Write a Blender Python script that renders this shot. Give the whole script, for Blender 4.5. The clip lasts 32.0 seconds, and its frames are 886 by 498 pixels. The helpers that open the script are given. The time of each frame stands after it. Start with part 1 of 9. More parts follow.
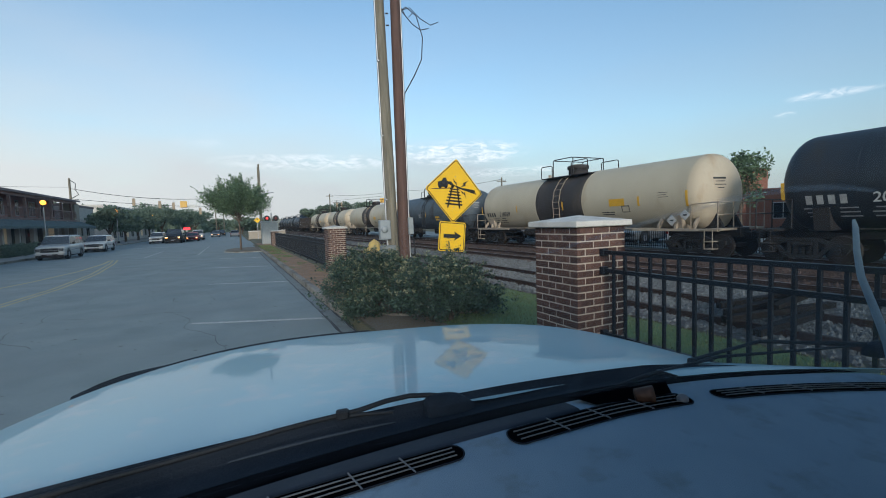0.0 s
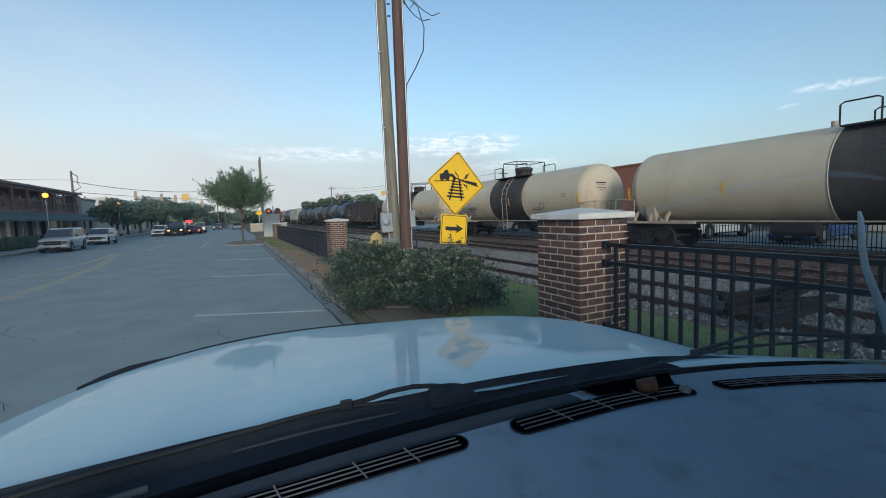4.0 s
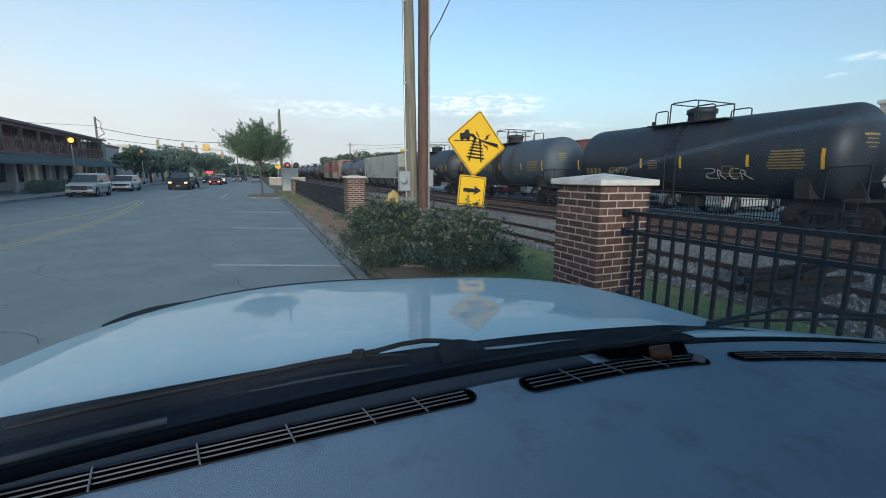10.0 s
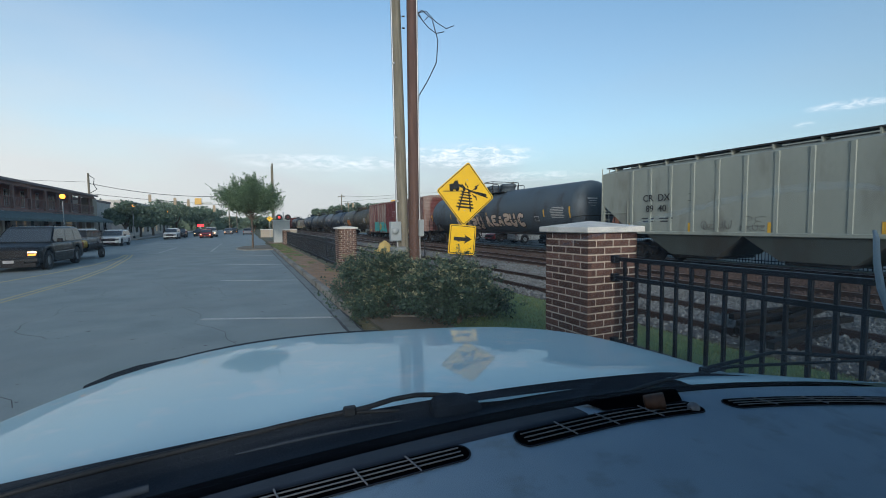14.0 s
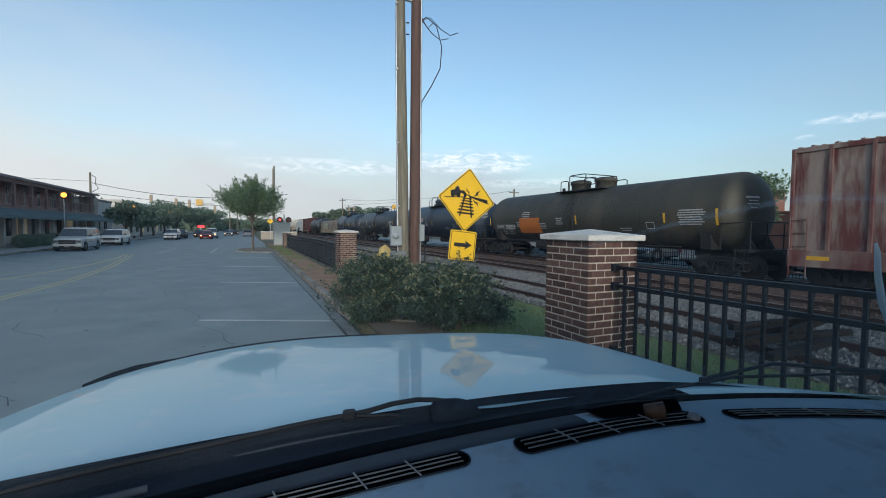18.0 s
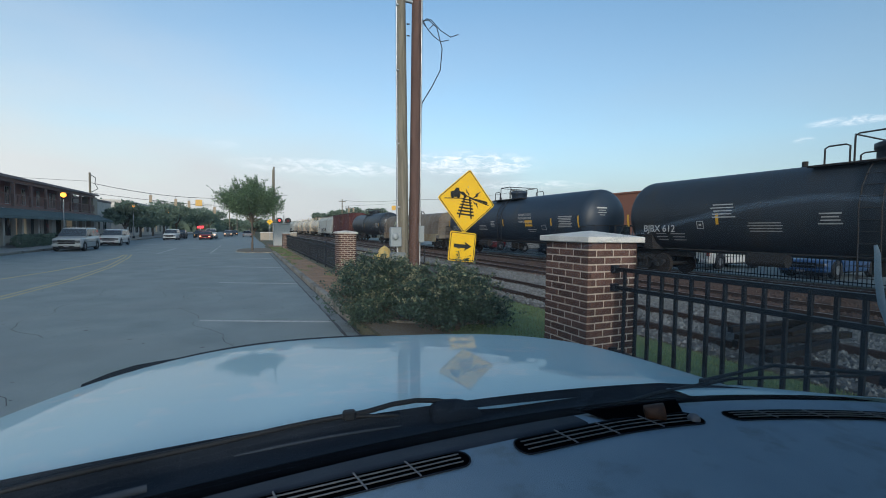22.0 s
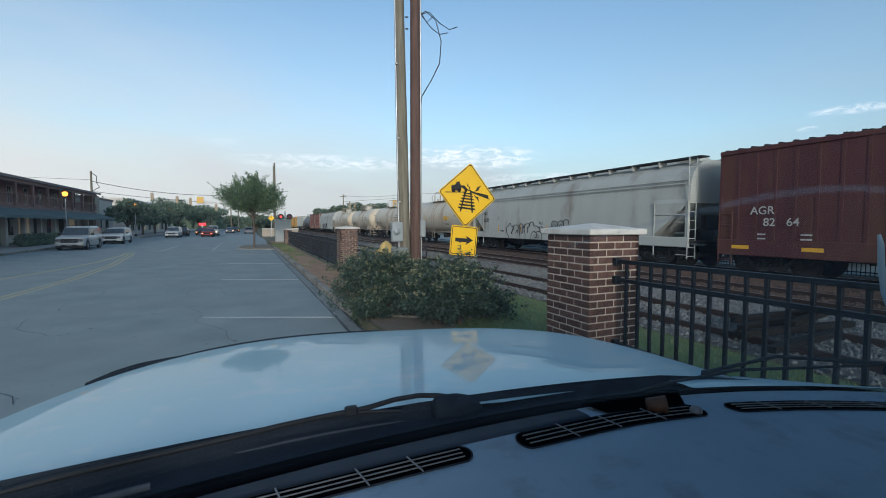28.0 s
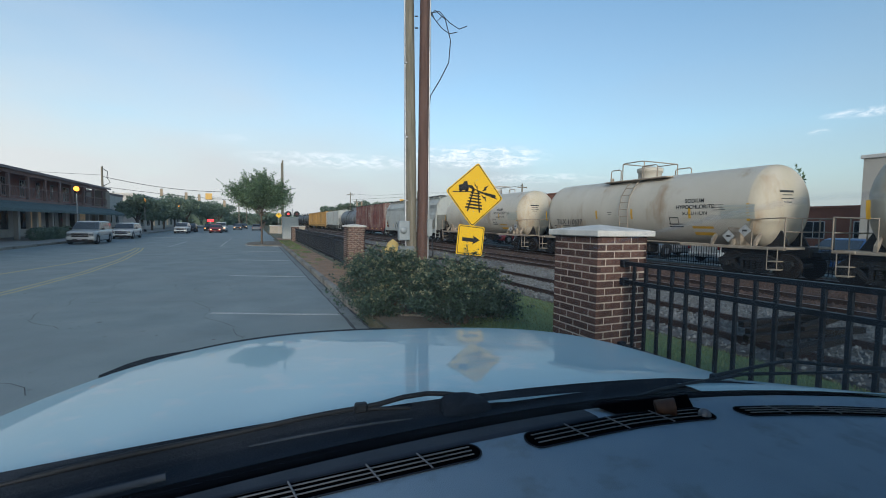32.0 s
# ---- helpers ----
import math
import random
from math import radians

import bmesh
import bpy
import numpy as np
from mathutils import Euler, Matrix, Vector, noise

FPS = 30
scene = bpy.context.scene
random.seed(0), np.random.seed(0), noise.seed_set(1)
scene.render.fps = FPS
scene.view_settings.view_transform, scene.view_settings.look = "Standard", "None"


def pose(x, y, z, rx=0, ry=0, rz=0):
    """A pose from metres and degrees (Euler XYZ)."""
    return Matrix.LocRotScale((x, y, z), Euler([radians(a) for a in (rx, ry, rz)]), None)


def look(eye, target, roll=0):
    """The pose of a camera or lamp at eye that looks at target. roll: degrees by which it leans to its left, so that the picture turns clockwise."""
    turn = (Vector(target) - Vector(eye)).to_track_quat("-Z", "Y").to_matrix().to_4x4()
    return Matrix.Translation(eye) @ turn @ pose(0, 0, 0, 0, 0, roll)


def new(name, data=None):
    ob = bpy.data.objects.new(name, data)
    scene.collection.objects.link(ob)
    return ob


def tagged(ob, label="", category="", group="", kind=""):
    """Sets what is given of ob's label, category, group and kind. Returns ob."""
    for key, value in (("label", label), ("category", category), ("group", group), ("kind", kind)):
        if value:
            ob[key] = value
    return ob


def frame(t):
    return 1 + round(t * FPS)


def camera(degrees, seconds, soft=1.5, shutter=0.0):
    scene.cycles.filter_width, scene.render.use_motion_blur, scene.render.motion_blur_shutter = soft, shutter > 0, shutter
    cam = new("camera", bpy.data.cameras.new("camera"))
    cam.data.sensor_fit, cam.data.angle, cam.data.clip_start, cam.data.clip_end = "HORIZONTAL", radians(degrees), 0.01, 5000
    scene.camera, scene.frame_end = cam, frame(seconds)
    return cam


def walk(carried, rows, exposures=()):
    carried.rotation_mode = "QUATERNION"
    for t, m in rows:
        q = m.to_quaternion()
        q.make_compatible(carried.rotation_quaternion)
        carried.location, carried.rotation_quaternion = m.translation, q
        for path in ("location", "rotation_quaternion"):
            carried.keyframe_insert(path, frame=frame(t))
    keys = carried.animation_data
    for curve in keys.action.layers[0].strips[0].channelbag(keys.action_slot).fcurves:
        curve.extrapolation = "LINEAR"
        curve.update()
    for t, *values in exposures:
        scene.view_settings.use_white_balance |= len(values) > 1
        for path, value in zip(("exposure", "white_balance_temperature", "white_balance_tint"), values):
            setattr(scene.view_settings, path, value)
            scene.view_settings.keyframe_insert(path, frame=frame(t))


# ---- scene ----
cam = camera(91.4, 32.0, 0.95)

# ---- camera path: seconds, eye, yaw to the right of +Y, pitch, roll ----
PATH = [
    (0.0, 0.002, -0.001, 1.758, 25.74, -3.77, -1.87),
    (0.5, 0.004, 0.001, 1.757, 25.57, -3.80, -2.05),
    (1.0, -0.000, -0.002, 1.759, 25.48, -3.91, -2.05),
    (1.5, 0.001, -0.000, 1.758, 25.43, -3.98, -2.09),
    (2.0, 0.000, -0.001, 1.759, 25.48, -4.04, -2.07),
    (2.5, -0.001, 0.000, 1.758, 25.54, -4.06, -1.96),
    (3.0, 0.002, 0.002, 1.758, 25.49, -4.26, -2.06),
    (3.5, 0.001, 0.001, 1.757, 25.44, -4.48, -2.10),
    (5.5, -0.024, 0.001, 1.751, 25.00, -5.01, -0.13),
    (6.0, -0.032, 0.003, 1.752, 24.20, -4.64, 0.45),
    (6.5, -0.027, 0.004, 1.752, 23.31, -4.68, 0.67),
    (7.0, -0.022, 0.007, 1.749, 22.76, -5.10, 0.88),
    (7.5, 0.005, 0.012, 1.745, 22.58, -8.00, 0.29),
    (8.0, 0.010, 0.018, 1.742, 22.59, -8.82, 0.03),
    (8.5, 0.002, 0.016, 1.741, 22.90, -9.28, -0.07),
    (9.0, 0.004, 0.015, 1.740, 23.25, -9.31, 0.15),
    (9.5, 0.004, 0.016, 1.739, 23.43, -9.54, 0.38),
    (10.0, 0.003, 0.016, 1.739, 23.33, -9.75, 0.54),
    (10.5, 0.004, 0.010, 1.745, 23.08, -9.88, 0.31),
    (11.0, 0.005, 0.012, 1.744, 22.94, -9.84, -0.30),
    (11.5, 0.006, 0.011, 1.745, 22.93, -9.71, -0.71),
    (12.0, 0.002, 0.007, 1.747, 23.01, -8.53, -0.75),
    (12.5, 0.001, -0.001, 1.751, 23.29, -5.32, -0.78),
    (13.0, 0.000, -0.000, 1.750, 23.78, -3.76, -0.65),
    (13.5, -0.001, -0.001, 1.750, 24.20, -3.44, -0.54),
    (14.0, -0.001, -0.000, 1.750, 24.45, -3.34, -0.46),
    (14.5, -0.003, -0.001, 1.750, 24.54, -3.25, -0.36),
    (16.5, -0.007, 0.001, 1.748, 24.56, -2.91, 0.48),
    (17.0, -0.009, 0.000, 1.749, 24.53, -2.75, 0.56),
    (17.5, -0.008, 0.001, 1.748, 24.48, -2.63, 0.62),
    (18.0, -0.009, 0.000, 1.749, 24.47, -2.61, 0.60),
    (18.5, -0.008, 0.002, 1.748, 24.51, -2.54, 0.63),
    (19.0, -0.008, 0.002, 1.748, 24.53, -2.57, 0.61),
    (19.5, -0.010, -0.001, 1.749, 24.51, -2.62, 0.60),
    (20.0, -0.009, 0.000, 1.749, 24.52, -2.61, 0.60),
    (20.5, -0.009, 0.001, 1.748, 24.51, -2.56, 0.65),
    (21.0, -0.009, 0.002, 1.748, 24.55, -2.50, 0.66),
    (21.5, -0.009, 0.003, 1.747, 24.57, -2.46, 0.73),
    (22.0, -0.011, 0.001, 1.747, 24.53, -2.44, 0.79),
    (22.5, -0.011, 0.002, 1.747, 24.49, -2.40, 0.88),
    (23.0, -0.011, 0.002, 1.747, 24.41, -2.41, 0.86),
    (23.5, -0.010, 0.003, 1.747, 24.42, -2.38, 0.90),
    (24.0, -0.011, 0.001, 1.748, 24.42, -2.33, 0.91),
    (24.5, -0.011, 0.001, 1.748, 24.42, -2.28, 0.87),
    (25.0, -0.010, 0.002, 1.748, 24.50, -2.28, 0.83),
    (25.5, -0.008, 0.002, 1.748, 24.56, -2.27, 0.74),
    (27.5, -0.005, 0.003, 1.749, 24.33, -3.15, 0.17),
    (28.0, -0.005, 0.003, 1.749, 24.30, -3.22, 0.07),
    (28.5, -0.006, 0.003, 1.748, 24.33, -3.17, 0.05),
    (29.0, -0.008, 0.003, 1.748, 24.42, -3.14, 0.18),
    (29.5, -0.010, 0.004, 1.747, 24.37, -3.13, 0.35),
    (30.0, -0.009, 0.002, 1.748, 24.24, -3.08, 0.50),
    (30.5, -0.007, 0.002, 1.749, 24.10, -3.14, 0.42),
    (31.0, -0.010, 0.001, 1.748, 24.06, -3.10, 0.48),
    (31.5, -0.017, 0.006, 1.744, 23.88, -3.16, 0.90),
    (32.0, -0.019, 0.000, 1.750, 23.50, -3.32, 0.82),
]


def cam_pose(x, y, z, yaw, pitch, roll):
    a, b = radians(yaw), radians(pitch)
    way = Vector((math.sin(a) * math.cos(b), math.cos(a) * math.cos(b), math.sin(b)))
    eye = Vector((x, y, z))
    return look(eye, eye + way, roll)


walk(cam, [(t, cam_pose(*r)) for t, *r in PATH], [(0.0, 0.98, 5900, 10), (7.0, 0.98, 5900, 10), (8.6, 1.1, 5900, 10), (11.8, 1.1, 5900, 10), (12.8, 0.98, 5900, 10), (32.0, 0.98, 5900, 10)])

# ---- world and sun: clear evening, low warm sun behind the viewer ----
world = bpy.data.worlds.new("evening_sky")
scene.world = world
world.use_nodes = True
SUN_ELEV, SUN_AZ = radians(14.0), radians(200.0)   # azimuth clockwise from +Y


CLOUD_X, CLOUD_Y = 3.1, 0.7


def build_world():
    nt = world.node_tree
    n, l = nt.nodes, nt.links
    n.clear()
    out = n.new("ShaderNodeOutputWorld")
    bg = n.new("ShaderNodeBackground")
    sky = n.new("ShaderNodeTexSky")
    sky.sky_type = "NISHITA"
    sky.sun_disc = False
    sky.sun_elevation, sky.sun_rotation = SUN_ELEV, SUN_AZ
    sky.air_density, sky.dust_density, sky.ozone_density = 1.0, 1.6, 1.2
    co = n.new("ShaderNodeTexCoord")
    # low streaky clouds: noise over azimuth and height
    sep = n.new("ShaderNodeSeparateXYZ")
    l.new(co.outputs["Generated"], sep.inputs[0])
    az = n.new("ShaderNodeMath")
    az.operation = "ARCTAN2"
    l.new(sep.outputs["X"], az.inputs[0])
    l.new(sep.outputs["Y"], az.inputs[1])
    comb = n.new("ShaderNodeCombineXYZ")
    l.new(az.outputs[0], comb.inputs[0])
    l.new(sep.outputs["Z"], comb.inputs[1])
    mp = n.new("ShaderNodeMapping")
    mp.inputs["Scale"].default_value = (26.0, 80.0, 1.0)
    mp.inputs["Location"].default_value = (CLOUD_X, CLOUD_Y, 0.0)
    l.new(comb.outputs[0], mp.inputs[0])
    no = n.new("ShaderNodeTexNoise")
    no.inputs["Scale"].default_value = 1.0
    no.inputs["Detail"].default_value = 9.0
    no.inputs["Roughness"].default_value = 0.76
    no.inputs["Distortion"].default_value = 0.5
    l.new(mp.outputs[0], no.inputs["Vector"])
    def math_node(op, *ins):
        q = n.new("ShaderNodeMath")
        q.operation = op
        for i, v in enumerate(ins):
            if isinstance(v, (int, float)):
                q.inputs[i].default_value = v
            else:
                l.new(v, q.inputs[i])
        return q.outputs[0]

    def soft_ellipse(a0, z0, wa, wz):
        u = math_node("DIVIDE", math_node("SUBTRACT", az.outputs[0], radians(a0)), radians(wa))
        v = math_node("DIVIDE", math_node("SUBTRACT", sep.outputs["Z"], z0), wz)
        d = math_node("ADD", math_node("MULTIPLY", u, u), math_node("MULTIPLY", v, v))
        return math_node("MAXIMUM", math_node("SUBTRACT", 1.0, d), 0.0)

    # a bank of cumulus, a thin streak, one wisp, each broken up by the noise
    dens = None
    for a0, z0, wa, wz, k in ((28, 0.152, 10, 0.03, 1.7), (10, 0.135, 13, 0.02, 0.8), (67.5, 0.19, 4.0, 0.009, 1.0), (64, 0.166, 1.0, 0.006, 0.9), (36, 0.105, 9, 0.012, 0.7), (-3, 0.168, 3, 0.014, 0.25), (-36, 0.19, 5, 0.016, 0.5)):
        e = math_node("MULTIPLY", soft_ellipse(a0, z0, wa, wz), k)
        dens = e if dens is None else math_node("MAXIMUM", dens, e)
    puff = math_node("MULTIPLY", math_node("SUBTRACT", no.outputs["Fac"], 0.44), 5.0)
    dens = math_node("MULTIPLY", math_node("MINIMUM", dens, 1.0), math_node("MINIMUM", math_node("MAXIMUM", puff, 0.0), 1.0))
    dens = math_node("MULTIPLY", dens, 0.92)
    # thin high veil, thicker low down
    no2 = n.new("ShaderNodeTexNoise")
    no2.inputs["Scale"].default_value = 0.07
    no2.inputs["Detail"].default_value = 4.0
    l.new(mp.outputs[0], no2.inputs["Vector"])
    low = math_node("MAXIMUM", math_node("SUBTRACT", 1.0, math_node("MULTIPLY", sep.outputs["Z"], 2.1)), 0.0)
    side = math_node("MINIMUM", math_node("MAXIMUM", math_node("SUBTRACT", 0.98, math_node("MULTIPLY", math_node("ADD", az.outputs[0], 0.35), 0.42)), 0.4), 1.2)
    veil = math_node("MULTIPLY", math_node("MULTIPLY", low, side), math_node("ADD", math_node("MULTIPLY", no2.outputs["Fac"], 2.2), -0.15))
    veil = math_node("MINIMUM", math_node("ADD", veil, math_node("MAXIMUM", math_node("SUBTRACT", 0.6, math_node("MULTIPLY", sep.outputs["Z"], 3.1)), 0.0)), 0.92)
    hz = n.new("ShaderNodeMixRGB")
    tone = n.new("ShaderNodeMixRGB")
    tone.inputs[1].default_value, tone.inputs[2].default_value = (2.4, 2.45, 2.48, 1), (3.7, 3.5, 3.22, 1)
    l.new(math_node("MINIMUM", math_node("MAXIMUM", math_node("SUBTRACT", 0.62, math_node("MULTIPLY", az.outputs[0], 0.95)), 0.0), 1.0), tone.inputs[0])
    l.new(tone.outputs[0], hz.inputs["Color2"])
    l.new(veil, hz.inputs[0])
    cy = n.new("ShaderNodeMixRGB")
    cy.blend_type = "MULTIPLY"
    cy.inputs[0].default_value = 1.0
    cy.inputs[2].default_value = (0.85, 0.925, 0.885, 1)
    l.new(sky.outputs[0], cy.inputs[1])
    l.new(cy.outputs[0], hz.inputs[1])
    mix = n.new("ShaderNodeMixRGB")
    mix.inputs["Color2"].default_value = (5.4, 5.25, 5.1, 1)
    l.new(dens, mix.inputs[0])
    l.new(hz.outputs[0], mix.inputs[1])
    l.new(mix.outputs[0], bg.inputs[0])
    bg.inputs[1].default_value = 0.12
    l.new(bg.outputs[0], out.inputs[0])


build_world()
sun = new("sun", bpy.data.lights.new("sun", "SUN"))
sun.data.energy, sun.data.angle, sun.data.color = 1.2, radians(14.0), (1.0, 0.9, 0.78)
sun.matrix_basis = look((0, 0, 50), (-50 * math.sin(SUN_AZ), -50 * math.cos(SUN_AZ), 50 - 50 * math.tan(SUN_ELEV)))


# ---- mesh builder ----
class Geo:
    """Vertices and faces of one mesh, gathered piece by piece."""

    def __init__(self):
        self.v, self.f, self.s = [], [], []

    def add(self, vs, fs, smooth=False):
        k = len(self.v)
        self.v += [tuple(p) for p in vs]
        self.f += [tuple(i + k for i in f) for f in fs]
        self.s += [smooth] * len(fs)
        return self

    def box(self, x0, x1, y0, y1, z0, z1, b=0.0, m=None):
        if b <= 0:
            vs = [(x, y, z) for x in (x0, x1) for y in (y0, y1) for z in (z0, z1)]
            fs = [(0, 1, 3, 2), (4, 6, 7, 5), (0, 4, 5, 1), (2, 3, 7, 6), (0, 2, 6, 4), (1, 5, 7, 3)]
        else:
            vs, idx = [], {}
            for i, x in enumerate((x0, x1)):
                for j, y in enumerate((y0, y1)):
                    for k, z in enumerate((z0, z1)):
                        sx, sy, sz = (b, -b)[i], (b, -b)[j], (b, -b)[k]
                        idx[i, j, k] = len(vs)
                        vs += [(x, y + sy, z + sz), (x + sx, y, z + sz), (x + sx, y + sy, z)]
            q = lambda i, j, k, a: idx[i, j, k] + a
            fs = [(q(0, 0, 0, 0), q(0, 0, 1, 0), q(0, 1, 1, 0), q(0, 1, 0, 0)), (q(1, 0, 0, 0), q(1, 1, 0, 0), q(1, 1, 1, 0), q(1, 0, 1, 0)),
                  (q(0, 0, 0, 1), q(1, 0, 0, 1), q(1, 0, 1, 1), q(0, 0, 1, 1)), (q(0, 1, 0, 1), q(0, 1, 1, 1), q(1, 1, 1, 1), q(1, 1, 0, 1)),
                  (q(0, 0, 0, 2), q(0, 1, 0, 2), q(1, 1, 0, 2), q(1, 0, 0, 2)), (q(0, 0, 1, 2), q(1, 0, 1, 2), q(1, 1, 1, 2), q(0, 1, 1, 2))]
            for i in (0, 1):
                for j in (0, 1):
                    fs.append((q(i, j, 0, 0), q(i, j, 1, 0), q(i, j, 1, 1), q(i, j, 0, 1)))
                    fs.append((q(i, 0, j, 0), q(i, 1, j, 0), q(i, 1, j, 2), q(i, 0, j, 2)))
                    fs.append((q(0, i, j, 1), q(1, i, j, 1), q(1, i, j, 2), q(0, i, j, 2)))
                    for k in (0, 1):
                        fs.append((q(i, j, k, 0), q(i, j, k, 1), q(i, j, k, 2)))
        if m is not None:
            vs = [m @ Vector(p) for p in vs]
        return self.add(vs, fs)

    def prism(self, pts, axis, a, b, m=None):
        """Extrude a closed 2D outline along an axis from a to b. pts are the other two coordinates in x, y, z order."""
        def at(p, c):
            return {"x": (c, p[0], p[1]), "y": (p[0], c, p[1]), "z": (p[0], p[1], c)}[axis]
        n = len(pts)
        vs = [at(p, a) for p in pts] + [at(p, b) for p in pts]
        fs = [tuple(range(n)), tuple(range(2 * n - 1, n - 1, -1))] + [(i, (i + 1) % n, (i + 1) % n + n, i + n) for i in range(n)]
        if m is not None:
            vs = [m @ Vector(p) for p in vs]
        return self.add(vs, fs)

    def cyl(self, p0, p1, r0, r1=None, n=10, caps=True, smooth=True):
        r1 = r0 if r1 is None else r1
        p0, p1 = Vector(p0), Vector(p1)
        d = (p1 - p0).normalized()
        u = d.orthogonal().normalized()
        w = d.cross(u)
        vs = []
        for p, r in ((p0, r0), (p1, r1)):
            vs += [p + (u * math.cos(2 * math.pi * i / n) + w * math.sin(2 * math.pi * i / n)) * r for i in range(n)]
        fs = [(i, (i + 1) % n, (i + 1) % n + n, i + n) for i in range(n)]
        self.add(vs, fs, smooth)
        if caps:
            self.add(vs, [tuple(range(n - 1, -1, -1)), tuple(range(n, 2 * n))])
        return self

    def tube(self, pts, r, n=6):
        pts = [Vector(p) for p in pts]
        rings, u = [], None
        for i, p in enumerate(pts):
            d = (pts[min(i + 1, len(pts) - 1)] - pts[max(i - 1, 0)]).normalized()
            u = d.orthogonal().normalized() if u is None else (u - d * u.dot(d)).normalized()
            w = d.cross(u)
            rr = r[i] if isinstance(r, (list, tuple)) else r
            rings.append([p + (u * math.cos(2 * math.pi * k / n) + w * math.sin(2 * math.pi * k / n)) * rr for k in range(n)])
        vs = [p for g in rings for p in g]
        fs = [(a * n + k, a * n + (k + 1) % n, (a + 1) * n + (k + 1) % n, (a + 1) * n + k) for a in range(len(pts) - 1) for k in range(n)]
        self.add(vs, fs, True)
        return self.add(vs, [tuple(range(n - 1, -1, -1)), tuple(range(len(vs) - n, len(vs)))])

    def lathe(self, prof, c, axis="y", n=24, smooth=True):
        """prof: (along, radius) pairs turned round the axis through c."""
        vs = []
        for a, r in prof:
            for k in range(n):
                q = 2 * math.pi * k / n
                s, t = r * math.cos(q), r * math.sin(q)
                vs.append((c[0] + s, c[1] + a, c[2] + t) if axis == "y" else (c[0] + s, c[1] + t, c[2] + a) if axis == "z" else (c[0] + a, c[1] + s, c[2] + t))
        fs = [(a * n + k, a * n + (k + 1) % n, (a + 1) * n + (k + 1) % n, (a + 1) * n + k) for a in range(len(prof) - 1) for k in range(n)]
        return self.add(vs, fs, smooth)

    def grid(self, rows, smooth=True):
        """rows: equal lists of points, skinned."""
        m = len(rows[0])
        vs = [p for r in rows for p in r]
        fs = [(a * m + k, a * m + k + 1, (a + 1) * m + k + 1, (a + 1) * m + k) for a in range(len(rows) - 1) for k in range(m - 1)]
        return self.add(vs, fs, smooth)

    def mesh(self, name, mat=None):
        me = bpy.data.meshes.new(name)
        me.from_pydata(self.v, [], self.f)
        me.polygons.foreach_set("use_smooth", self.s)
        if mat:
            me.materials.append(mat)
        me.validate()
        me.update()
        return me


def part(name, g, mat, parent=None, label="", m=None):
    me = g.mesh(name, mat) if isinstance(g, Geo) else g
    ob = new(name, me)
    if parent is not None:
        ob.parent = parent
    if m is not None:
        ob.matrix_basis = m
    if label:
        tagged(ob, label)
    return ob


def thing(name, label, category, group="", kind="", m=None):
    ob = new(name)
    ob.empty_display_size = 0.2
    if m is not None:
        ob.matrix_basis = m
    return tagged(ob, label, category, group, kind)


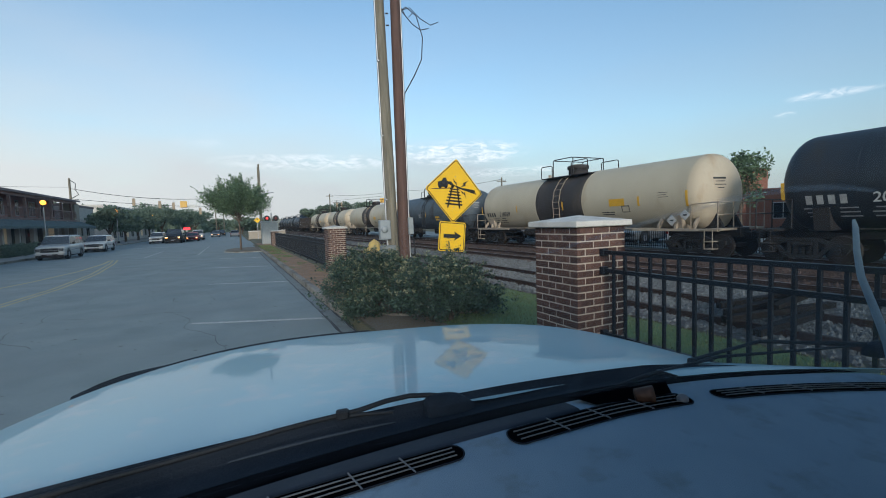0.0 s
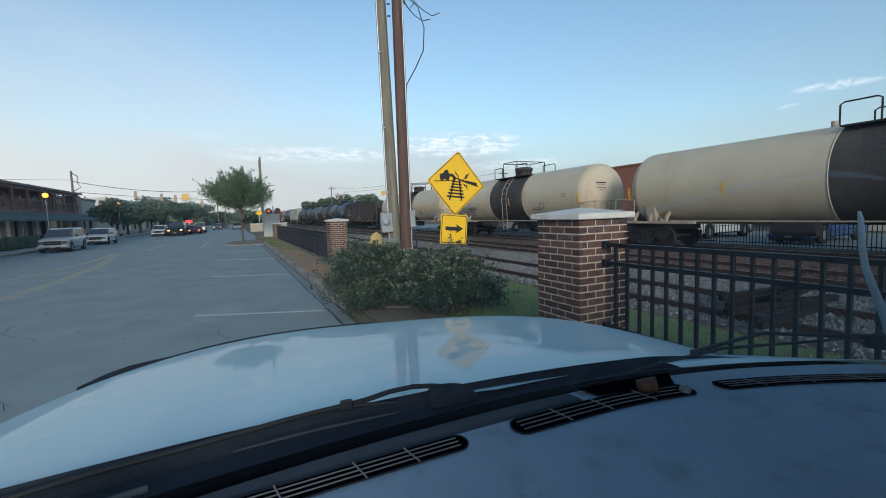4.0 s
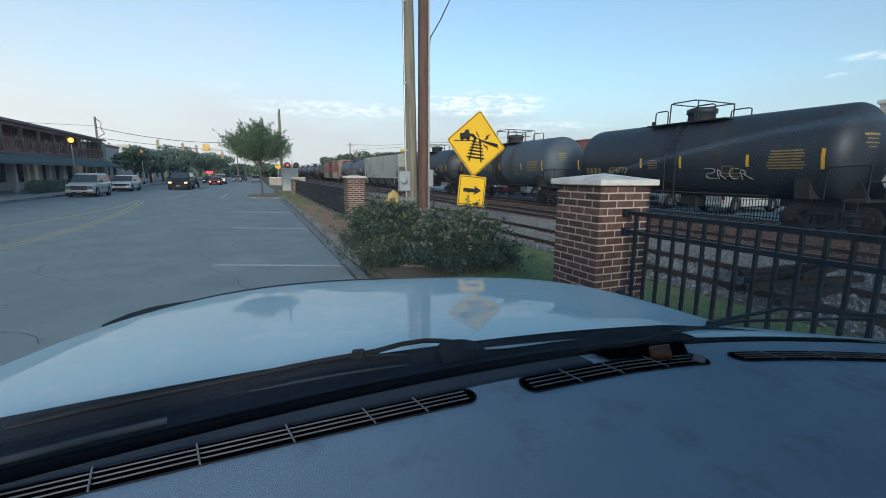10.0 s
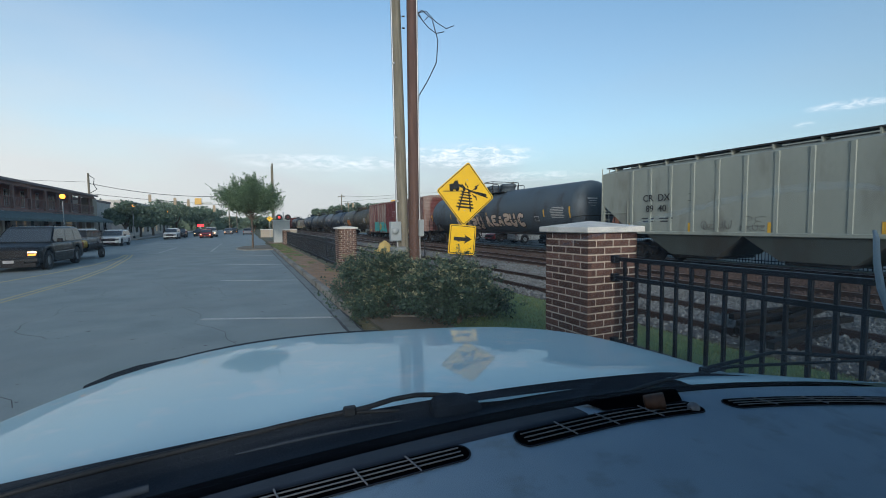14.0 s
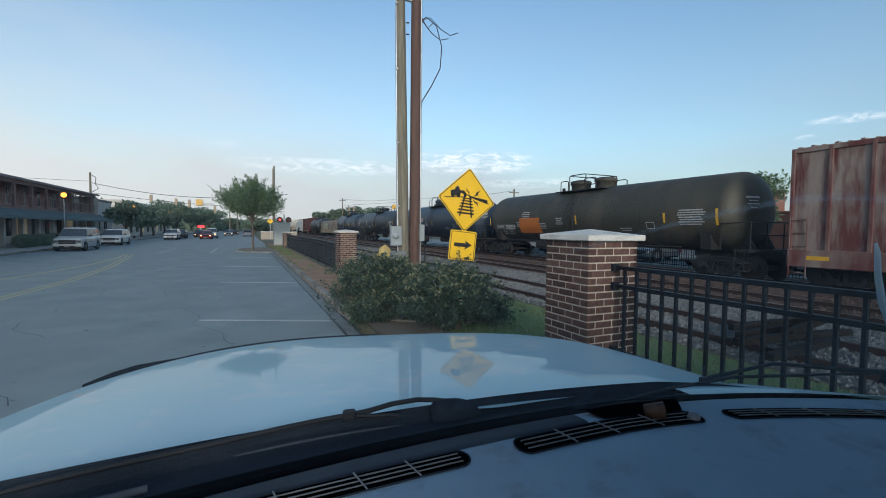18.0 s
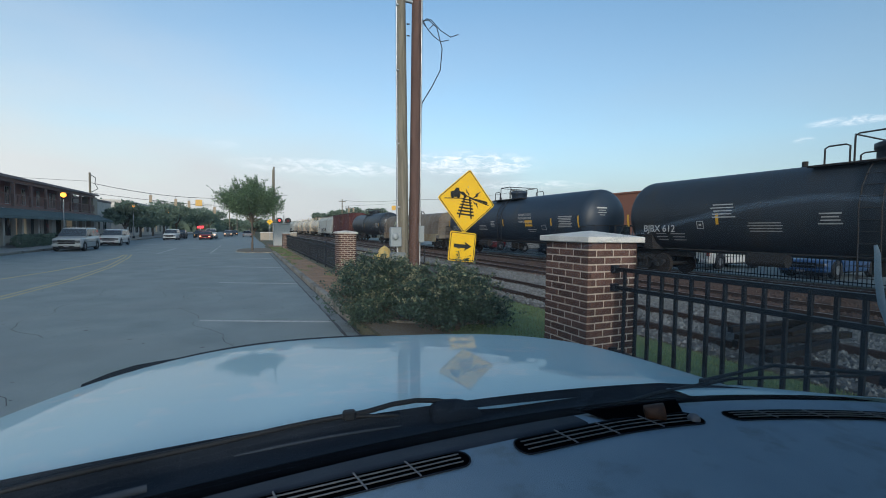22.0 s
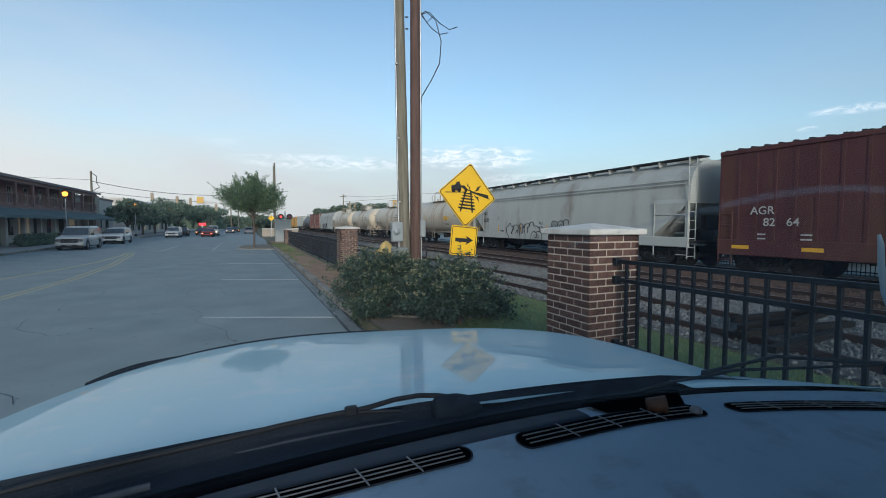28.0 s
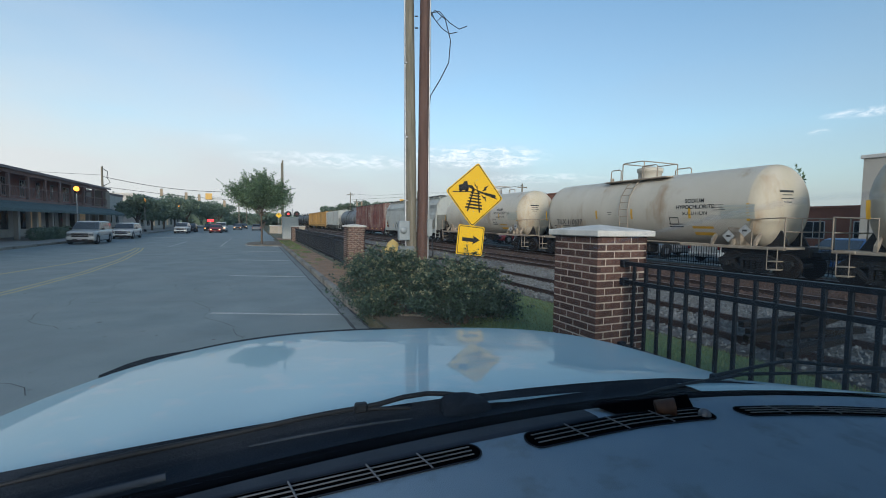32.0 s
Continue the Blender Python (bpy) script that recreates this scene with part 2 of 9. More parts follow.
# ---- materials ----
def surf(name, c, c2=None, rough=0.7, metal=0.0, scale=6.0, fine=60.0, bump=0.15, coat=0.0, amount=0.5, island=0.0, stretch=(1, 1, 1), rand=0.0, spec=0.5, dirt=None, dirt_amount=0.4, dirt_scale=1.5):
    m = bpy.data.materials.new(name)
    m.use_nodes = True
    nt = m.node_tree
    n, l = nt.nodes, nt.links
    b = n["Principled BSDF"]
    c2 = c2 or tuple(x * 0.7 for x in c)
    co = n.new("ShaderNodeTexCoord")
    mp = n.new("ShaderNodeMapping")
    mp.inputs["Scale"].default_value = stretch
    l.new(co.outputs["Object"], mp.inputs[0])
    n1, n2 = n.new("ShaderNodeTexNoise"), n.new("ShaderNodeTexNoise")
    n1.inputs["Scale"].default_value, n1.inputs["Detail"].default_value = scale, 5
    n2.inputs["Scale"].default_value, n2.inputs["Detail"].default_value = fine, 3
    l.new(mp.outputs[0], n1.inputs["Vector"])
    l.new(mp.outputs[0], n2.inputs["Vector"])
    add = n.new("ShaderNodeMath")
    add.operation = "MULTIPLY_ADD"
    add.inputs[1].default_value = 0.4
    l.new(n2.outputs["Fac"], add.inputs[0])
    l.new(n1.outputs["Fac"], add.inputs[2])
    mr = n.new("ShaderNodeMapRange")
    mr.inputs["From Min"].default_value, mr.inputs["From Max"].default_value = 0.7 - amount * 0.5, 0.7 + amount * 0.5
    l.new(add.outputs[0], mr.inputs[0])
    mix = n.new("ShaderNodeMixRGB")
    mix.inputs[1].default_value, mix.inputs[2].default_value = (*c, 1), (*c2, 1)
    l.new(mr.outputs[0], mix.inputs[0])
    col = mix.outputs[0]
    if dirt:
        n3 = n.new("ShaderNodeTexNoise")
        n3.inputs["Scale"].default_value, n3.inputs["Detail"].default_value = dirt_scale, 8
        n3.inputs["Roughness"].default_value = 0.65
        l.new(mp.outputs[0], n3.inputs["Vector"])
        r3 = n.new("ShaderNodeMapRange")
        r3.inputs["From Min"].default_value, r3.inputs["From Max"].default_value = 0.62 - dirt_amount * 0.3, 0.8 - dirt_amount * 0.3
        l.new(n3.outputs["Fac"], r3.inputs[0])
        md = n.new("ShaderNodeMixRGB")
        md.inputs[2].default_value = (*dirt, 1)
        l.new(r3.outputs[0], md.inputs[0])
        l.new(col, md.inputs[1])
        col = md.outputs[0]
    if rand or island:
        if rand:
            src = n.new("ShaderNodeObjectInfo").outputs["Random"]
        else:
            src = n.new("ShaderNodeNewGeometry").outputs["Random Per Island"]
        k = rand or island
        rr = n.new("ShaderNodeMapRange")
        rr.inputs["To Min"].default_value, rr.inputs["To Max"].default_value = 1 - k, 1 + k
        l.new(src, rr.inputs[0])
        hs = n.new("ShaderNodeHueSaturation")
        l.new(rr.outputs[0], hs.inputs["Value"])
        l.new(col, hs.inputs["Color"])
        col = hs.outputs[0]
    l.new(col, b.inputs["Base Color"])
    b.inputs["Metallic"].default_value = metal
    b.inputs["Specular IOR Level"].default_value = spec
    b.inputs["Coat Weight"].default_value = coat
    b.inputs["Coat Roughness"].default_value = 0.022
    ro = n.new("ShaderNodeMapRange")
    ro.inputs["To Min"].default_value, ro.inputs["To Max"].default_value = max(0.02, rough - 0.12), min(1.0, rough + 0.12)
    l.new(n1.outputs["Fac"], ro.inputs[0])
    l.new(ro.outputs[0], b.inputs["Roughness"])
    if bump:
        bp = n.new("ShaderNodeBump")
        bp.inputs["Strength"].default_value, bp.inputs["Distance"].default_value = bump, 0.02
        l.new(add.outputs[0], bp.inputs["Height"])
        l.new(bp.outputs[0], b.inputs["Normal"])
    return m


def glow(name, c, strength):
    m = bpy.data.materials.new(name)
    m.use_nodes = True
    b = m.node_tree.nodes["Principled BSDF"]
    b.inputs["Base Color"].default_value = (*c, 1)
    b.inputs["Emission Color"].default_value = (*c, 1)
    b.inputs["Emission Strength"].default_value = strength
    return m


def glass(name, tint=(0.03, 0.035, 0.04), rough=0.05):
    m = bpy.data.materials.new(name)
    m.use_nodes = True
    b = m.node_tree.nodes["Principled BSDF"]
    b.inputs["Base Color"].default_value = (*tint, 1)
    b.inputs["Roughness"].default_value = rough
    b.inputs["Specular IOR Level"].default_value = 0.22
    return m


ASPHALT = surf("asphalt", (0.245, 0.286, 0.286), (0.15, 0.18, 0.184), 0.82, scale=0.9, fine=38, bump=0.6, amount=0.7, dirt=(0.2, 0.225, 0.225), dirt_scale=0.35, dirt_amount=0.5)
CONCRETE = surf("concrete", (0.36, 0.34, 0.3), (0.24, 0.22, 0.19), 0.85, scale=2, fine=80, bump=0.25, dirt=(0.12, 0.1, 0.08), dirt_scale=2.0)
GUTTER = surf("worn_gutter", (0.2, 0.22, 0.22), (0.15, 0.165, 0.165), 0.8, scale=3, fine=70, bump=0.4, dirt=(0.08, 0.08, 0.075), dirt_scale=1.6, dirt_amount=0.25)
KERBSTONE = surf("weathered_kerb_concrete", (0.27, 0.25, 0.215), (0.17, 0.155, 0.13), 0.9, scale=3, fine=80, bump=0.35, dirt=(0.1, 0.085, 0.065), dirt_scale=2.5, dirt_amount=0.5)
SIDEWALK = surf("sidewalk_concrete", (0.34, 0.32, 0.29), (0.25, 0.24, 0.22), 0.85, scale=1, fine=60, bump=0.2)
GROUND = surf("bare_ground", (0.13, 0.1, 0.065), (0.07, 0.085, 0.035), 0.95, scale=0.7, fine=25, bump=0.4)
PAINT_W = surf("worn_white_paint", (0.5, 0.52, 0.52), (0.18, 0.19, 0.195), 0.8, scale=14, fine=120, bump=0.2, amount=0.7)
PAINT_Y = surf("worn_yellow_paint", (0.5, 0.42, 0.2), (0.25, 0.245, 0.19), 0.8, amount=0.8, scale=9, fine=120, bump=0.2)
SEAL = surf("crack_sealant", (0.022, 0.022, 0.024), None, 0.6, scale=5, fine=50)
BRICK = surf("red_brown_brick", (0.118, 0.064, 0.048), (0.066, 0.037, 0.031), 0.9, scale=14, fine=90, bump=0.5, rand=0.35, spec=0.3)
MORTAR = surf("pale_mortar", (0.5, 0.42, 0.345), (0.36, 0.305, 0.25), 0.9, scale=20, fine=150, bump=0.3)
CAPSTONE = surf("cast_stone", (0.66, 0.63, 0.58), (0.52, 0.5, 0.46), 0.75, scale=3, fine=90, bump=0.15, dirt=(0.4, 0.38, 0.34), dirt_scale=2.5)
BLACK_METAL = surf("black_powder_coat", (0.005, 0.0075, 0.0115), (0.009, 0.012, 0.017), 0.45, spec=0.28, scale=8, fine=120, bump=0.05)
SIGN_Y = surf("yellow_sheeting", (0.82, 0.5, 0.008), (0.74, 0.44, 0.008), 0.4, scale=3, fine=40, bump=0.02)
SIGN_K = surf("black_sign_ink", (0.012, 0.012, 0.013), None, 0.5, bump=0.0)
GALV = surf("galvanised_steel", (0.42, 0.43, 0.44), (0.32, 0.33, 0.34), 0.45, 0.7, scale=12, fine=60, bump=0.05)
POLE_GREY = surf("weathered_grey_wood", (0.25, 0.225, 0.17), (0.085, 0.075, 0.055), 0.9, scale=7, fine=22, bump=1.0, amount=0.7, stretch=(2.6, 2.6, 0.16))
POLE_BROWN = surf("creosoted_brown_wood", (0.15, 0.085, 0.065), (0.05, 0.03, 0.025), 0.85, scale=7, fine=22, bump=0.9, amount=0.7, stretch=(2.6, 2.6, 0.16))
BOX_GREY = surf("grey_enclosure_paint", (0.3, 0.33, 0.34), (0.24, 0.265, 0.275), 0.5, scale=3, fine=40, bump=0.03)
BOX_DARK = surf("dull_grey_steel", (0.2, 0.22, 0.22), (0.15, 0.165, 0.165), 0.6, scale=3, fine=40, bump=0.05)
HYDRANT = surf("faded_yellow_paint", (0.5, 0.37, 0.12), (0.38, 0.28, 0.1), 0.7, scale=9, fine=60, bump=0.1)
CABLE = surf("black_cable", (0.015, 0.015, 0.016), None, 0.6, bump=0.0)
GRASS = surf("grass_blades", (0.14, 0.225, 0.08), (0.19, 0.185, 0.1), 0.8, amount=0.8, scale=1.6, fine=20, bump=0.0, island=0.4)
TURF = surf("turf_soil", (0.1, 0.18, 0.06), (0.085, 0.125, 0.05), 0.95, scale=2, fine=30, bump=0.4)
MULCH = surf("pine_straw_mulch", (0.38, 0.215, 0.12), (0.15, 0.1, 0.06), 0.95, amount=0.8, scale=2.2, fine=45, bump=0.6)
LITTER = surf("leaf_littered_earth", (0.2, 0.165, 0.12), (0.12, 0.1, 0.075), 0.95, amount=0.8, scale=2.0, fine=30, bump=0.5)
BALLAST = surf("ballast_bed", (0.13, 0.122, 0.115), (0.06, 0.052, 0.046), 0.95, scale=3, fine=28, bump=0.9)
BROWNBED = surf("rust_stained_bed", (0.075, 0.043, 0.03), (0.045, 0.03, 0.023), 0.95, scale=2, fine=28, bump=0.8)
BROWNSTONE = surf("rust_stained_stone", (0.11, 0.067, 0.05), (0.072, 0.048, 0.038), 0.9, scale=5, fine=40, bump=0.3, island=0.4)
STONE = surf("ballast_stone", (0.175, 0.178, 0.174), (0.088, 0.087, 0.084), 0.9, scale=5, fine=40, bump=0.3, island=0.45)
TIE = surf("creosoted_tie", (0.06, 0.045, 0.035), (0.11, 0.09, 0.075), 0.9, scale=4, fine=30, bump=0.5, stretch=(0.6, 5, 5))
RAIL = surf("rusty_rail", (0.04, 0.027, 0.022), (0.065, 0.04, 0.03), 0.7, 0.4, scale=8, fine=80, bump=0.2)
RAILHEAD = surf("polished_rail_head", (0.4, 0.37, 0.35), (0.3, 0.26, 0.24), 0.35, 0.9, scale=8, fine=60, bump=0.05)
LEAF = surf("shrub_leaves", (0.078, 0.122, 0.08), (0.038, 0.064, 0.044), 0.42, scale=4, fine=30, bump=0.0, island=0.5)
# olive tips, their colour lightened to paint highlights on the upper leaves
LEAF_TIP = surf("highlit_olive_leaves", (0.27, 0.265, 0.16), (0.16, 0.17, 0.1), 0.6, scale=4, fine=30, bump=0.0, island=0.5)
LEAF_TREE = surf("tree_leaves", (0.17, 0.24, 0.13), (0.11, 0.17, 0.09), 0.6, scale=2, fine=20, bump=0.0, island=0.5)
# leaf colour lightened to include the haze of distance
LEAF_FAR = surf("hazed_far_foliage", (0.18, 0.24, 0.17), (0.13, 0.175, 0.13), 0.8, scale=1, fine=6, bump=0.0, island=0.3)


def leafy(m, amount=0.4):
    """Let some light through the leaves."""
    n, l = m.node_tree.nodes, m.node_tree.links
    b, out = n["Principled BSDF"], n["Material Output"]
    src = b.inputs["Base Color"].links[0].from_socket
    tr, mx = n.new("ShaderNodeBsdfTranslucent"), n.new("ShaderNodeMixShader")
    l.new(src, tr.inputs["Color"])
    mx.inputs[0].default_value = amount
    l.new(b.outputs[0], mx.inputs[1])
    l.new(tr.outputs[0], mx.inputs[2])
    l.new(mx.outputs[0], out.inputs[0])


for leaf_paint in (LEAF, LEAF_TIP, LEAF_TREE, LEAF_FAR, GRASS):
    leafy(leaf_paint)
BARK = surf("grey_bark", (0.13, 0.1, 0.075), (0.07, 0.055, 0.04), 0.95, scale=6, fine=40, bump=0.5, stretch=(2, 2, 0.5))


# ---- ground, road, kerbs ----
KERB_X, ROAD_L = 1.72, -12.4


def build_ground():
    def gz(x):
        if x < KERB_X + 0.1:
            return -0.06
        return 0.1 - 0.24 * min(1.0, max(0.0, (x - 5.0) / 1.6))
    xs = [-3000, -400, -60, -12.6, KERB_X + 0.05, KERB_X + 0.12, 3.0, 4.4, 5.0, 5.6, 6.2, 6.6, 20, 24, 60, 400, 3000]
    ys = [-3000, -200, -60, -30, 0, 30, 60, 120, 240, 600, 1500, 3000]
    g = Geo().grid([[(x, y, gz(x)) for x in xs] for y in ys], False)
    tagged(part("ground", g, GROUND), "bare earth ground with thin grass along the railway", "ground", kind="structure")
    g = Geo().grid([[(x, y, 0.0) for x in (ROAD_L, -6, 0, 1.6)] for y in (-60, 0, 30, 60, 120, 300, 900)], False)
    g.grid([[(x, y, -0.004) for x in (-120, ROAD_L)] for y in (53, 66)], False)
    g.grid([[(x, y, -0.004) for x in (1.5, 5.4)] for y in (46, 60)], False)
    tagged(part("road", g, ASPHALT), "worn grey asphalt road with hairline cracks", "road", kind="structure")


def kerb_run(name, pts, w, h, lab):
    """A kerb of cast lengths along a line of points, its face to the left of the way."""
    root = thing(name, lab, "kerb", kind="structure")
    for a, b in zip(pts[:-1], pts[1:]):
        a, b = Vector((*a, 0)), Vector((*b, 0))
        L = (b - a).length
        n = max(1, round(L / 3.0))
        d = (b - a) / n
        ang = math.atan2(d.y, d.x)
        g = Geo().box(0.006, L / n - 0.006, -w, 0, -0.2, h, 0.02)
        me = g.mesh("kerb_length", KERBSTONE)
        for i in range(n):
            part("kerb_length", me, None, root, m=Matrix.Translation(a + d * i) @ Matrix.Rotation(ang, 4, "Z"))
    return root


def build_kerbs():
    kerb_run("kerb", [(KERB_X, 8.8), (KERB_X, 33.0)], 0.16, 0.15, "weathered concrete kerb beside the parking lane")
    arc = [(KERB_X + 2.2 - 2.2 * math.cos(a), 8.8 - 2.2 * math.sin(a)) for a in [radians(15 * i) for i in range(7)]]
    kerb_run("kerb_return", list(reversed(arc)), 0.16, 0.15, "curved concrete kerb round the planting bed")
    g = Geo().box(1.48, KERB_X, 6.2, 33, -0.1, 0.006)
    tagged(part("gutter", g, GUTTER), "stained grey gutter strip along the kerb", "gutter", kind="structure")
    kerb_run("kerb_far_side", [(ROAD_L, 53.0), (ROAD_L, -30.0)], 0.16, 0.14, "concrete kerb along the far pavement")
    kerb_run("kerb_far_side", [(ROAD_L, 160.0), (ROAD_L, 66.0)], 0.16, 0.14, "concrete kerb along the far pavement")
    # planted bump-out with the street tree
    pts = [(KERB_X + 0.02, 32.5), (0.9, 32.7), (-0.2, 33.2), (-0.7, 34.4), (-0.7, 37.5), (-0.2, 39.2), (0.9, 40.0), (KERB_X + 0.1, 40.2)]
    g = Geo().prism([p for p in pts], "z", -0.1, 0.035)
    tagged(part("tree_island", g, CONCRETE), "concrete-edged island round the street tree", "traffic island", kind="structure")
    g = Geo().prism([(x * 0.94 + 0.06, (y - 36.3) * 0.95 + 36.3) for x, y in pts], "z", 0.02, 0.055)
    tagged(part("island_mulch", g, LITTER), "brown mulch bed round the tree", "mulch", kind="structure")
    g = Geo().box(-19.5, ROAD_L - 0.16, -30, 53, -0.05, 0.13)
    tagged(part("pavement", g, SIDEWALK), "pale concrete pavement before the shops", "pavement", kind="structure")
    g = Geo().box(-19.5, ROAD_L - 0.16, 66, 160, -0.05, 0.13)
    tagged(part("pavement", g, SIDEWALK), "pale concrete pavement beyond the side street", "pavement", kind="structure")


def build_markings():
    g = Geo()
    for y in (9.19, 15.35, 21.45, 27.6):
        m = pose(-0.8, y, 0.004, 0, 0, -23)
        g.box(0, 2.45, -0.05, 0.05, -0.003, 0.001, m=m)
    tagged(part("parking_lines", g, PAINT_W), "faded white parking stall lines", "road marking", kind="structure")
    g = Geo()
    for line in (((-10.2, -2), (-8.7, 9), (-7.16, 18.25), (-6.71, 20.8), (-6.36, 24.6), (-6.46, 29.2), (-6.84, 32.7)), ((-7.2, -2), (-5.95, 8), (-5.33, 13.5), (-5.12, 17.5), (-5.32, 22.5), (-6.03, 29.0), (-6.62, 32.7))):
        rows = []
        for (xa, ya), (xb, yb) in zip(line[:-1], line[1:]):
            for i in range(6):
                f = i / 6
                rows.append([(xa + (xb - xa) * f + o, ya + (yb - ya) * f, 0.004) for o in (-0.075, 0.075)])
        if line[0][0] > -8:
            for o in (-0.11, 0.11):
                g.grid([[(p[0] + o + d, p[1], 0.004) for d in (-0.05, 0.05)] for p in (((q[0][0] + q[1][0]) / 2, q[0][1]) for q in rows)], False)
        else:
            g.grid(rows, False)
    tagged(part("centre_line", g, PAINT_Y), "worn double yellow centre line that bends", "road marking", kind="structure")
    g = Geo()
    for y0, y1, x in ((33, 41, -5.2), (33.0, 41.0, -2.2), (44, 47, -2.2)):
        g.box(x - 0.06, x + 0.06, y0, y1, 0.001, 0.005)
    for y in (50.5, 67):
        g.box(-11.8, -6.0, y, y + 0.4, 0.001, 0.005)
    for k in range(8):
        y = 75 + 12 * k
        g.box(-2.3, -2.18, y, y + 3, 0.001, 0.005)
    tagged(part("lane_lines", g, PAINT_W), "white lane and stop lines", "road marking", kind="structure")
    rnd = random.Random(3)
    g = Geo()
    for k in range(70):
        x, y = rnd.uniform(-9, 0.6), rnd.uniform(4.5, 34)
        a = rnd.choice((0.2, 1.3, 1.55, 1.7, 2.6)) + rnd.uniform(-0.3, 0.3)
        pl = []
        for i in range(rnd.randint(5, 20)):
            pl.append((x, y))
            a += rnd.uniform(-0.5, 0.5)
            x += 0.28 * math.cos(a)
            y += 0.28 * math.sin(a)
        w = rnd.uniform(0.002, 0.005)
        g.grid([[(p[0] - w, p[1] - w, 0.003), (p[0] + w, p[1] + w, 0.003)] for p in pl], False)
    for x0, w in ((1.48, 0.024), (KERB_X - 0.015, 0.02)):
        rows = []
        for k in range(90):
            y = 6.4 + 0.3 * k
            x = x0 + 0.008 * math.sin(k * 1.7) + rnd.uniform(-0.01, 0.01)
            q = w * rnd.uniform(0.3, 1.3)
            rows.append([(x - q, y, 0.0075), (x + q, y, 0.0075)])
        g.grid(rows, False)
    for k in range(260):
        x, y, r = rnd.uniform(-5, 1.4), rnd.uniform(3, 34), rnd.uniform(0.008, 0.026)
        g.add([(x + r * math.cos(q) * rnd.uniform(.5, 2.4), y + r * math.sin(q), 0.0035) for q in (0, 1.2, 2.4, 3.6, 4.9)], [(0, 1, 2, 3, 4)])
    tagged(part("asphalt_cracks", g, SEAL), "dark cracks and spots in the asphalt", "crack", kind="stuff")


# ---- brick pillars and fence ----
FX, PW = 2.81, 0.608


def brick_pillar(y0, base, top, detailed):
    x0, x1, y1 = FX, FX + PW, y0 + PW
    root = thing("brick_pillar", "red-brown brick fence pillar with a pale cast-stone cap", "pillar", "fence pillars", m=pose(0, 0, 0))
    g = Geo().box(x0 + 0.005, x1 - 0.005, y0 + 0.005, y1 - 0.005, base, top)
    part("core", g, MORTAR, root, "pale mortar joints")
    g = Geo()
    o, e = 0.05, 0.055
    g.box(x0 - o, x1 + o, y0 - o, y1 + o, top, top + e, 0.006)
    cx, cy = (x0 + x1) / 2, (y0 + y1) / 2
    q = [(x0 - o + 0.006, y0 - o + 0.006), (x1 + o - 0.006, y0 - o + 0.006), (x1 + o - 0.006, y1 + o - 0.006), (x0 - o + 0.006, y1 + o - 0.006)]
    g.add([(*p, top + e - 0.001) for p in q] + [(cx, cy, top + e + 0.055)], [(0, 1, 4), (1, 2, 4), (2, 3, 4), (3, 0, 4)])
    part("cap", g, CAPSTONE, root, "pale cast-stone pyramid cap")
    # running bond, laid round the four faces
    P, L, J = 0.0677, 0.203, 0.0125
    n = int((top - base) / P)
    depth = 0.045
    rest = Geo()
    meshes = {}
    count = 0
    for k in range(n):
        z0, z1 = top - (k + 1) * P + J * 0.5, top - k * P - J * 0.5
        for face in range(4):
            start = 0.0 if (k + face) % 2 == 0 else -L * 0.5
            a = start
            while a < PW - 0.001:
                b0, b1 = max(a, 0.0) + (J / 2 if a > 0 else 0.0), min(a + L, PW) - (J / 2 if a + L < PW else 0.0)
                a += L
                if b1 - b0 < 0.02:
                    continue
                if face in (0, 2):
                    yy = y0 if face == 0 else y1 - depth
                    bx = (x0 + b0, x0 + b1, yy, yy + depth)
                else:
                    xx = x0 if face == 3 else x1 - depth
                    bx = (xx, xx + depth, y0 + b0, y0 + b1)
                if face in (0, 2):
                    bx = (bx[0] + (0.003 if b0 < 0.001 else 0), bx[1] - (0.003 if b1 > PW - 0.001 else 0), bx[2], bx[3])
                if detailed and face in (0, 3) and count < 290:
                    w, d = round(bx[1] - bx[0], 4), round(bx[3] - bx[2], 4)
                    if (w, d) not in meshes:
                        meshes[w, d] = Geo().box(-w / 2, w / 2, -d / 2, d / 2, -(z1 - z0) / 2, (z1 - z0) / 2, 0.004).mesh("brick", BRICK)
                    part("brick", meshes[w, d], None, root, m=pose((bx[0] + bx[1]) / 2, (bx[2] + bx[3]) / 2, (z0 + z1) / 2))
                    count += 1
                else:
                    rest.box(*bx, z0, z1, 0.004)
    if rest.v:
        tagged(part("brickwork", rest, BRICK_REST, root), kind="stuff")
    return root


BRICK_REST = surf("red_brown_brick_laid", (0.118, 0.064, 0.048), (0.066, 0.037, 0.031), 0.9, scale=14, fine=90, bump=0.5, island=0.35, spec=0.3)


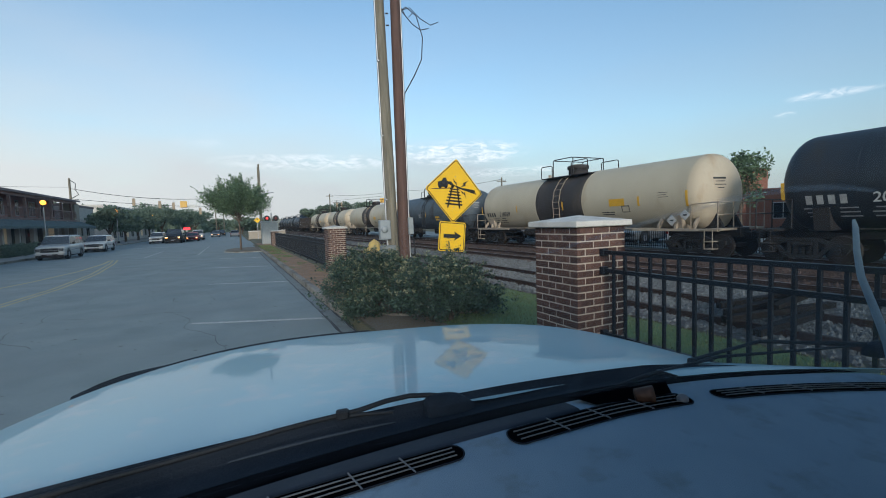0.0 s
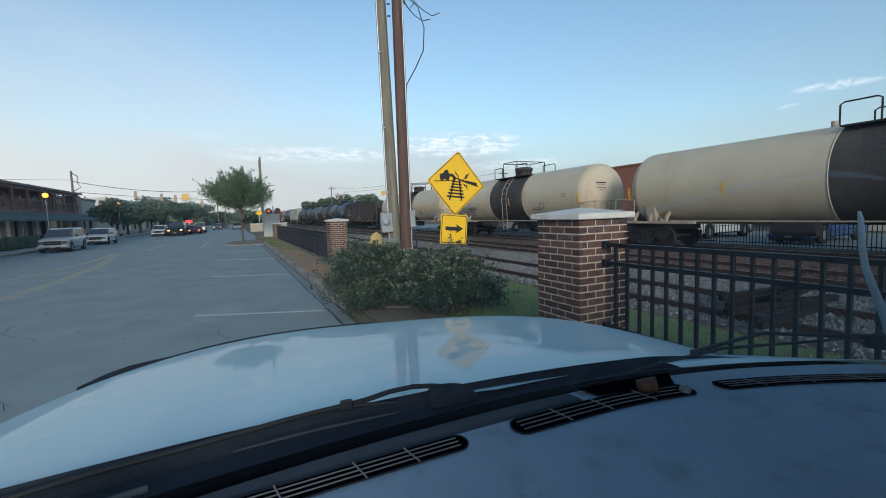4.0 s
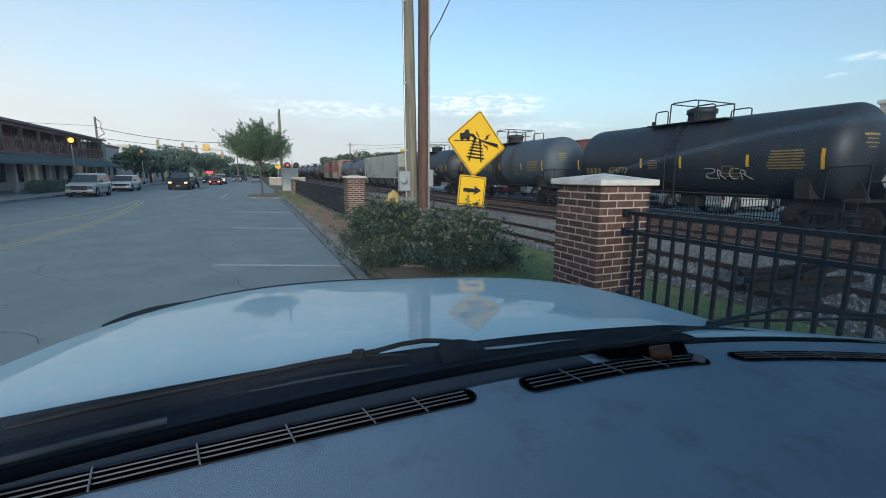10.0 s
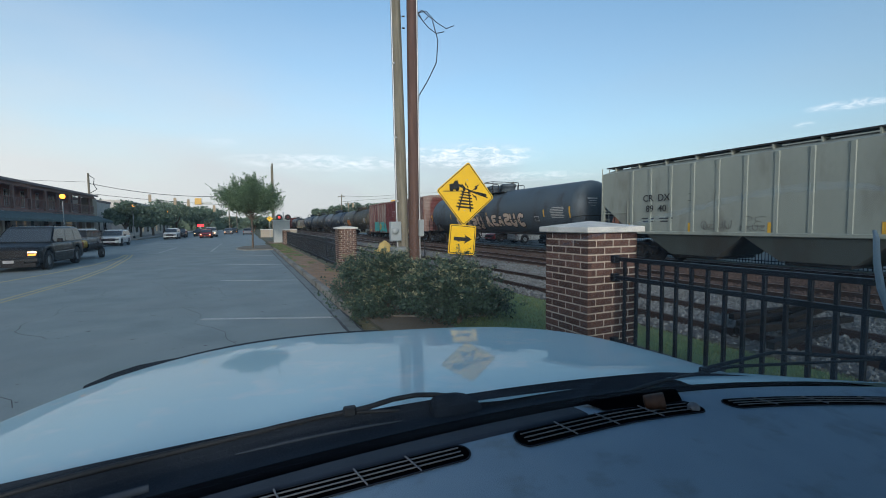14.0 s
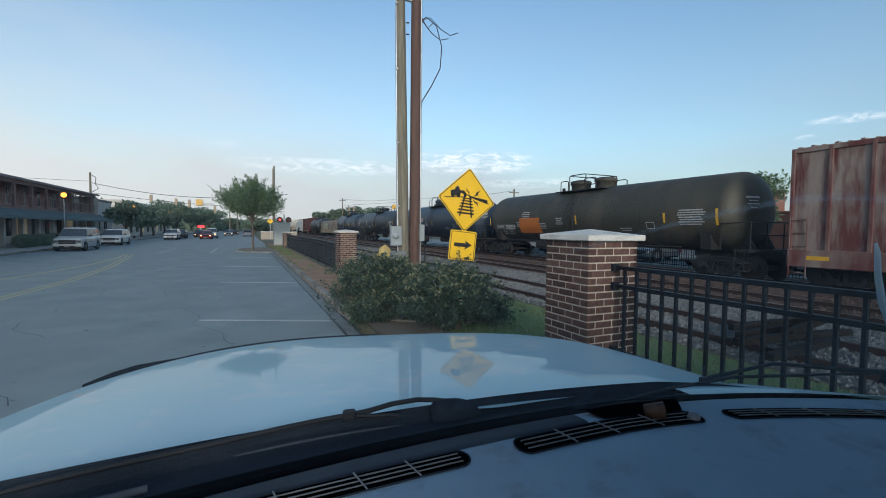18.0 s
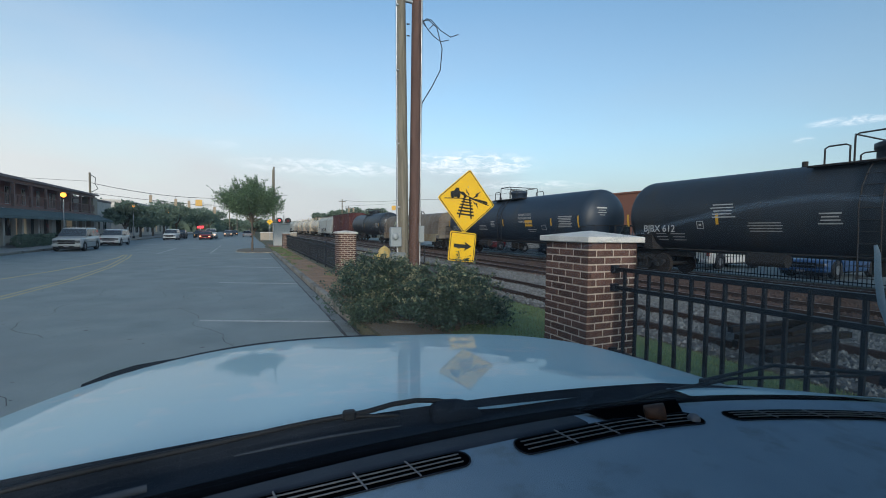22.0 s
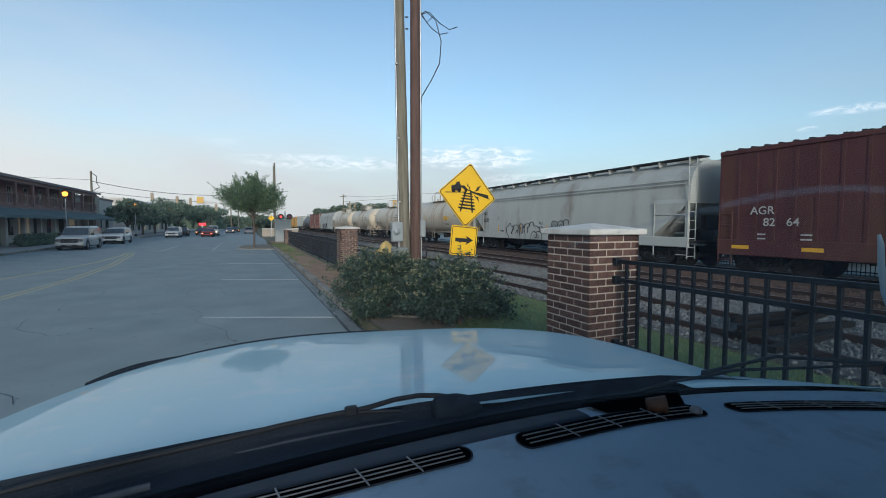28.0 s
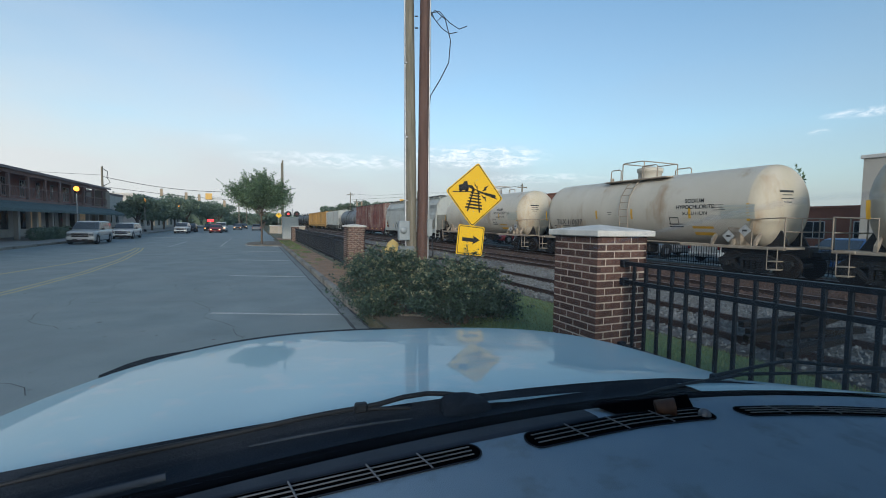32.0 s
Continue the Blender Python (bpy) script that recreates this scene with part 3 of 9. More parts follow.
def fence_panel(ya, yb, z0, z1, first=0.14, w=0.0125):
    """Picket panel along Y between two pillars."""
    x = FX + PW / 2
    root = thing("fence_panel", "black metal picket fence panel with three rails", "fence", "railway fence", m=pose(0, 0, 0))
    rail = Geo().box(x - 0.022, x + 0.022, ya, yb, -0.018, 0.018, 0.003).mesh("rail", BLACK_METAL)
    for z in (z1 - 0.02, z1 - 0.19, z0 + 0.12):
        part("rail", rail, None, root, m=pose(0, 0, z))
    pk = Geo().box(-w, w, -w, w, z0, z1 - 0.002, 0.002).mesh("picket", BLACK_METAL)
    post = Geo().box(-0.032, 0.032, -0.032, 0.032, z0 - 0.1, z1 + 0.03, 0.004).mesh("post", BLACK_METAL)
    br = Geo().box(-0.035, 0.035, -0.05, 0.0, -0.035, 0.035, 0.005).mesh("bracket", BLACK_METAL)
    n, y, k = 0, yb - first, 0
    while y > ya + 0.05:
        if n and n % 19 == 0:
            part("post", post, None, root, m=pose(x, y, 0))
        else:
            part("picket", pk, None, root, m=pose(x, y, 0))
        n += 1
        y -= 0.129
    for z in (z1 - 0.02, z1 - 0.19, z0 + 0.12):
        part("bracket", br, None, root, "rail bracket on the pillar", m=pose(x, yb, z))
    return root


def build_fence():
    for i, (y, top) in enumerate(((3.009, 1.657), (14.62, 1.6), (38.75, 1.3))):
        brick_pillar(y, 0.0, top, i == 0)
    fence_panel(-6.0, 3.009, 0.52, 1.432)
    fence_panel(14.62 + PW, 38.75, 0.16, 1.2, w=0.0085)


# ---- warning sign ----
def build_sign():
    m = pose(4.0, 8.12, 0, 0, 5.5, 0)
    root = thing("warning_sign", "yellow diamond sign of a truck stuck on a hump of track", "road sign", m=m)
    part("post", Geo().box(-0.03, 0.03, 0.0, 0.03, 0.0, 2.75, 0.004), GALV, root, "galvanised channel post")
    S = 1.36 / 2
    zc = 2.38

    def rounded(s, r, flat):
        out = []
        for k in range(4):
            a = math.pi / 2 * k + (0 if not flat else math.pi / 4)
            for j in range(5):
                b = a + math.pi / 4 * (j - 2) / 2
                d = s * (1 if not flat else 1.414) - r * 1.414
                out.append((d * math.cos(a) + r * math.cos(b), d * math.sin(a) + r * math.sin(b)))
        return out
    pl = part("plate", Geo().prism([(x, z + zc) for x, z in rounded(S, 0.05, False)], "y", -0.006, 0.0), SIGN_Y, root, "yellow diamond plate")
    # border band
    o, i = rounded(S - 0.022, 0.045, False), rounded(S - 0.045, 0.038, False)
    n = len(o)
    g = Geo().add([(x, -0.008, z + zc) for x, z in o] + [(x, -0.008, z + zc) for x, z in i], [(k, (k + 1) % n, (k + 1) % n + n, k + n) for k in range(n)])
    part("border", g, SIGN_K, root, "black border line")
    ink = Geo()

    def poly(pts):
        ink.prism([(x * S, z * S + zc) for x, z in pts], "y", -0.009, -0.0062)

    def bar(a, b, w):
        a, b = Vector(a), Vector(b)
        d = (b - a).normalized()
        s = Vector((-d.y, d.x)) * w / 2
        poly([a + s, b + s, b - s, a - s])
    # road falling away on both sides of the track
    bar((-0.77, 0.0), (-0.08, 0.085), 0.028)
    bar((0.06, 0.115), (0.78, -0.03), 0.03)
    # lorry cab with its windscreen and wheels
    poly([(-0.57, 0.07), (-0.59, 0.23), (-0.46, 0.27), (-0.42, 0.36), (-0.32, 0.38), (-0.28, 0.28), (-0.24, 0.27), (-0.25, 0.1)])
    poly([(-0.24, 0.27), (-0.14, 0.28), (-0.04, 0.19), (-0.04, 0.13), (-0.1, 0.12), (-0.15, 0.17), (-0.24, 0.2)])
    for x, z in ((-0.5, 0.075), (-0.31, 0.1), (-0.08, 0.13)):
        poly([(x + 0.05 * math.cos(q), z + 0.05 * math.sin(q)) for q in [math.pi * k / 5 for k in range(10)]])
    # low trailer grounded on the hump
    bar((-0.06, 0.17), (0.3, 0.09), 0.035)
    poly([(0.28, 0.12), (0.57, 0.1), (0.71, 0.085), (0.74, 0.03), (0.5, 0.04), (0.3, 0.075)])
    for x, z in ((0.6, 0.035), (0.68, 0.02)):
        poly([(x + 0.04 * math.cos(q), z + 0.04 * math.sin(q)) for q in [math.pi * k / 5 for k in range(10)]])
    # track in perspective
    bar((-0.09, 0.09), (-0.21, -0.53), 0.05)
    bar((0.09, 0.1), (0.21, -0.53), 0.05)
    for k in range(6):
        q = k / 5
        z = 0.05 - 0.46 * q ** 1.1
        w = 0.16 + 0.14 * q
        bar((-w, z), (w, z), 0.04 + 0.015 * q)
    # flashes
    poly([(-0.07, 0.38), (-0.04, 0.25), (-0.01, 0.27), (0.07, 0.14), (0.05, 0.28), (0.02, 0.26)])
    poly([(0.45, 0.36), (0.28, 0.27), (0.3, 0.23), (0.19, 0.12), (0.38, 0.2), (0.36, 0.25)])
    poly([(0.19, 0.05), (0.3, -0.08), (0.31, -0.04), (0.41, -0.18), (0.36, 0.0), (0.33, -0.03)])
    part("pictogram", ink, SIGN_K, root, "black truck and railway pictogram")
    for z in (zc + 0.3, zc - 0.35):
        part("bolt", Geo().cyl((0, -0.014, z), (0, -0.004, z), 0.012, n=8), GALV, root)
    # arrow plate
    z2, h = 1.42, 0.31
    part("arrow_plate", Geo().prism([(x, z + z2) for x, z in rounded(h, 0.04, True)], "y", -0.006, 0.0), SIGN_Y, root, "yellow square plate with an arrow")
    o, i = rounded(h - 0.02, 0.035, True), rounded(h - 0.035, 0.03, True)
    g = Geo().add([(x, -0.008, z + z2) for x, z in o] + [(x, -0.008, z + z2) for x, z in i], [(k, (k + 1) % n, (k + 1) % n + n, k + n) for k in range(n)])
    g.prism([(x, z + z2) for x, z in ((-0.2, 0.05), (0.07, 0.05), (0.04, 0.11), (0.22, 0.02), (0.04, -0.09), (0.07, -0.03), (-0.2, -0.03))], "y", -0.009, -0.0062)
    part("arrow", g, SIGN_K, root, "black arrow and border")
    return root


# ---- utility poles ----
def build_poles():
    root = thing("utility_pole", "weathered grey wooden utility pole with a conduit", "utility pole", m=pose(3.25, 9.3, 0.05, 0, -0.9, 0))
    part("shaft", Geo().tube([(0, 0, 0), (0, 0, 3), (-0.02, 0, 7), (-0.02, 0, 11)], [0.135, 0.125, 0.105, 0.09], 14), POLE_GREY, root)
    part("conduit", Geo().tube([(-0.14, -0.03, 0), (-0.135, -0.03, 4), (-0.12, -0.03, 9.5)], 0.022, 8), GALV, root, "grey conduit up the pole")
    for z in (2.2, 3.6, 5.2, 6.6, 8.0):
        part("strap", Geo().cyl((-0.12, -0.06, z), (-0.12, -0.06, z + 0.03), 0.035, n=8), GALV, root)
    for z in (6.0, 6.25, 6.9):
        part("step_bolt", Geo().cyl((0.1, -0.05, z), (0.16, -0.07, z), 0.016, n=6), CABLE, root)
    mb = part("meter_box", Geo().box(-0.34, -0.09, -0.2, -0.06, 1.33, 1.76, 0.015), BOX_GREY, root, "grey electric meter box")
    part("meter", Geo().lathe([(0, 0.075), (-0.05, 0.075), (-0.07, 0.055), (-0.075, 0.0)], (-0.25, -0.2, 1.56), "y", 16), BOX_GREY, mb, "round meter")
    part("cabinet", Geo().box(-0.34, 0.0, -0.24, -0.06, 0.1, 1.2, 0.02), BOX_DARK, root, "grey steel cabinet at the pole's foot")
    root = thing("utility_pole", "dark brown creosoted utility pole beside the grey one", "utility pole", m=pose(3.5, 9.3, 0.05))
    part("shaft", Geo().tube([(0, 0, 0), (0, 0, 3), (0, 0, 11)], [0.13, 0.118, 0.1], 14), POLE_BROWN, root)
    part("conduit", Geo().tube([(0.13, -0.03, 0.4), (0.12, -0.03, 4.0), (0.11, -0.03, 9.5)], 0.022, 8), GALV, root, "pale conduit up the pole")
    part("junction_box", Geo().box(0.07, 0.19, -0.16, 0.0, 1.42, 1.8, 0.012), BOX_GREY, root, "pale junction box")
    part("lead", Geo().tube([(0.2, -0.1, 1.36), (0.22, -0.12, 1.0), (0.14, -0.1, 0.75)], 0.016, 6), CABLE, root)
    loop = [(0.1, 0, 6.35), (0.25, 0, 6.5), (0.5, 0, 6.35), (0.64, 0, 5.9), (0.6, 0, 5.4), (0.4, 0, 5.0), (0.16, 0, 4.6), (0.12, 0, 4.2)]
    part("drip_loop", Geo().tube(loop, 0.012, 6), CABLE, root, "hanging black service cable")
    for e in ([(0.12, 0, 6.4), (0.35, 0, 6.5), (0.6, 0, 6.3), (0.85, 0, 6.2), (1.05, 0, 6.3)], [(0.12, 0, 6.42), (0.4, 0, 6.15), (0.6, 0, 6.05), (0.8, 0, 6.12)], [(0.15, 0, 6.45), (0.28, 0, 6.25), (0.42, 0, 6.4)]):
        part("cable_end", Geo().tube(e, 0.01, 6), CABLE, root)
    part("standoff", Geo().box(-0.3, -0.1, -0.03, 0.03, 6.75, 6.8, 0.005), GALV, root)


# ---- shrubs, grass, beds ----
def leaf_cloud(blobs, count, size, seed, shell=0.55):
    """Many small folded leaves spread through soft ellipsoids (centre, radii)."""
    rnd = random.Random(seed)
    g = Geo()
    vol = [b[1][0] * b[1][1] * b[1][2] for b in blobs]
    tot = sum(vol)
    for (c, r), v in zip(blobs, vol):
        for _ in range(int(count * v / tot)):
            d = Vector((rnd.gauss(0, 1), rnd.gauss(0, 1), rnd.gauss(0, 1))).normalized()
            q = rnd.uniform(shell, 1.0) ** 0.6 * rnd.choice((1, 1, 1, 1.08, 1.15))
            p = Vector((c[0] + d.x * r[0] * q, c[1] + d.y * r[1] * q, c[2] + d.z * r[2] * q))
            s = size * rnd.uniform(0.6, 1.4)
            a = Vector((rnd.uniform(-1, 1), rnd.uniform(-1, 1), rnd.uniform(-0.3, 1))).normalized()
            b = a.cross(Vector((rnd.uniform(-1, 1), rnd.uniform(-1, 1), rnd.uniform(-1, 1)))).normalized()
            nn = a.cross(b) * s * 0.12
            g.add([p - a * s, p + b * s * 0.42 + nn, p + a * s, p - b * s * 0.42 + nn], [(0, 1, 2), (0, 2, 3)])
    return g


def sprig_leaves(g, pts, count, size, rnd, spread=0.03, start=0.25):
    """Small folded leaves along a twig."""
    n = len(pts) - 1
    for _ in range(count):
        f = start + (1 - start) * rnd.random() ** 0.8
        k = min(n - 1, int(f * n))
        p = pts[k].lerp(pts[k + 1], f * n - k)
        p = p + Vector((rnd.gauss(0, spread), rnd.gauss(0, spread), rnd.gauss(0, spread)))
        s = size * rnd.uniform(0.55, 1.35)
        a = Vector((rnd.uniform(-1, 1), rnd.uniform(-1, 1), rnd.uniform(-0.4, 1))).normalized()
        b = a.cross(Vector((rnd.uniform(-1, 1), rnd.uniform(-1, 1), rnd.uniform(-1, 1)))).normalized()
        nn = a.cross(b) * s * 0.12
        g.add([p - a * s, p + b * s * 0.45 + nn, p + a * s, p - b * s * 0.45 + nn], [(0, 1, 2), (0, 2, 3)])


def shrub(x, y, rx, ry, h, seed, lab, twigs=150, z=0.1):
    """Bushy shrub: arching twigs from a few stems, leaves all along them."""
    root = thing("shrub", lab, "shrub", "kerb shrubs", m=pose(x, y, z))
    rnd = random.Random(seed)
    leaves, tips, wood = Geo(), Geo(), Geo()
    for k in range(twigs):
        a, e = rnd.uniform(0, 6.283), rnd.uniform(0.0, 1.0)
        reach = math.sqrt(rnd.random()) * rnd.choice((0.75, 0.95, 1.0, 1.08, 1.22))
        top = h * math.sqrt(max(0.05, 1 - 0.62 * reach * reach)) * rnd.uniform(0.5, 1.22)
        b = Vector((0.22 * rx * math.cos(a + e), 0.22 * ry * math.sin(a + e), 0.0))
        t = Vector((rx * reach * math.cos(a), ry * reach * math.sin(a), top))
        m1 = b.lerp(t, 0.35) + Vector((rnd.gauss(0, 0.05), rnd.gauss(0, 0.05), 0.18 * top))
        m2 = b.lerp(t, 0.72) + Vector((rnd.gauss(0, 0.05), rnd.gauss(0, 0.05), 0.12 * top))
        pts = [b, m1, m2, t]
        if k < 9:
            part("stem", Geo().tube(pts, [0.016, 0.011, 0.007, 0.003], 5), BARK, root)
        elif k % 3 == 0:
            wood.tube(pts + [t + (t - m2) * rnd.uniform(0.1, 0.35)], [0.007, 0.006, 0.005, 0.003, 0.0015], 4)
        sprig_leaves(leaves, pts, 66, 0.03, rnd, 0.06)
        for j in range(2):
            q = m2.lerp(t, rnd.random()) 
            out = q + Vector((rnd.gauss(0, 0.13), rnd.gauss(0, 0.13), rnd.uniform(0.0, 0.16)))
            sprig_leaves(leaves, [q, out], 22, 0.028, rnd, 0.03)
            if top > 0.55 * h:
                sprig_leaves(tips, [q.lerp(out, 0.6), out + Vector((0, 0, 0.05))], 10, 0.026, rnd, 0.02)
    part("foliage", leaves, LEAF, root, "small dark green leaves on arching twigs")
    part("young_growth", tips, LEAF_TIP, root, "olive young shoots, lightened as leaf highlights")
    part("twigs", wood, BARK, root, "thin bare twigs")


def build_planting():
    shrub(2.25, 7.9, 0.84, 0.62, 1.04, 11, "ragged dark green kerbside shrub", 185)
    shrub(3.02, 6.4, 0.88, 0.5, 0.88, 12, "spreading green shrub before the warning sign", 190)
    shrub(2.68, 7.25, 0.5, 0.35, 0.86, 16, "dark green shrub filling the middle of the bed", 80)
    shrub(1.9, 7.35, 0.27, 0.3, 0.42, 13, "low dark green shrub spilling over the kerb", 40)
    shrub(3.62, 7.5, 0.24, 0.24, 1.12, 14, "upright leggy shoots below the sign", 22)
    shrub(3.85, 6.55, 0.45, 0.4, 0.5, 15, "small loose shrub at the lawn's edge", 34, 0.08)
    g = Geo().grid([[(KERB_X + 0.16 + 0.18 * i, y, 0.118 + 0.012 * noise.noise(Vector((i * 0.7, y * 3.0, 2.0)))) for i in range(7)] for y in [4.6 + 0.17 * k for k in range(26)]], True)
    tagged(part("shrub_bed", g, LITTER), "brown leaf-littered soil below the shrubs", "mulch", kind="structure")
    rnd = random.Random(8)
    g = Geo()
    for _ in range(76000):
        x, y = rnd.uniform(2.9, 6.8), rnd.uniform(0.0, 12.5)
        if rnd.random() < 0.35:
            y = rnd.uniform(14, 40)
            x = rnd.uniform(1.85, 2.75)
            if noise.noise(Vector((x * 2.0, y * 0.6, 0))) + (y - 27) / 26 + rnd.uniform(-0.3, 0.3) < 0.1:
                continue
        z = 0.1 - 0.24 * min(1.0, max(0.0, (x - 5.0) / 1.6))
        if x > 6.3 and rnd.random() < (x - 6.3) * 1.6:
            continue
        h, w, a, b = rnd.uniform(0.02, 0.055) * (1.8 if y > 13.5 else 1), 0.005 if y < 13.5 else 0.014, rnd.uniform(0, 6.28), rnd.uniform(-0.03, 0.03)
        g.add([(x - w * math.cos(a), y - w * math.sin(a), z), (x + w * math.cos(a), y + w * math.sin(a), z), (x + b, y + b * 0.7, z + h)], [(0, 1, 2)])
    tagged(part("grass", g, GRASS), "short green grass by the fence", "grass", kind="stuff")
    g = Geo().grid([[(x, y, z) for x, z in ((KERB_X + 0.16, 0.13), (2.9, 0.13))] for y in (8.85, 14, 24, 46)], False)
    tagged(part("planting_strip", g, MULCH), "brown pine-straw strip behind the kerb", "mulch", kind="structure")
    g = Geo().grid([[(x, y, z + 0.006) for x, z in ((2.0, 0.1), (3.2, 0.1), (5.0, 0.1), (5.8, -0.02), (6.35, -0.1))] for y in (-8, 0, 6, 13.5)], False)
    tagged(part("lawn", g, TURF), "green turf under the fence", "lawn", kind="structure")


# ---- railway ----
TRACKS, ZR = (7.8, 12.3, 16.8), 0.05


def build_tracks():
    for cx, left, right, mat, lab in ((TRACKS[0], 1.3, 3.3, BALLAST, "grey stone ballast of the near track"), (TRACKS[1], 1.2, 2.3, BROWNBED, "rust-brown stained track bed"), (TRACKS[2], 2.25, 3.3, BROWNBED, "rust-brown stained track bed")):
        g = Geo().grid([[(x, y, z) for x, z in ((cx - left, -0.135), (cx - 1.1, -0.07), (cx - 0.6, -0.1), (cx + 0.6, -0.1), (cx + 1.1, -0.07), (cx + right - 0.4, -0.08), (cx + right, -0.13))] for y in (-60, 0, 40, 120, 420)], False)
        tagged(part("ballast_bed", g, mat), lab, "ballast", kind="structure")
    rnd = random.Random(21)
    grey, brown = Geo(), Geo()
    for _ in range(64000):
        far = rnd.random() < 0.35
        x = rnd.uniform(11.0, 19.5) if far else rnd.uniform(6.0, 11.2)
        y = rnd.uniform(1, 16) if rnd.random() < 0.6 else rnd.uniform(0, 40)
        r = rnd.uniform(0.022, 0.05)
        if not far and x < 7.0 and rnd.random() < (7.0 - x) * 1.6:
            continue
        z = -0.085 + rnd.uniform(-0.01, 0.015) - (0.03 if x < 6.4 else 0.0)
        a = rnd.uniform(0, 3)
        c, s = math.cos(a) * r, math.sin(a) * r
        h = r * rnd.uniform(0.5, 1.1)
        (brown if far else grey).add([(x + c, y + s, z), (x - s, y + c, z), (x - c, y - s, z), (x + s, y - c, z), (x + rnd.uniform(-.4, .4) * r, y + rnd.uniform(-.4, .4) * r, z + h)], [(0, 1, 4), (1, 2, 4), (2, 3, 4), (3, 0, 4)])
    tagged(part("ballast_stones", grey, STONE), "loose grey ballast stones", "ballast", kind="stuff")
    tagged(part("ballast_stones", brown, BROWNSTONE), "rust-stained brown ballast stones", "ballast", kind="stuff")
    for cx in TRACKS:
        root = thing("railway_track", "rusty steel rails on weathered wooden ties", "railway track", "railway tracks", "structure", pose(cx, 0, 0))
        for sx in (-0.7525, 0.7525):
            g = Geo().prism([(sx - 0.07, -0.122), (sx + 0.07, -0.122), (sx + 0.07, -0.108), (sx + 0.012, -0.085), (sx + 0.012, 0.005), (sx + 0.036, 0.012), (sx + 0.036, 0.044), (sx - 0.036, 0.044), (sx - 0.036, 0.012), (sx - 0.012, 0.005), (sx - 0.012, -0.085), (sx - 0.07, -0.108)], "y", -60, 420)
            part("rail", g, RAIL, root)
            part("rail_head", Geo().box(sx - 0.03, sx + 0.03, -60, 420, 0.0442, 0.0475), RAILHEAD if cx > 12 else RAIL, root)
        me = Geo().box(-1.3, 1.3, -0.115, 0.115, -0.26, -0.1, 0.008).mesh("tie", TIE)
        for k in range(70):
            part("tie", me, None, root, m=pose(rnd.uniform(-.04, .04), -2 + 0.5 * k, rnd.uniform(-0.008, 0.004), 0, 0, rnd.uniform(-1, 1)))
        rest = Geo()
        for k in range(180):
            rest.box(-1.3, 1.3, 33 + 0.5 * k - 0.115, 33 + 0.5 * k + 0.115, -0.26, -0.103)
        tagged(part("ties_far", rest, TIE, root), kind="stuff")


def build_timbers():
    for x, y, z, a, n, h in ((7.3, 3.45, 0.0, 5, 1.0, 0.04), (7.95, 3.9, 0.0, -7, 1.25, 0.045), (8.0, 4.35, -0.01, 3, 0.8, 0.05), (8.75, 4.65, 0.0, -3, 1.1, 0.045), (8.75, 4.1, 0.075, 11, 0.9, 0.035)):
        w = thing("old_timber", "black creosoted timber lying across the disused track", "timber", "loose old timbers", m=pose(x, y, z + 0.1, rz=a))
        part("beam", Geo().prism([(-n, -0.05), (-n * 0.98, 0.06), (-n * 0.3, 0.075), (n * 0.4, 0.06), (n, 0.045), (n * 1.03, -0.07), (n * 0.2, -0.06)], "z", -0.055, h), CREOSOTE, w)


CREOSOTE = surf("black_creosote", (0.012, 0.011, 0.01), (0.022, 0.018, 0.015), 0.9, scale=4, fine=30, bump=0.5, spec=0.15)


build_ground()
build_kerbs()
build_markings()
build_fence()
build_sign()
build_poles()
build_planting()
build_tracks()
build_timbers()

# ---- freight train: each wagon is one moving thing ----
SPEED = 12.405


def tank_paint(name, c, c2, dirt, amount=0.45, rough=0.45):
    return surf(name, c, c2, min(0.9, rough + 0.1), spec=0.32, scale=1.2, fine=14, bump=0.04, dirt=dirt, dirt_amount=amount, dirt_scale=0.9, stretch=(1, 1, 0.35))


BLK = tank_paint("black_tank_paint", (0.022, 0.029, 0.037), (0.033, 0.04, 0.049), (0.045, 0.042, 0.038), 0.3, 0.38)
NAVY = tank_paint("blue_black_tank_paint", (0.018, 0.032, 0.052), (0.028, 0.04, 0.06), (0.045, 0.048, 0.05), 0.25, 0.36)
OLIVE = tank_paint("dusty_olive_black_paint", (0.038, 0.038, 0.03), (0.055, 0.053, 0.042), (0.08, 0.07, 0.052), 0.5, 0.48)
DKGREY = tank_paint("dark_grey_tank_paint", (0.06, 0.08, 0.098), (0.08, 0.1, 0.118), (0.045, 0.04, 0.036), 0.35)
GREY = tank_paint("blue_grey_tank_paint", (0.12, 0.14, 0.16), (0.16, 0.18, 0.2), (0.07, 0.06, 0.05), 0.4)
CREAM_HEAD = tank_paint("rust_stained_cream_paint", (0.53, 0.455, 0.345), (0.46, 0.385, 0.275), (0.37, 0.27, 0.16), 0.3)
WHITE_HEAD = tank_paint("rust_stained_white_paint", (0.57, 0.51, 0.41), (0.5, 0.43, 0.31), (0.38, 0.25, 0.14), 0.45)
CREAM = tank_paint("cream_tank_paint", (0.53, 0.475, 0.355), (0.455, 0.4, 0.295), (0.4, 0.33, 0.22), 0.15)
WHITE = tank_paint("soiled_white_tank_paint", (0.58, 0.54, 0.46), (0.5, 0.46, 0.38), (0.36, 0.27, 0.18), 0.3)
BANDK = tank_paint("spilt_product_band", (0.06, 0.055, 0.055), (0.035, 0.032, 0.03), (0.1, 0.08, 0.06), 0.4, 0.6)
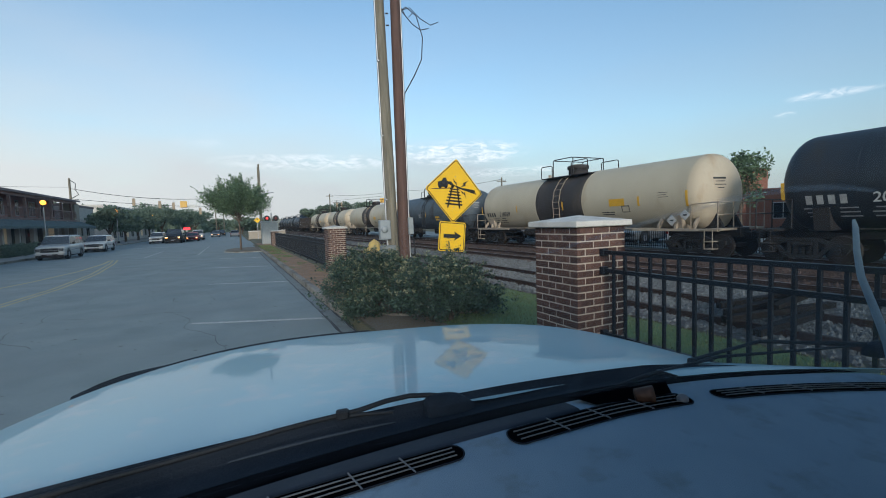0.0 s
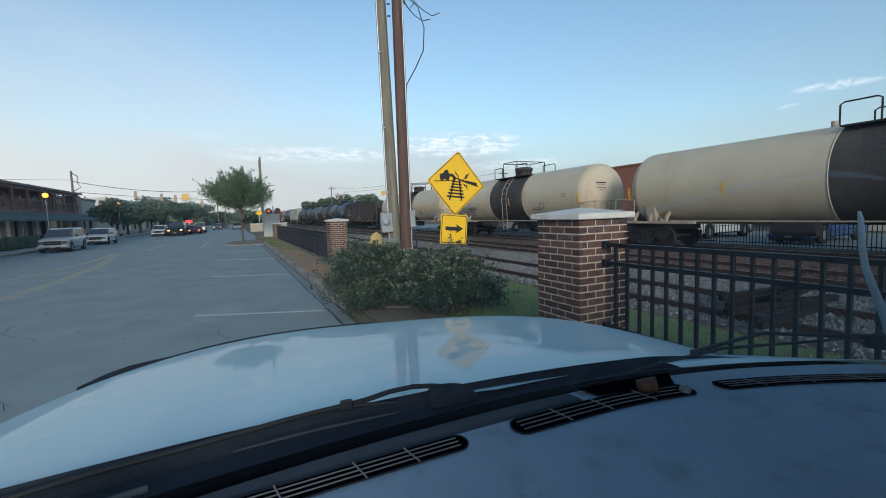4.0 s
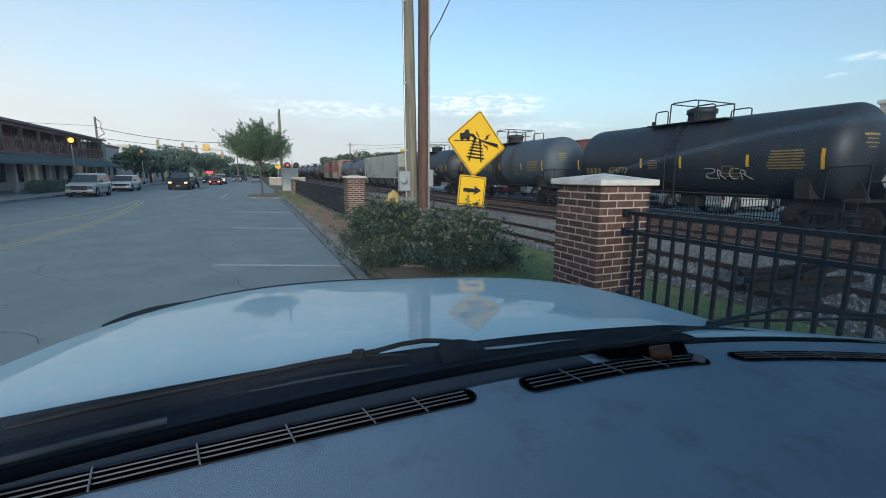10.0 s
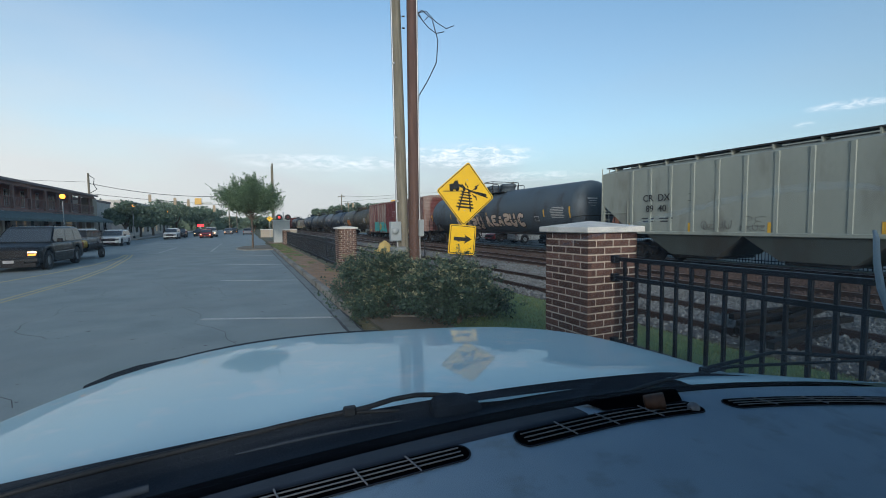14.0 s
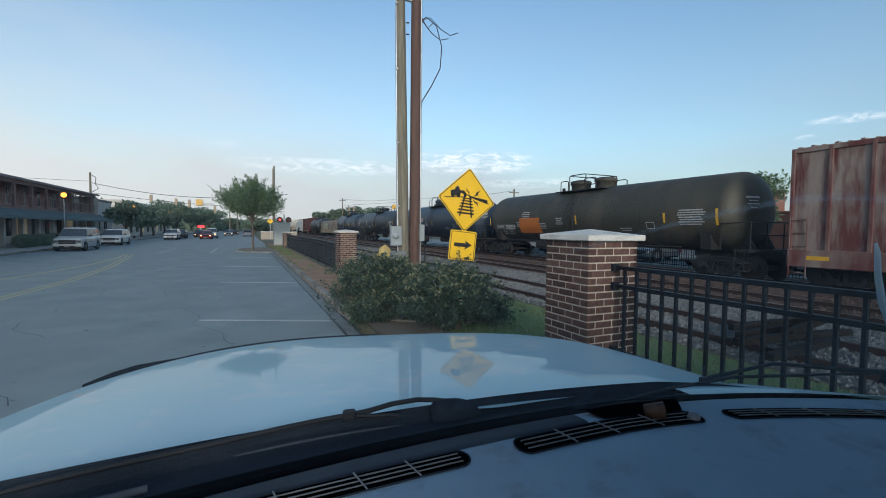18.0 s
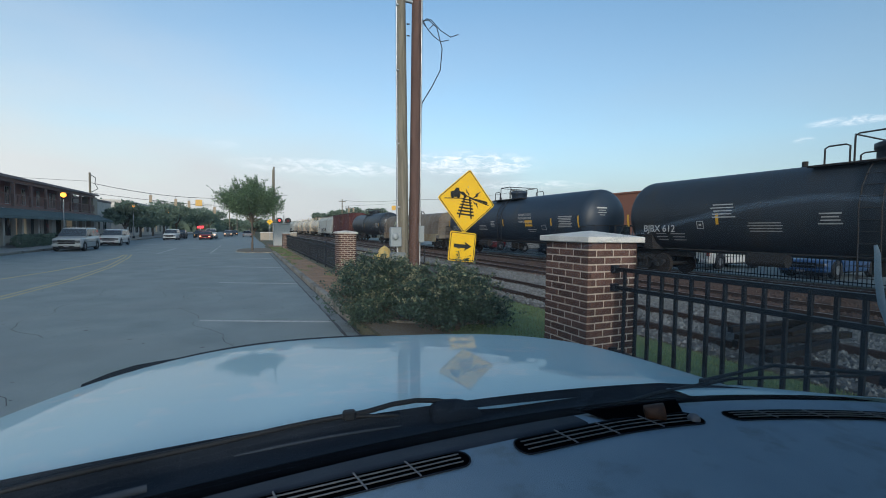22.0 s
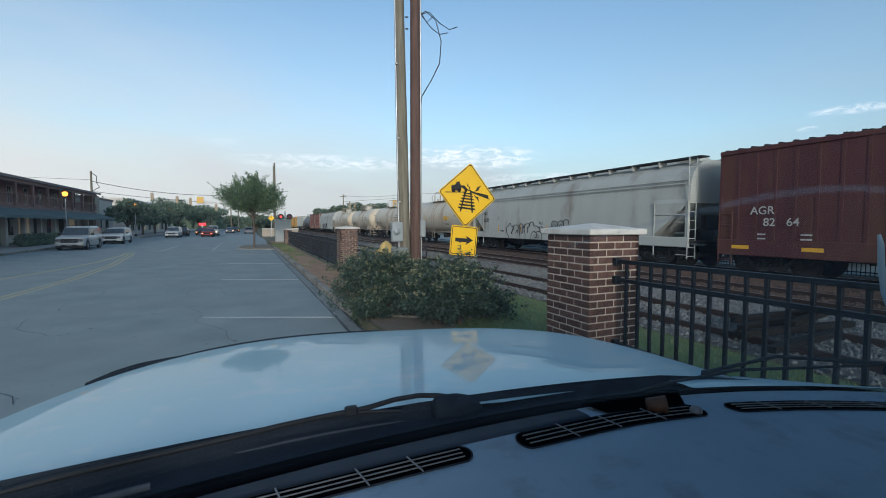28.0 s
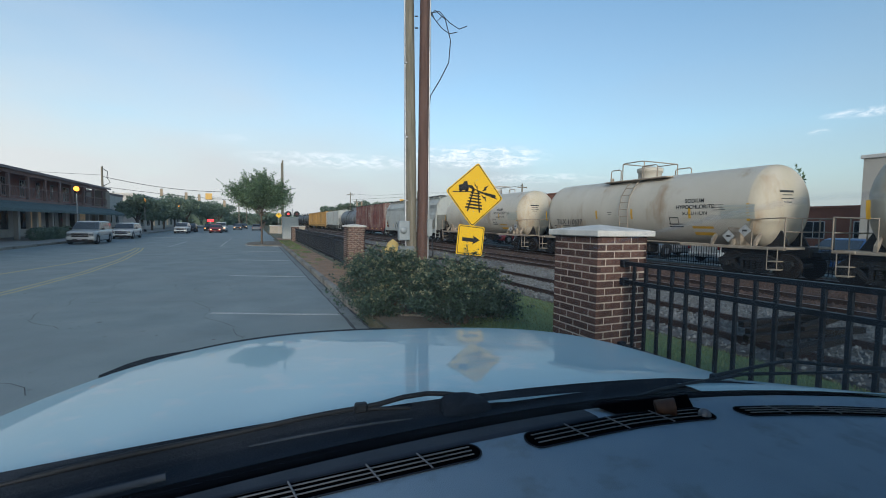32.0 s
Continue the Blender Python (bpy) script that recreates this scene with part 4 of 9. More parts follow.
RUST = surf("rusty_underframe", (0.016, 0.014, 0.013), (0.008, 0.009, 0.009), 0.85, scale=5, fine=40, bump=0.2)
UNDER = surf("grimy_black_steel", (0.014, 0.013, 0.013), (0.024, 0.02, 0.017), 0.8, scale=5, fine=40, bump=0.15)
WHEEL = surf("wheel_steel", (0.03, 0.025, 0.022), (0.05, 0.04, 0.033), 0.6, 0.5, scale=8, fine=40, bump=0.1)
HOPGREY = tank_paint("light_grey_hopper_paint", (0.31, 0.335, 0.29), (0.265, 0.285, 0.25), (0.19, 0.185, 0.155), 0.3)
# bay paint darkened both for dirt and for shade under the body
BAY_SHADED = tank_paint("shaded_grimy_bay_paint", (0.095, 0.11, 0.1), (0.06, 0.07, 0.064), (0.06, 0.055, 0.045), 0.5)
HOPWHITE = tank_paint("pale_grey_hopper_paint", (0.43, 0.45, 0.425), (0.37, 0.385, 0.365), (0.24, 0.22, 0.18), 0.3)
HOPDARK = tank_paint("dark_brown_hopper_paint", (0.036, 0.032, 0.031), (0.05, 0.042, 0.039), (0.075, 0.055, 0.042), 0.4, 0.7)
BOXRED = tank_paint("faded_red_boxcar_paint", (0.145, 0.045, 0.04), (0.105, 0.038, 0.034), (0.26, 0.2, 0.17), 0.6, 0.75)
BOXMAROON = tank_paint("maroon_boxcar_paint", (0.085, 0.026, 0.028), (0.06, 0.022, 0.024), (0.1, 0.045, 0.03), 0.5, 0.7)
BOXPALE = surf("chalky_weathered_panel", (0.33, 0.29, 0.25), (0.24, 0.17, 0.15), 0.88, spec=0.3, scale=1.6, fine=18, bump=0.04, amount=0.6, dirt=(0.125, 0.042, 0.038), dirt_amount=0.62, dirt_scale=1.5, stretch=(1, 1.5, 0.3))
DOORRED = tank_paint("maroon_door_paint", (0.15, 0.035, 0.038), (0.11, 0.03, 0.03), (0.2, 0.09, 0.07), 0.35, 0.75)
TAN = tank_paint("dusty_tan_hood", (0.2, 0.175, 0.14), (0.155, 0.135, 0.11), (0.13, 0.095, 0.07), 0.5, 0.7)
TAN_SILL = tank_paint("rust_streaked_buff_sill", (0.3, 0.26, 0.17), (0.22, 0.18, 0.11), (0.14, 0.08, 0.045), 0.6, 0.7)
OCHRE = tank_paint("ochre_boxcar_paint", (0.4, 0.24, 0.07), (0.33, 0.2, 0.07), (0.2, 0.14, 0.08), 0.35, 0.7)
LETTER = surf("white_stencil_paint", (0.5, 0.5, 0.48), (0.3, 0.3, 0.29), 0.6, bump=0.0)
LETTER_PALE = surf("faded_grey_stencil", (0.4, 0.42, 0.36), (0.48, 0.48, 0.42), 0.7, bump=0.0)
SPRAY_B = surf("dark_blue_spray_paint", (0.05, 0.08, 0.13), (0.08, 0.11, 0.16), 0.6, bump=0.0)
LETTER_Y = surf("yellow_stencil_paint", (0.3, 0.215, 0.07), (0.2, 0.14, 0.05), 0.6, bump=0.0)
LETTER_K = surf("black_stencil_paint", (0.03, 0.03, 0.03), None, 0.6, bump=0.0)
REFLECT = surf("yellow_reflector_tape", (0.75, 0.42, 0.03), (0.6, 0.34, 0.03), 0.4, bump=0.0)
TEAL = surf("teal_spray_paint", (0.05, 0.35, 0.32), (0.04, 0.26, 0.25), 0.6, bump=0.0)
SPRAY_TAN = surf("cream_spray_paint", (0.52, 0.44, 0.3), (0.4, 0.3, 0.19), 0.6, bump=0.0)
SPRAY_GOLD = surf("gold_spray_paint", (0.5, 0.36, 0.06), (0.4, 0.28, 0.05), 0.6, bump=0.0)
SPRAY_W = surf("pale_spray_paint", (0.36, 0.38, 0.34), (0.26, 0.28, 0.25), 0.6, bump=0.0)
SPRAY_O = surf("orange_spray_paint", (0.5, 0.16, 0.02), (0.42, 0.12, 0.02), 0.6, bump=0.0)
SPRAY_P = surf("pale_buff_spray_paint", (0.55, 0.46, 0.34), (0.5, 0.36, 0.3), 0.7, bump=0.0)
SPRAY_G = surf("pale_green_spray_paint", (0.37, 0.385, 0.25), (0.27, 0.29, 0.195), 0.75, bump=0.0, amount=0.7)
SPRAY_D = surf("faded_dark_spray_paint", (0.12, 0.115, 0.1), (0.17, 0.16, 0.14), 0.7, bump=0.0)
SPRAY_OL = surf("olive_spray_paint", (0.16, 0.14, 0.05), (0.12, 0.1, 0.04), 0.7, bump=0.0)
SPRAY_K = surf("black_spray_paint", (0.02, 0.02, 0.02), None, 0.6, bump=0.0)
RAILINGW = surf("rust_bled_cream_railing", (0.42, 0.37, 0.29), (0.26, 0.19, 0.13), 0.7, bump=0.05, amount=0.8)


def lettering(text, size):
    cu = bpy.data.curves.new("text", "FONT")
    cu.body, cu.size, cu.align_x, cu.align_y = text, size, "CENTER", "CENTER"
    cu.offset = size * 0.012
    ob = bpy.data.objects.new("text", cu)
    scene.collection.objects.link(ob)
    bpy.context.view_layer.update()
    me = bpy.data.meshes.new_from_object(ob.evaluated_get(bpy.context.evaluated_depsgraph_get()))
    bpy.data.objects.remove(ob)
    bpy.data.curves.remove(cu)
    return me


SIDE = Matrix(((0, 0, -1, 0), (-1, 0, 0, 0), (0, 1, 0, 0), (0, 0, 0, 1)))   # text plane on the near side


def side_text(root, text, size, x, y, z, mat):
    me = lettering(text, size)
    me.materials.clear()
    me.materials.append(mat)
    return part("number", me, None, root, "stencilled number", m=Matrix.Translation((x, y, z)) @ SIDE)


def side_bars(root, x, spans, mat, name="stencil_bars"):
    """Small plain bars (y, z, width, height) on the near side at x or x(z)."""
    g = Geo()
    for y, z, w, h in spans:
        xa, xb = (x(z - h / 2), x(z + h / 2)) if callable(x) else (x, x)
        g.add([(xa, y - w / 2, z - h / 2), (xb, y - w / 2, z + h / 2), (xb, y + w / 2, z + h / 2), (xa, y + w / 2, z - h / 2)], [(0, 1, 2, 3)])
    return part(name, g, mat, root, "lines of stencilling")


STROKES = ([(0.1, 0.9), (0.9, 0.9), (0.9, 0.55), (0.1, 0.5), (0.1, 0.1), (0.95, 0.1)], [(0.1, 0.95), (0.1, 0.25), (0.5, 0.05), (0.9, 0.25), (0.9, 0.95)],
           [(0.9, 0.85), (0.4, 0.95), (0.1, 0.5), (0.4, 0.05), (0.9, 0.15)], [(0.1, 0.05), (0.15, 0.95), (0.6, 0.5), (0.2, 0.5), (0.9, 0.05)],
           [(0.9, 0.9), (0.1, 0.85), (0.15, 0.5), (0.75, 0.5), (0.15, 0.5), (0.1, 0.1), (0.95, 0.1)], [(0.1, 0.05), (0.45, 0.95), (0.85, 0.05), (0.7, 0.35), (0.2, 0.35)],
           [(0.1, 0.05), (0.1, 0.95), (0.55, 0.92), (0.9, 0.5), (0.55, 0.08), (0.1, 0.05)], [(0.12, 0.95), (0.12, 0.05), (0.14, 0.5), (0.85, 0.95), (0.4, 0.55), (0.9, 0.05)],
           [(0.1, 0.05), (0.12, 0.95), (0.85, 0.05), (0.88, 0.95)], [(0.5, 0.95), (0.1, 0.6), (0.2, 0.15), (0.6, 0.05), (0.9, 0.45), (0.8, 0.85), (0.5, 0.95)])


def ribbon(g, pts, w, x, off):
    """A thick flat stroke with round joints along 2D points on the near side."""
    def at(p):
        return ((x(p.y) if callable(x) else x) - off, p.x, p.y)
    for a, b in zip(pts[:-1], pts[1:]):
        a, b = Vector(a), Vector(b)
        d = b - a
        if d.length < 1e-4:
            continue
        d.normalize()
        ang = math.atan2(d.y, d.x)
        q = [a + Vector((math.cos(ang + radians(e)), math.sin(ang + radians(e)))) * w for e in (90, 120, 150, 180, 210, 240, 270)]
        q += [b + Vector((math.cos(ang + radians(e)), math.sin(ang + radians(e)))) * w for e in (-90, -60, -30, 0, 30, 60, 90)]
        g.add([at(p) for p in q], [tuple(range(14))])


def graffiti(root, x, y0, y1, z0, z1, fill, edge, seed, letters=5, glyphs=None, fat=1.0, rim=1.5):
    """Thick sprayed block strokes with a dark outline on the near side."""
    rnd = random.Random(seed)
    a, b = Geo(), Geo()
    w, h = (y1 - y0) / letters, z1 - z0
    for i in range(letters):
        k = STROKES[glyphs[i % len(glyphs)] if glyphs else (i + seed) % 6]
        lean, dz = rnd.uniform(-0.12, 0.12), rnd.uniform(-0.06, 0.06)
        pts = [(y1 - w * (i + 0.12 + 0.76 * px) + lean * w * pz, z0 + h * (0.12 + 0.76 * pz + dz)) for px, pz in k]
        fine = [pts[0]]
        for p, q in zip(pts[:-1], pts[1:]):
            fine += [(p[0] * 0.75 + q[0] * 0.25, p[1] * 0.75 + q[1] * 0.25), (p[0] * 0.25 + q[0] * 0.75, p[1] * 0.25 + q[1] * 0.75)]
        pts = fine + [pts[-1]]
        t = min(w, h) * rnd.uniform(0.13, 0.16) * fat
        ribbon(b, pts, t * rim, x, 0.006)
        for j, (p, q) in enumerate(zip(pts[:-1], pts[1:])):
            ribbon(a, [p, q], t, x, 0.010 + 0.00005 * j)
    part("graffiti_outline", b, edge, root, "dark graffiti outline")
    part("graffiti_fill", a, fill, root, "sprayed graffiti strokes")


def scrawl(root, x, y0, y1, z0, z1, mat, seed, r=0.016):
    """Hand-drawn tag: rounded letter strokes in thin lines, read from +Y to -Y."""
    rnd = random.Random(seed)
    g = Geo()
    h = z1 - z0
    y = y1
    while y > y0 + 0.2:
        w = h * rnd.uniform(0.7, 1.0)
        k = STROKES[rnd.randrange(len(STROKES))]
        lean = rnd.uniform(-0.15, 0.15)
        pts = [Vector((y - w * (a + lean * b), z0 + h * b)) for a, b in k]
        for _ in range(2):
            fine = [pts[0]]
            for p, q in zip(pts[:-1], pts[1:]):
                fine += [p.lerp(q, 0.25), p.lerp(q, 0.75)]
            pts = fine + [pts[-1]]
        g.tube([((x(p.y) if callable(x) else x) - 0.008, p.x, p.y) for p in pts], r, 4)
        y -= w * 1.08
    part("graffiti_scrawl", g, mat, root, "scrawled graffiti tag")


# shared running gear
def truck_meshes():
    side = Geo()
    for sx in (-1, 1):
        a, b = sorted((0.97 * sx, 1.1 * sx))
        side.prism([(-1.2, 0.52), (-1.18, 0.64), (-0.8, 0.66), (-0.45, 0.81), (0.45, 0.81), (0.8, 0.66), (1.18, 0.64), (1.2, 0.52), (0.78, 0.55), (0.42, 0.7), (-0.42, 0.7), (-0.78, 0.55)], "x", a, b)
        side.prism([(-0.78, 0.56), (-0.64, 0.58), (-0.34, 0.29), (0.34, 0.29), (0.64, 0.58), (0.78, 0.56), (0.42, 0.19), (-0.42, 0.19)], "x", a, b)
        for s in (-1, 1):
            side.prism([(s * 0.3, 0.28), (s * 0.4, 0.28), (s * 0.4, 0.72), (s * 0.3, 0.72)], "x", a, b)
            side.prism([(s * 0.66, 0.54), (s * 0.72, 0.34), (s * 0.78, 0.34), (s * 0.76, 0.56)], "x", a, b)
            side.prism([(s * 1.0, 0.34), (s * 1.06, 0.34), (s * 1.2, 0.54), (s * 0.98, 0.56)], "x", a, b)
            side.cyl((1.06 * sx, s * 0.87, 0.44), (1.17 * sx, s * 0.87, 0.44), 0.105, n=10)
            side.cyl((1.17 * sx, s * 0.87, 0.44), (1.19 * sx, s * 0.87, 0.44), 0.05, n=6)
            side.cyl((0.7 * sx, s * 0.42, 0.5), (0.95 * sx, s * 0.42, 0.46), 0.03, n=6)
        for y in (-0.19, 0.0, 0.19):
            for k in range(5):
                side.cyl((1.03 * sx, y, 0.3 + 0.058 * k), (1.03 * sx, y, 0.335 + 0.058 * k), 0.085, n=8)
        side.box(min(0.96 * sx, 1.14 * sx), max(0.96 * sx, 1.14 * sx), -0.28, 0.28, 0.585, 0.68, 0.02)
    side.box(-1.0, 1.0, -0.2, 0.2, 0.45, 0.78, 0.03)
    wh = Geo().lathe([(-0.07, 0.1), (-0.07, 0.33), (-0.06, 0.42), (0.04, 0.425), (0.06, 0.455), (0.075, 0.455), (0.075, 0.33), (0.06, 0.12), (0.06, 0.0)], (0, 0, 0), "x", 20, False)
    ax = Geo().cyl((-0.8, 0, 0.44), (0.8, 0, 0.44), 0.08, n=10)
    return side.mesh("truck", RUST), wh.mesh("wheel", WHEEL), ax.mesh("axle", WHEEL)


TRUCK_ME, WHEEL_ME, AXLE_ME = truck_meshes()
COUPLER_ME = Geo().box(-0.07, 0.07, -0.5, 0.15, 0.78, 0.95, 0.02).box(-0.14, 0.14, 0.1, 0.34, 0.72, 0.99, 0.04).mesh("coupler", RUST)


def running_gear(root, L, inset=1.75):
    for s in (-1, 1):
        y = s * (L / 2 - inset)
        t = part("truck", TRUCK_ME, None, root, "rusty cast truck", m=pose(0, y, 0))
        for dy in (-0.87, 0.87):
            part("axle", AXLE_ME, None, t, m=pose(0, dy, 0))
            for sx in (-1, 1):
                part("wheel", WHEEL_ME, None, t, m=pose(sx * 0.76, dy, 0.44, 0, 0, 0 if sx < 0 else 180))
        part("coupler", COUPLER_ME, None, root, m=pose(0, s * (L / 2 - 0.34), 0, 0, 0, 0 if s > 0 else 180))


def bar_rail(g, pts, r=0.022):
    g.tube(pts, r, 5)


def tank_wagon(L, paint, band=None, lab="", R=1.5, trim=None, number="", letter=None, domes=1, heads=0.75, extras=None, band_w=3.6, mark="", head=None):
    letter = letter or LETTER
    trim = trim or UNDER
    zc = 2.45
    root = thing("tank_wagon", lab, "railway wagon", "freight train wagons")
    half = L / 2 - 1.0
    # barrel with dished heads, long rings kept few
    prof = [(-half + heads * (1 - math.cos(math.pi / 2 * k / 8)), R * math.sin(math.pi / 2 * k / 8)) for k in range(9)]
    cut = band_w / 2 if band else 0.0
    if band:
        a = (prof[-1:] if head else prof) + [(-cut, R)]
        b = [(-y, r) for y, r in reversed(a)]
        part("barrel", Geo().lathe(a, (0, 0, zc), "y", 32).lathe(b, (0, 0, zc), "y", 32), paint, root)
        part("middle_band", Geo().lathe([(-cut, R), (cut, R)], (0, 0, zc), "y", 32), band, root, "dark stained middle band")
        for y in (-cut, cut):
            part("seam", Geo().lathe([(y - 0.02, R), (y - 0.02, R + 0.012), (y + 0.02, R + 0.012), (y + 0.02, R)], (0, 0, zc), "y", 32), paint, root)
    elif head:
        part("barrel", Geo().lathe([prof[-1], (-prof[-1][0], R)], (0, 0, zc), "y", 32), paint, root)
    else:
        part("barrel", Geo().lathe(prof + [(-y, r) for y, r in reversed(prof)], (0, 0, zc), "y", 32), paint, root)
    if head:
        for s in (-1, 1):
            part("tank_head", Geo().lathe([(s * -a, r) for a, r in prof], (0, 0, zc), "y", 32), head, root, "rust-stained dished end")
    for k in (-2, -1, 1, 2):
        y = k * half / 2.7
        part("weld_seam", Geo().lathe([(y - 0.012, R), (y - 0.008, R + 0.003), (y + 0.008, R + 0.003), (y + 0.012, R)], (0, 0, zc), "y", 32), paint, root)
    # saddles, stub sills, end decks
    for s in (-1, 1):
        y = s * (half - heads - 0.55)
        part("saddle", Geo().prism([(-1.2, 1.05), (1.2, 1.05), (1.32, 1.72), (1.0, 1.3), (0.5, 1.1), (-0.5, 1.1), (-1.0, 1.3), (-1.32, 1.72)], "y", y - 0.2, y + 0.2), trim, root)
        for x in (-0.55, 0.55):
            part("head_brace", Geo().prism([(s * (half - heads - 0.3), 1.08), (s * (half + 0.1), 1.08), (s * (half - 0.25), 1.75), (s * (half - heads - 0.1), 1.2)], "x", x - 0.05, x + 0.05), UNDER, root)
        part("stub_sill", Geo().box(-0.28, 0.28, min(s * (half - 2.4), s * (L / 2 - 0.5)), max(s * (half - 2.4), s * (L / 2 - 0.5)), 0.75, 1.1, 0.02), UNDER, root)
        e = s * (L / 2 - 0.62)
        part("end_deck", Geo().box(-1.45, 1.45, min(e, e - s * 0.55), max(e, e - s * 0.55), 1.02, 1.1, 0.01), trim, root)
        g = Geo()
        for x in (-1.42, -0.5, 0.5, 1.42):
            bar_rail(g, [(x, e, 1.1), (x, e, 2.05)])
        bar_rail(g, [(-1.42, e, 2.05), (1.42, e, 2.05)])
        bar_rail(g, [(-1.42, e, 1.6), (1.42, e, 1.6)])
        bar_rail(g, [(-1.42, e, 2.05), (-1.42, e - s * 1.0, 2.0), (-1.42, e - s * 1.0, 1.1)])
        part("end_railing", g, trim if trim is not UNDER else UNDER, root, "end platform handrail")
        g = Geo()
        for z in (0.35, 0.62):
            g.box(-1.5, -1.12, e - s * 0.3 - 0.14, e - s * 0.3 + 0.14, z, z + 0.03)
        for y2 in (-0.15, 0.15):
            bar_rail(g, [(-1.48, e - s * 0.3 + y2, 0.35), (-1.48, e - s * 0.3 + y2, 1.05)], 0.015)
        part("sill_step", g, trim, root)
    if trim is RAILINGW:
        for s in (-1, 1):
            a, b = sorted((s * (half - 3.3), s * (L / 2 - 0.62)))
            for x in (-1, 1):
                part("side_sill", Geo().box(min(x * 1.3, x * 1.4), max(x * 1.3, x * 1.4), a, b, 1.0, 1.1, 0.008), trim, root, "cream flange along the wagon's end")
            for k in range(3):
                y = s * (half - 0.55 - 0.75 * k)
                part("sill_stay", Geo().prism([(-1.36, 1.1), (-1.28, 1.1), (-1.02, 1.5), (-1.08, 1.56), (-1.34, 1.28)], "y", y - 0.04, y + 0.04), trim, root, "pressed stay from sill to barrel")
    part("side_rod", Geo().tube([(-1.3, -(L / 2 - 3.2), 1.1), (-1.3, L / 2 - 3.2, 1.1)], 0.03, 6), trim, root)
    part("bottom_outlet", Geo().box(-0.3, 0.3, -0.4, 0.4, 0.55, 1.2, 0.06), UNDER, root, "bottom valve skid")
    part("brake_reservoir", Geo().cyl((-0.9, 2.2, 0.85), (-0.9, 3.4, 0.85), 0.22, n=12), UNDER, root)
    # top fittings
    zt = zc + R
    for k in range(domes):
        y0 = 0.0 if domes == 1 else (-0.9 + 1.8 * k)
        d = part("dome", Geo().lathe([(-0.12, 0.5), (0.24, 0.5), (0.26, 0.56), (0.42, 0.56), (0.47, 0.44), (0.49, 0.0)], (0, y0, zt), "z", 18), band or paint, root, "round manway housing")
        part("lid", Geo().cyl((0, y0, zt + 0.44), (0, y0, zt + 0.5), 0.3, n=12), trim, d)
    part("walkway", Geo().box(-1.05, 1.05, -1.75, 1.75, zt - 0.16, zt - 0.11, 0.01), UNDER if band else trim, root, "grated top walkway")
    g = Geo()
    for x in (-1.05, 1.05):
        for ya, yb, h in ((-1.75, -0.62, 0.56), (-0.75, 0.75, 0.78), (0.85, 1.75, 0.52)) if band else ((-1.3, -0.5, 0.42), (-0.6, 0.6, 0.66), (0.7, 1.3, 0.4)):
            bar_rail(g, [(x, ya, zt - 0.12), (x, ya, zt + h - 0.06), (x, ya + 0.1, zt + h), (x, yb - 0.1, zt + h), (x, yb, zt + h - 0.06), (x, yb, zt - 0.12)], 0.026)
    for y in ((-0.75, 0.75) if band else (-0.6, 0.6)):
        z = zt + (0.76 if band else 0.64)
        bar_rail(g, [(-1.05, y, z), (1.05, y, z)], 0.024)
    part("top_railing", g, UNDER if band else trim, root, "tubular guard rail round the manway")
    part("relief_valve", Geo().cyl((0, 2.3, zt - 0.05), (0, 2.3, zt + 0.18), 0.09, n=8), trim, root)
    # ladder
    g = Geo()
    for y in (-0.24, 0.24):
        pts = [(-1.48, y, 0.5), (-1.53, y, 1.9)] + [(-(R + 0.08) * math.cos(a), y, zc + (R + 0.08) * math.sin(a)) for a in (0.0, 0.4, 0.8, 1.05)]
        bar_rail(g, pts, 0.02)
    for k in range(11):
        z = 0.55 + 0.32 * k
        x = -1.5 if z < zc else -(R + 0.08) * math.cos(min(1.2, math.asin(min(0.95, (z - zc) / (R + 0.08)))))
        bar_rail(g, [(x, -0.24, z), (x, 0.24, z)], 0.014)
    part("ladder", g, trim, root, "side ladder to the manway")

    def sx(z):
        return -(math.sqrt(max(0.01, R * R - (z - zc) ** 2)) + 0.008)
    for y, h in ((half - 0.4, 0.26), (half - 4.35, 0.2), (-0.4, 0.22), (-half + 2.9, 0.2), (-half + 0.75, 0.3)):
        g = Geo().add([(sx(zc - 0.2 - h), y - 0.05, zc - 0.2 - h), (sx(zc - 0.2), y - 0.05, zc - 0.2), (sx(zc - 0.2 + h), y - 0.05, zc - 0.2 + h), (sx(zc - 0.2 + h), y + 0.05, zc - 0.2 + h), (sx(zc - 0.2), y + 0.05, zc - 0.2), (sx(zc - 0.2 - h), y + 0.05, zc - 0.2 - h)], [(0, 1, 4, 5), (1, 2, 3, 4)])
        part("reflector_strip", g, REFLECT, root, "yellow reflector strip")
    rnd = random.Random(int(L * 100) + len(lab))
    light = trim is RAILINGW
    if mark and not light:
        side_bars(root, sx, [(half - 4.55 + rnd.uniform(-0.05, 0.05), zc + 0.3 - 0.11 * j, rnd.uniform(0.6, 0.95), 0.04) for j in range(5)] + [(half - 5.9, zc - 0.36 - 0.09 * j, rnd.uniform(0.9, 1.2), 0.03) for j in range(4)], letter, "stencilled_lines")
        side_bars(root, sx, [(half - 3.7, zc - 0.28, 0.26, 0.03), (half - 3.7, zc - 0.54, 0.26, 0.03), (half - 3.58, zc - 0.41, 0.03, 0.26), (half - 3.82, zc - 0.41, 0.03, 0.26), (half - 3.7, zc - 0.41, 0.1, 0.08)], letter, "stencilled_box")
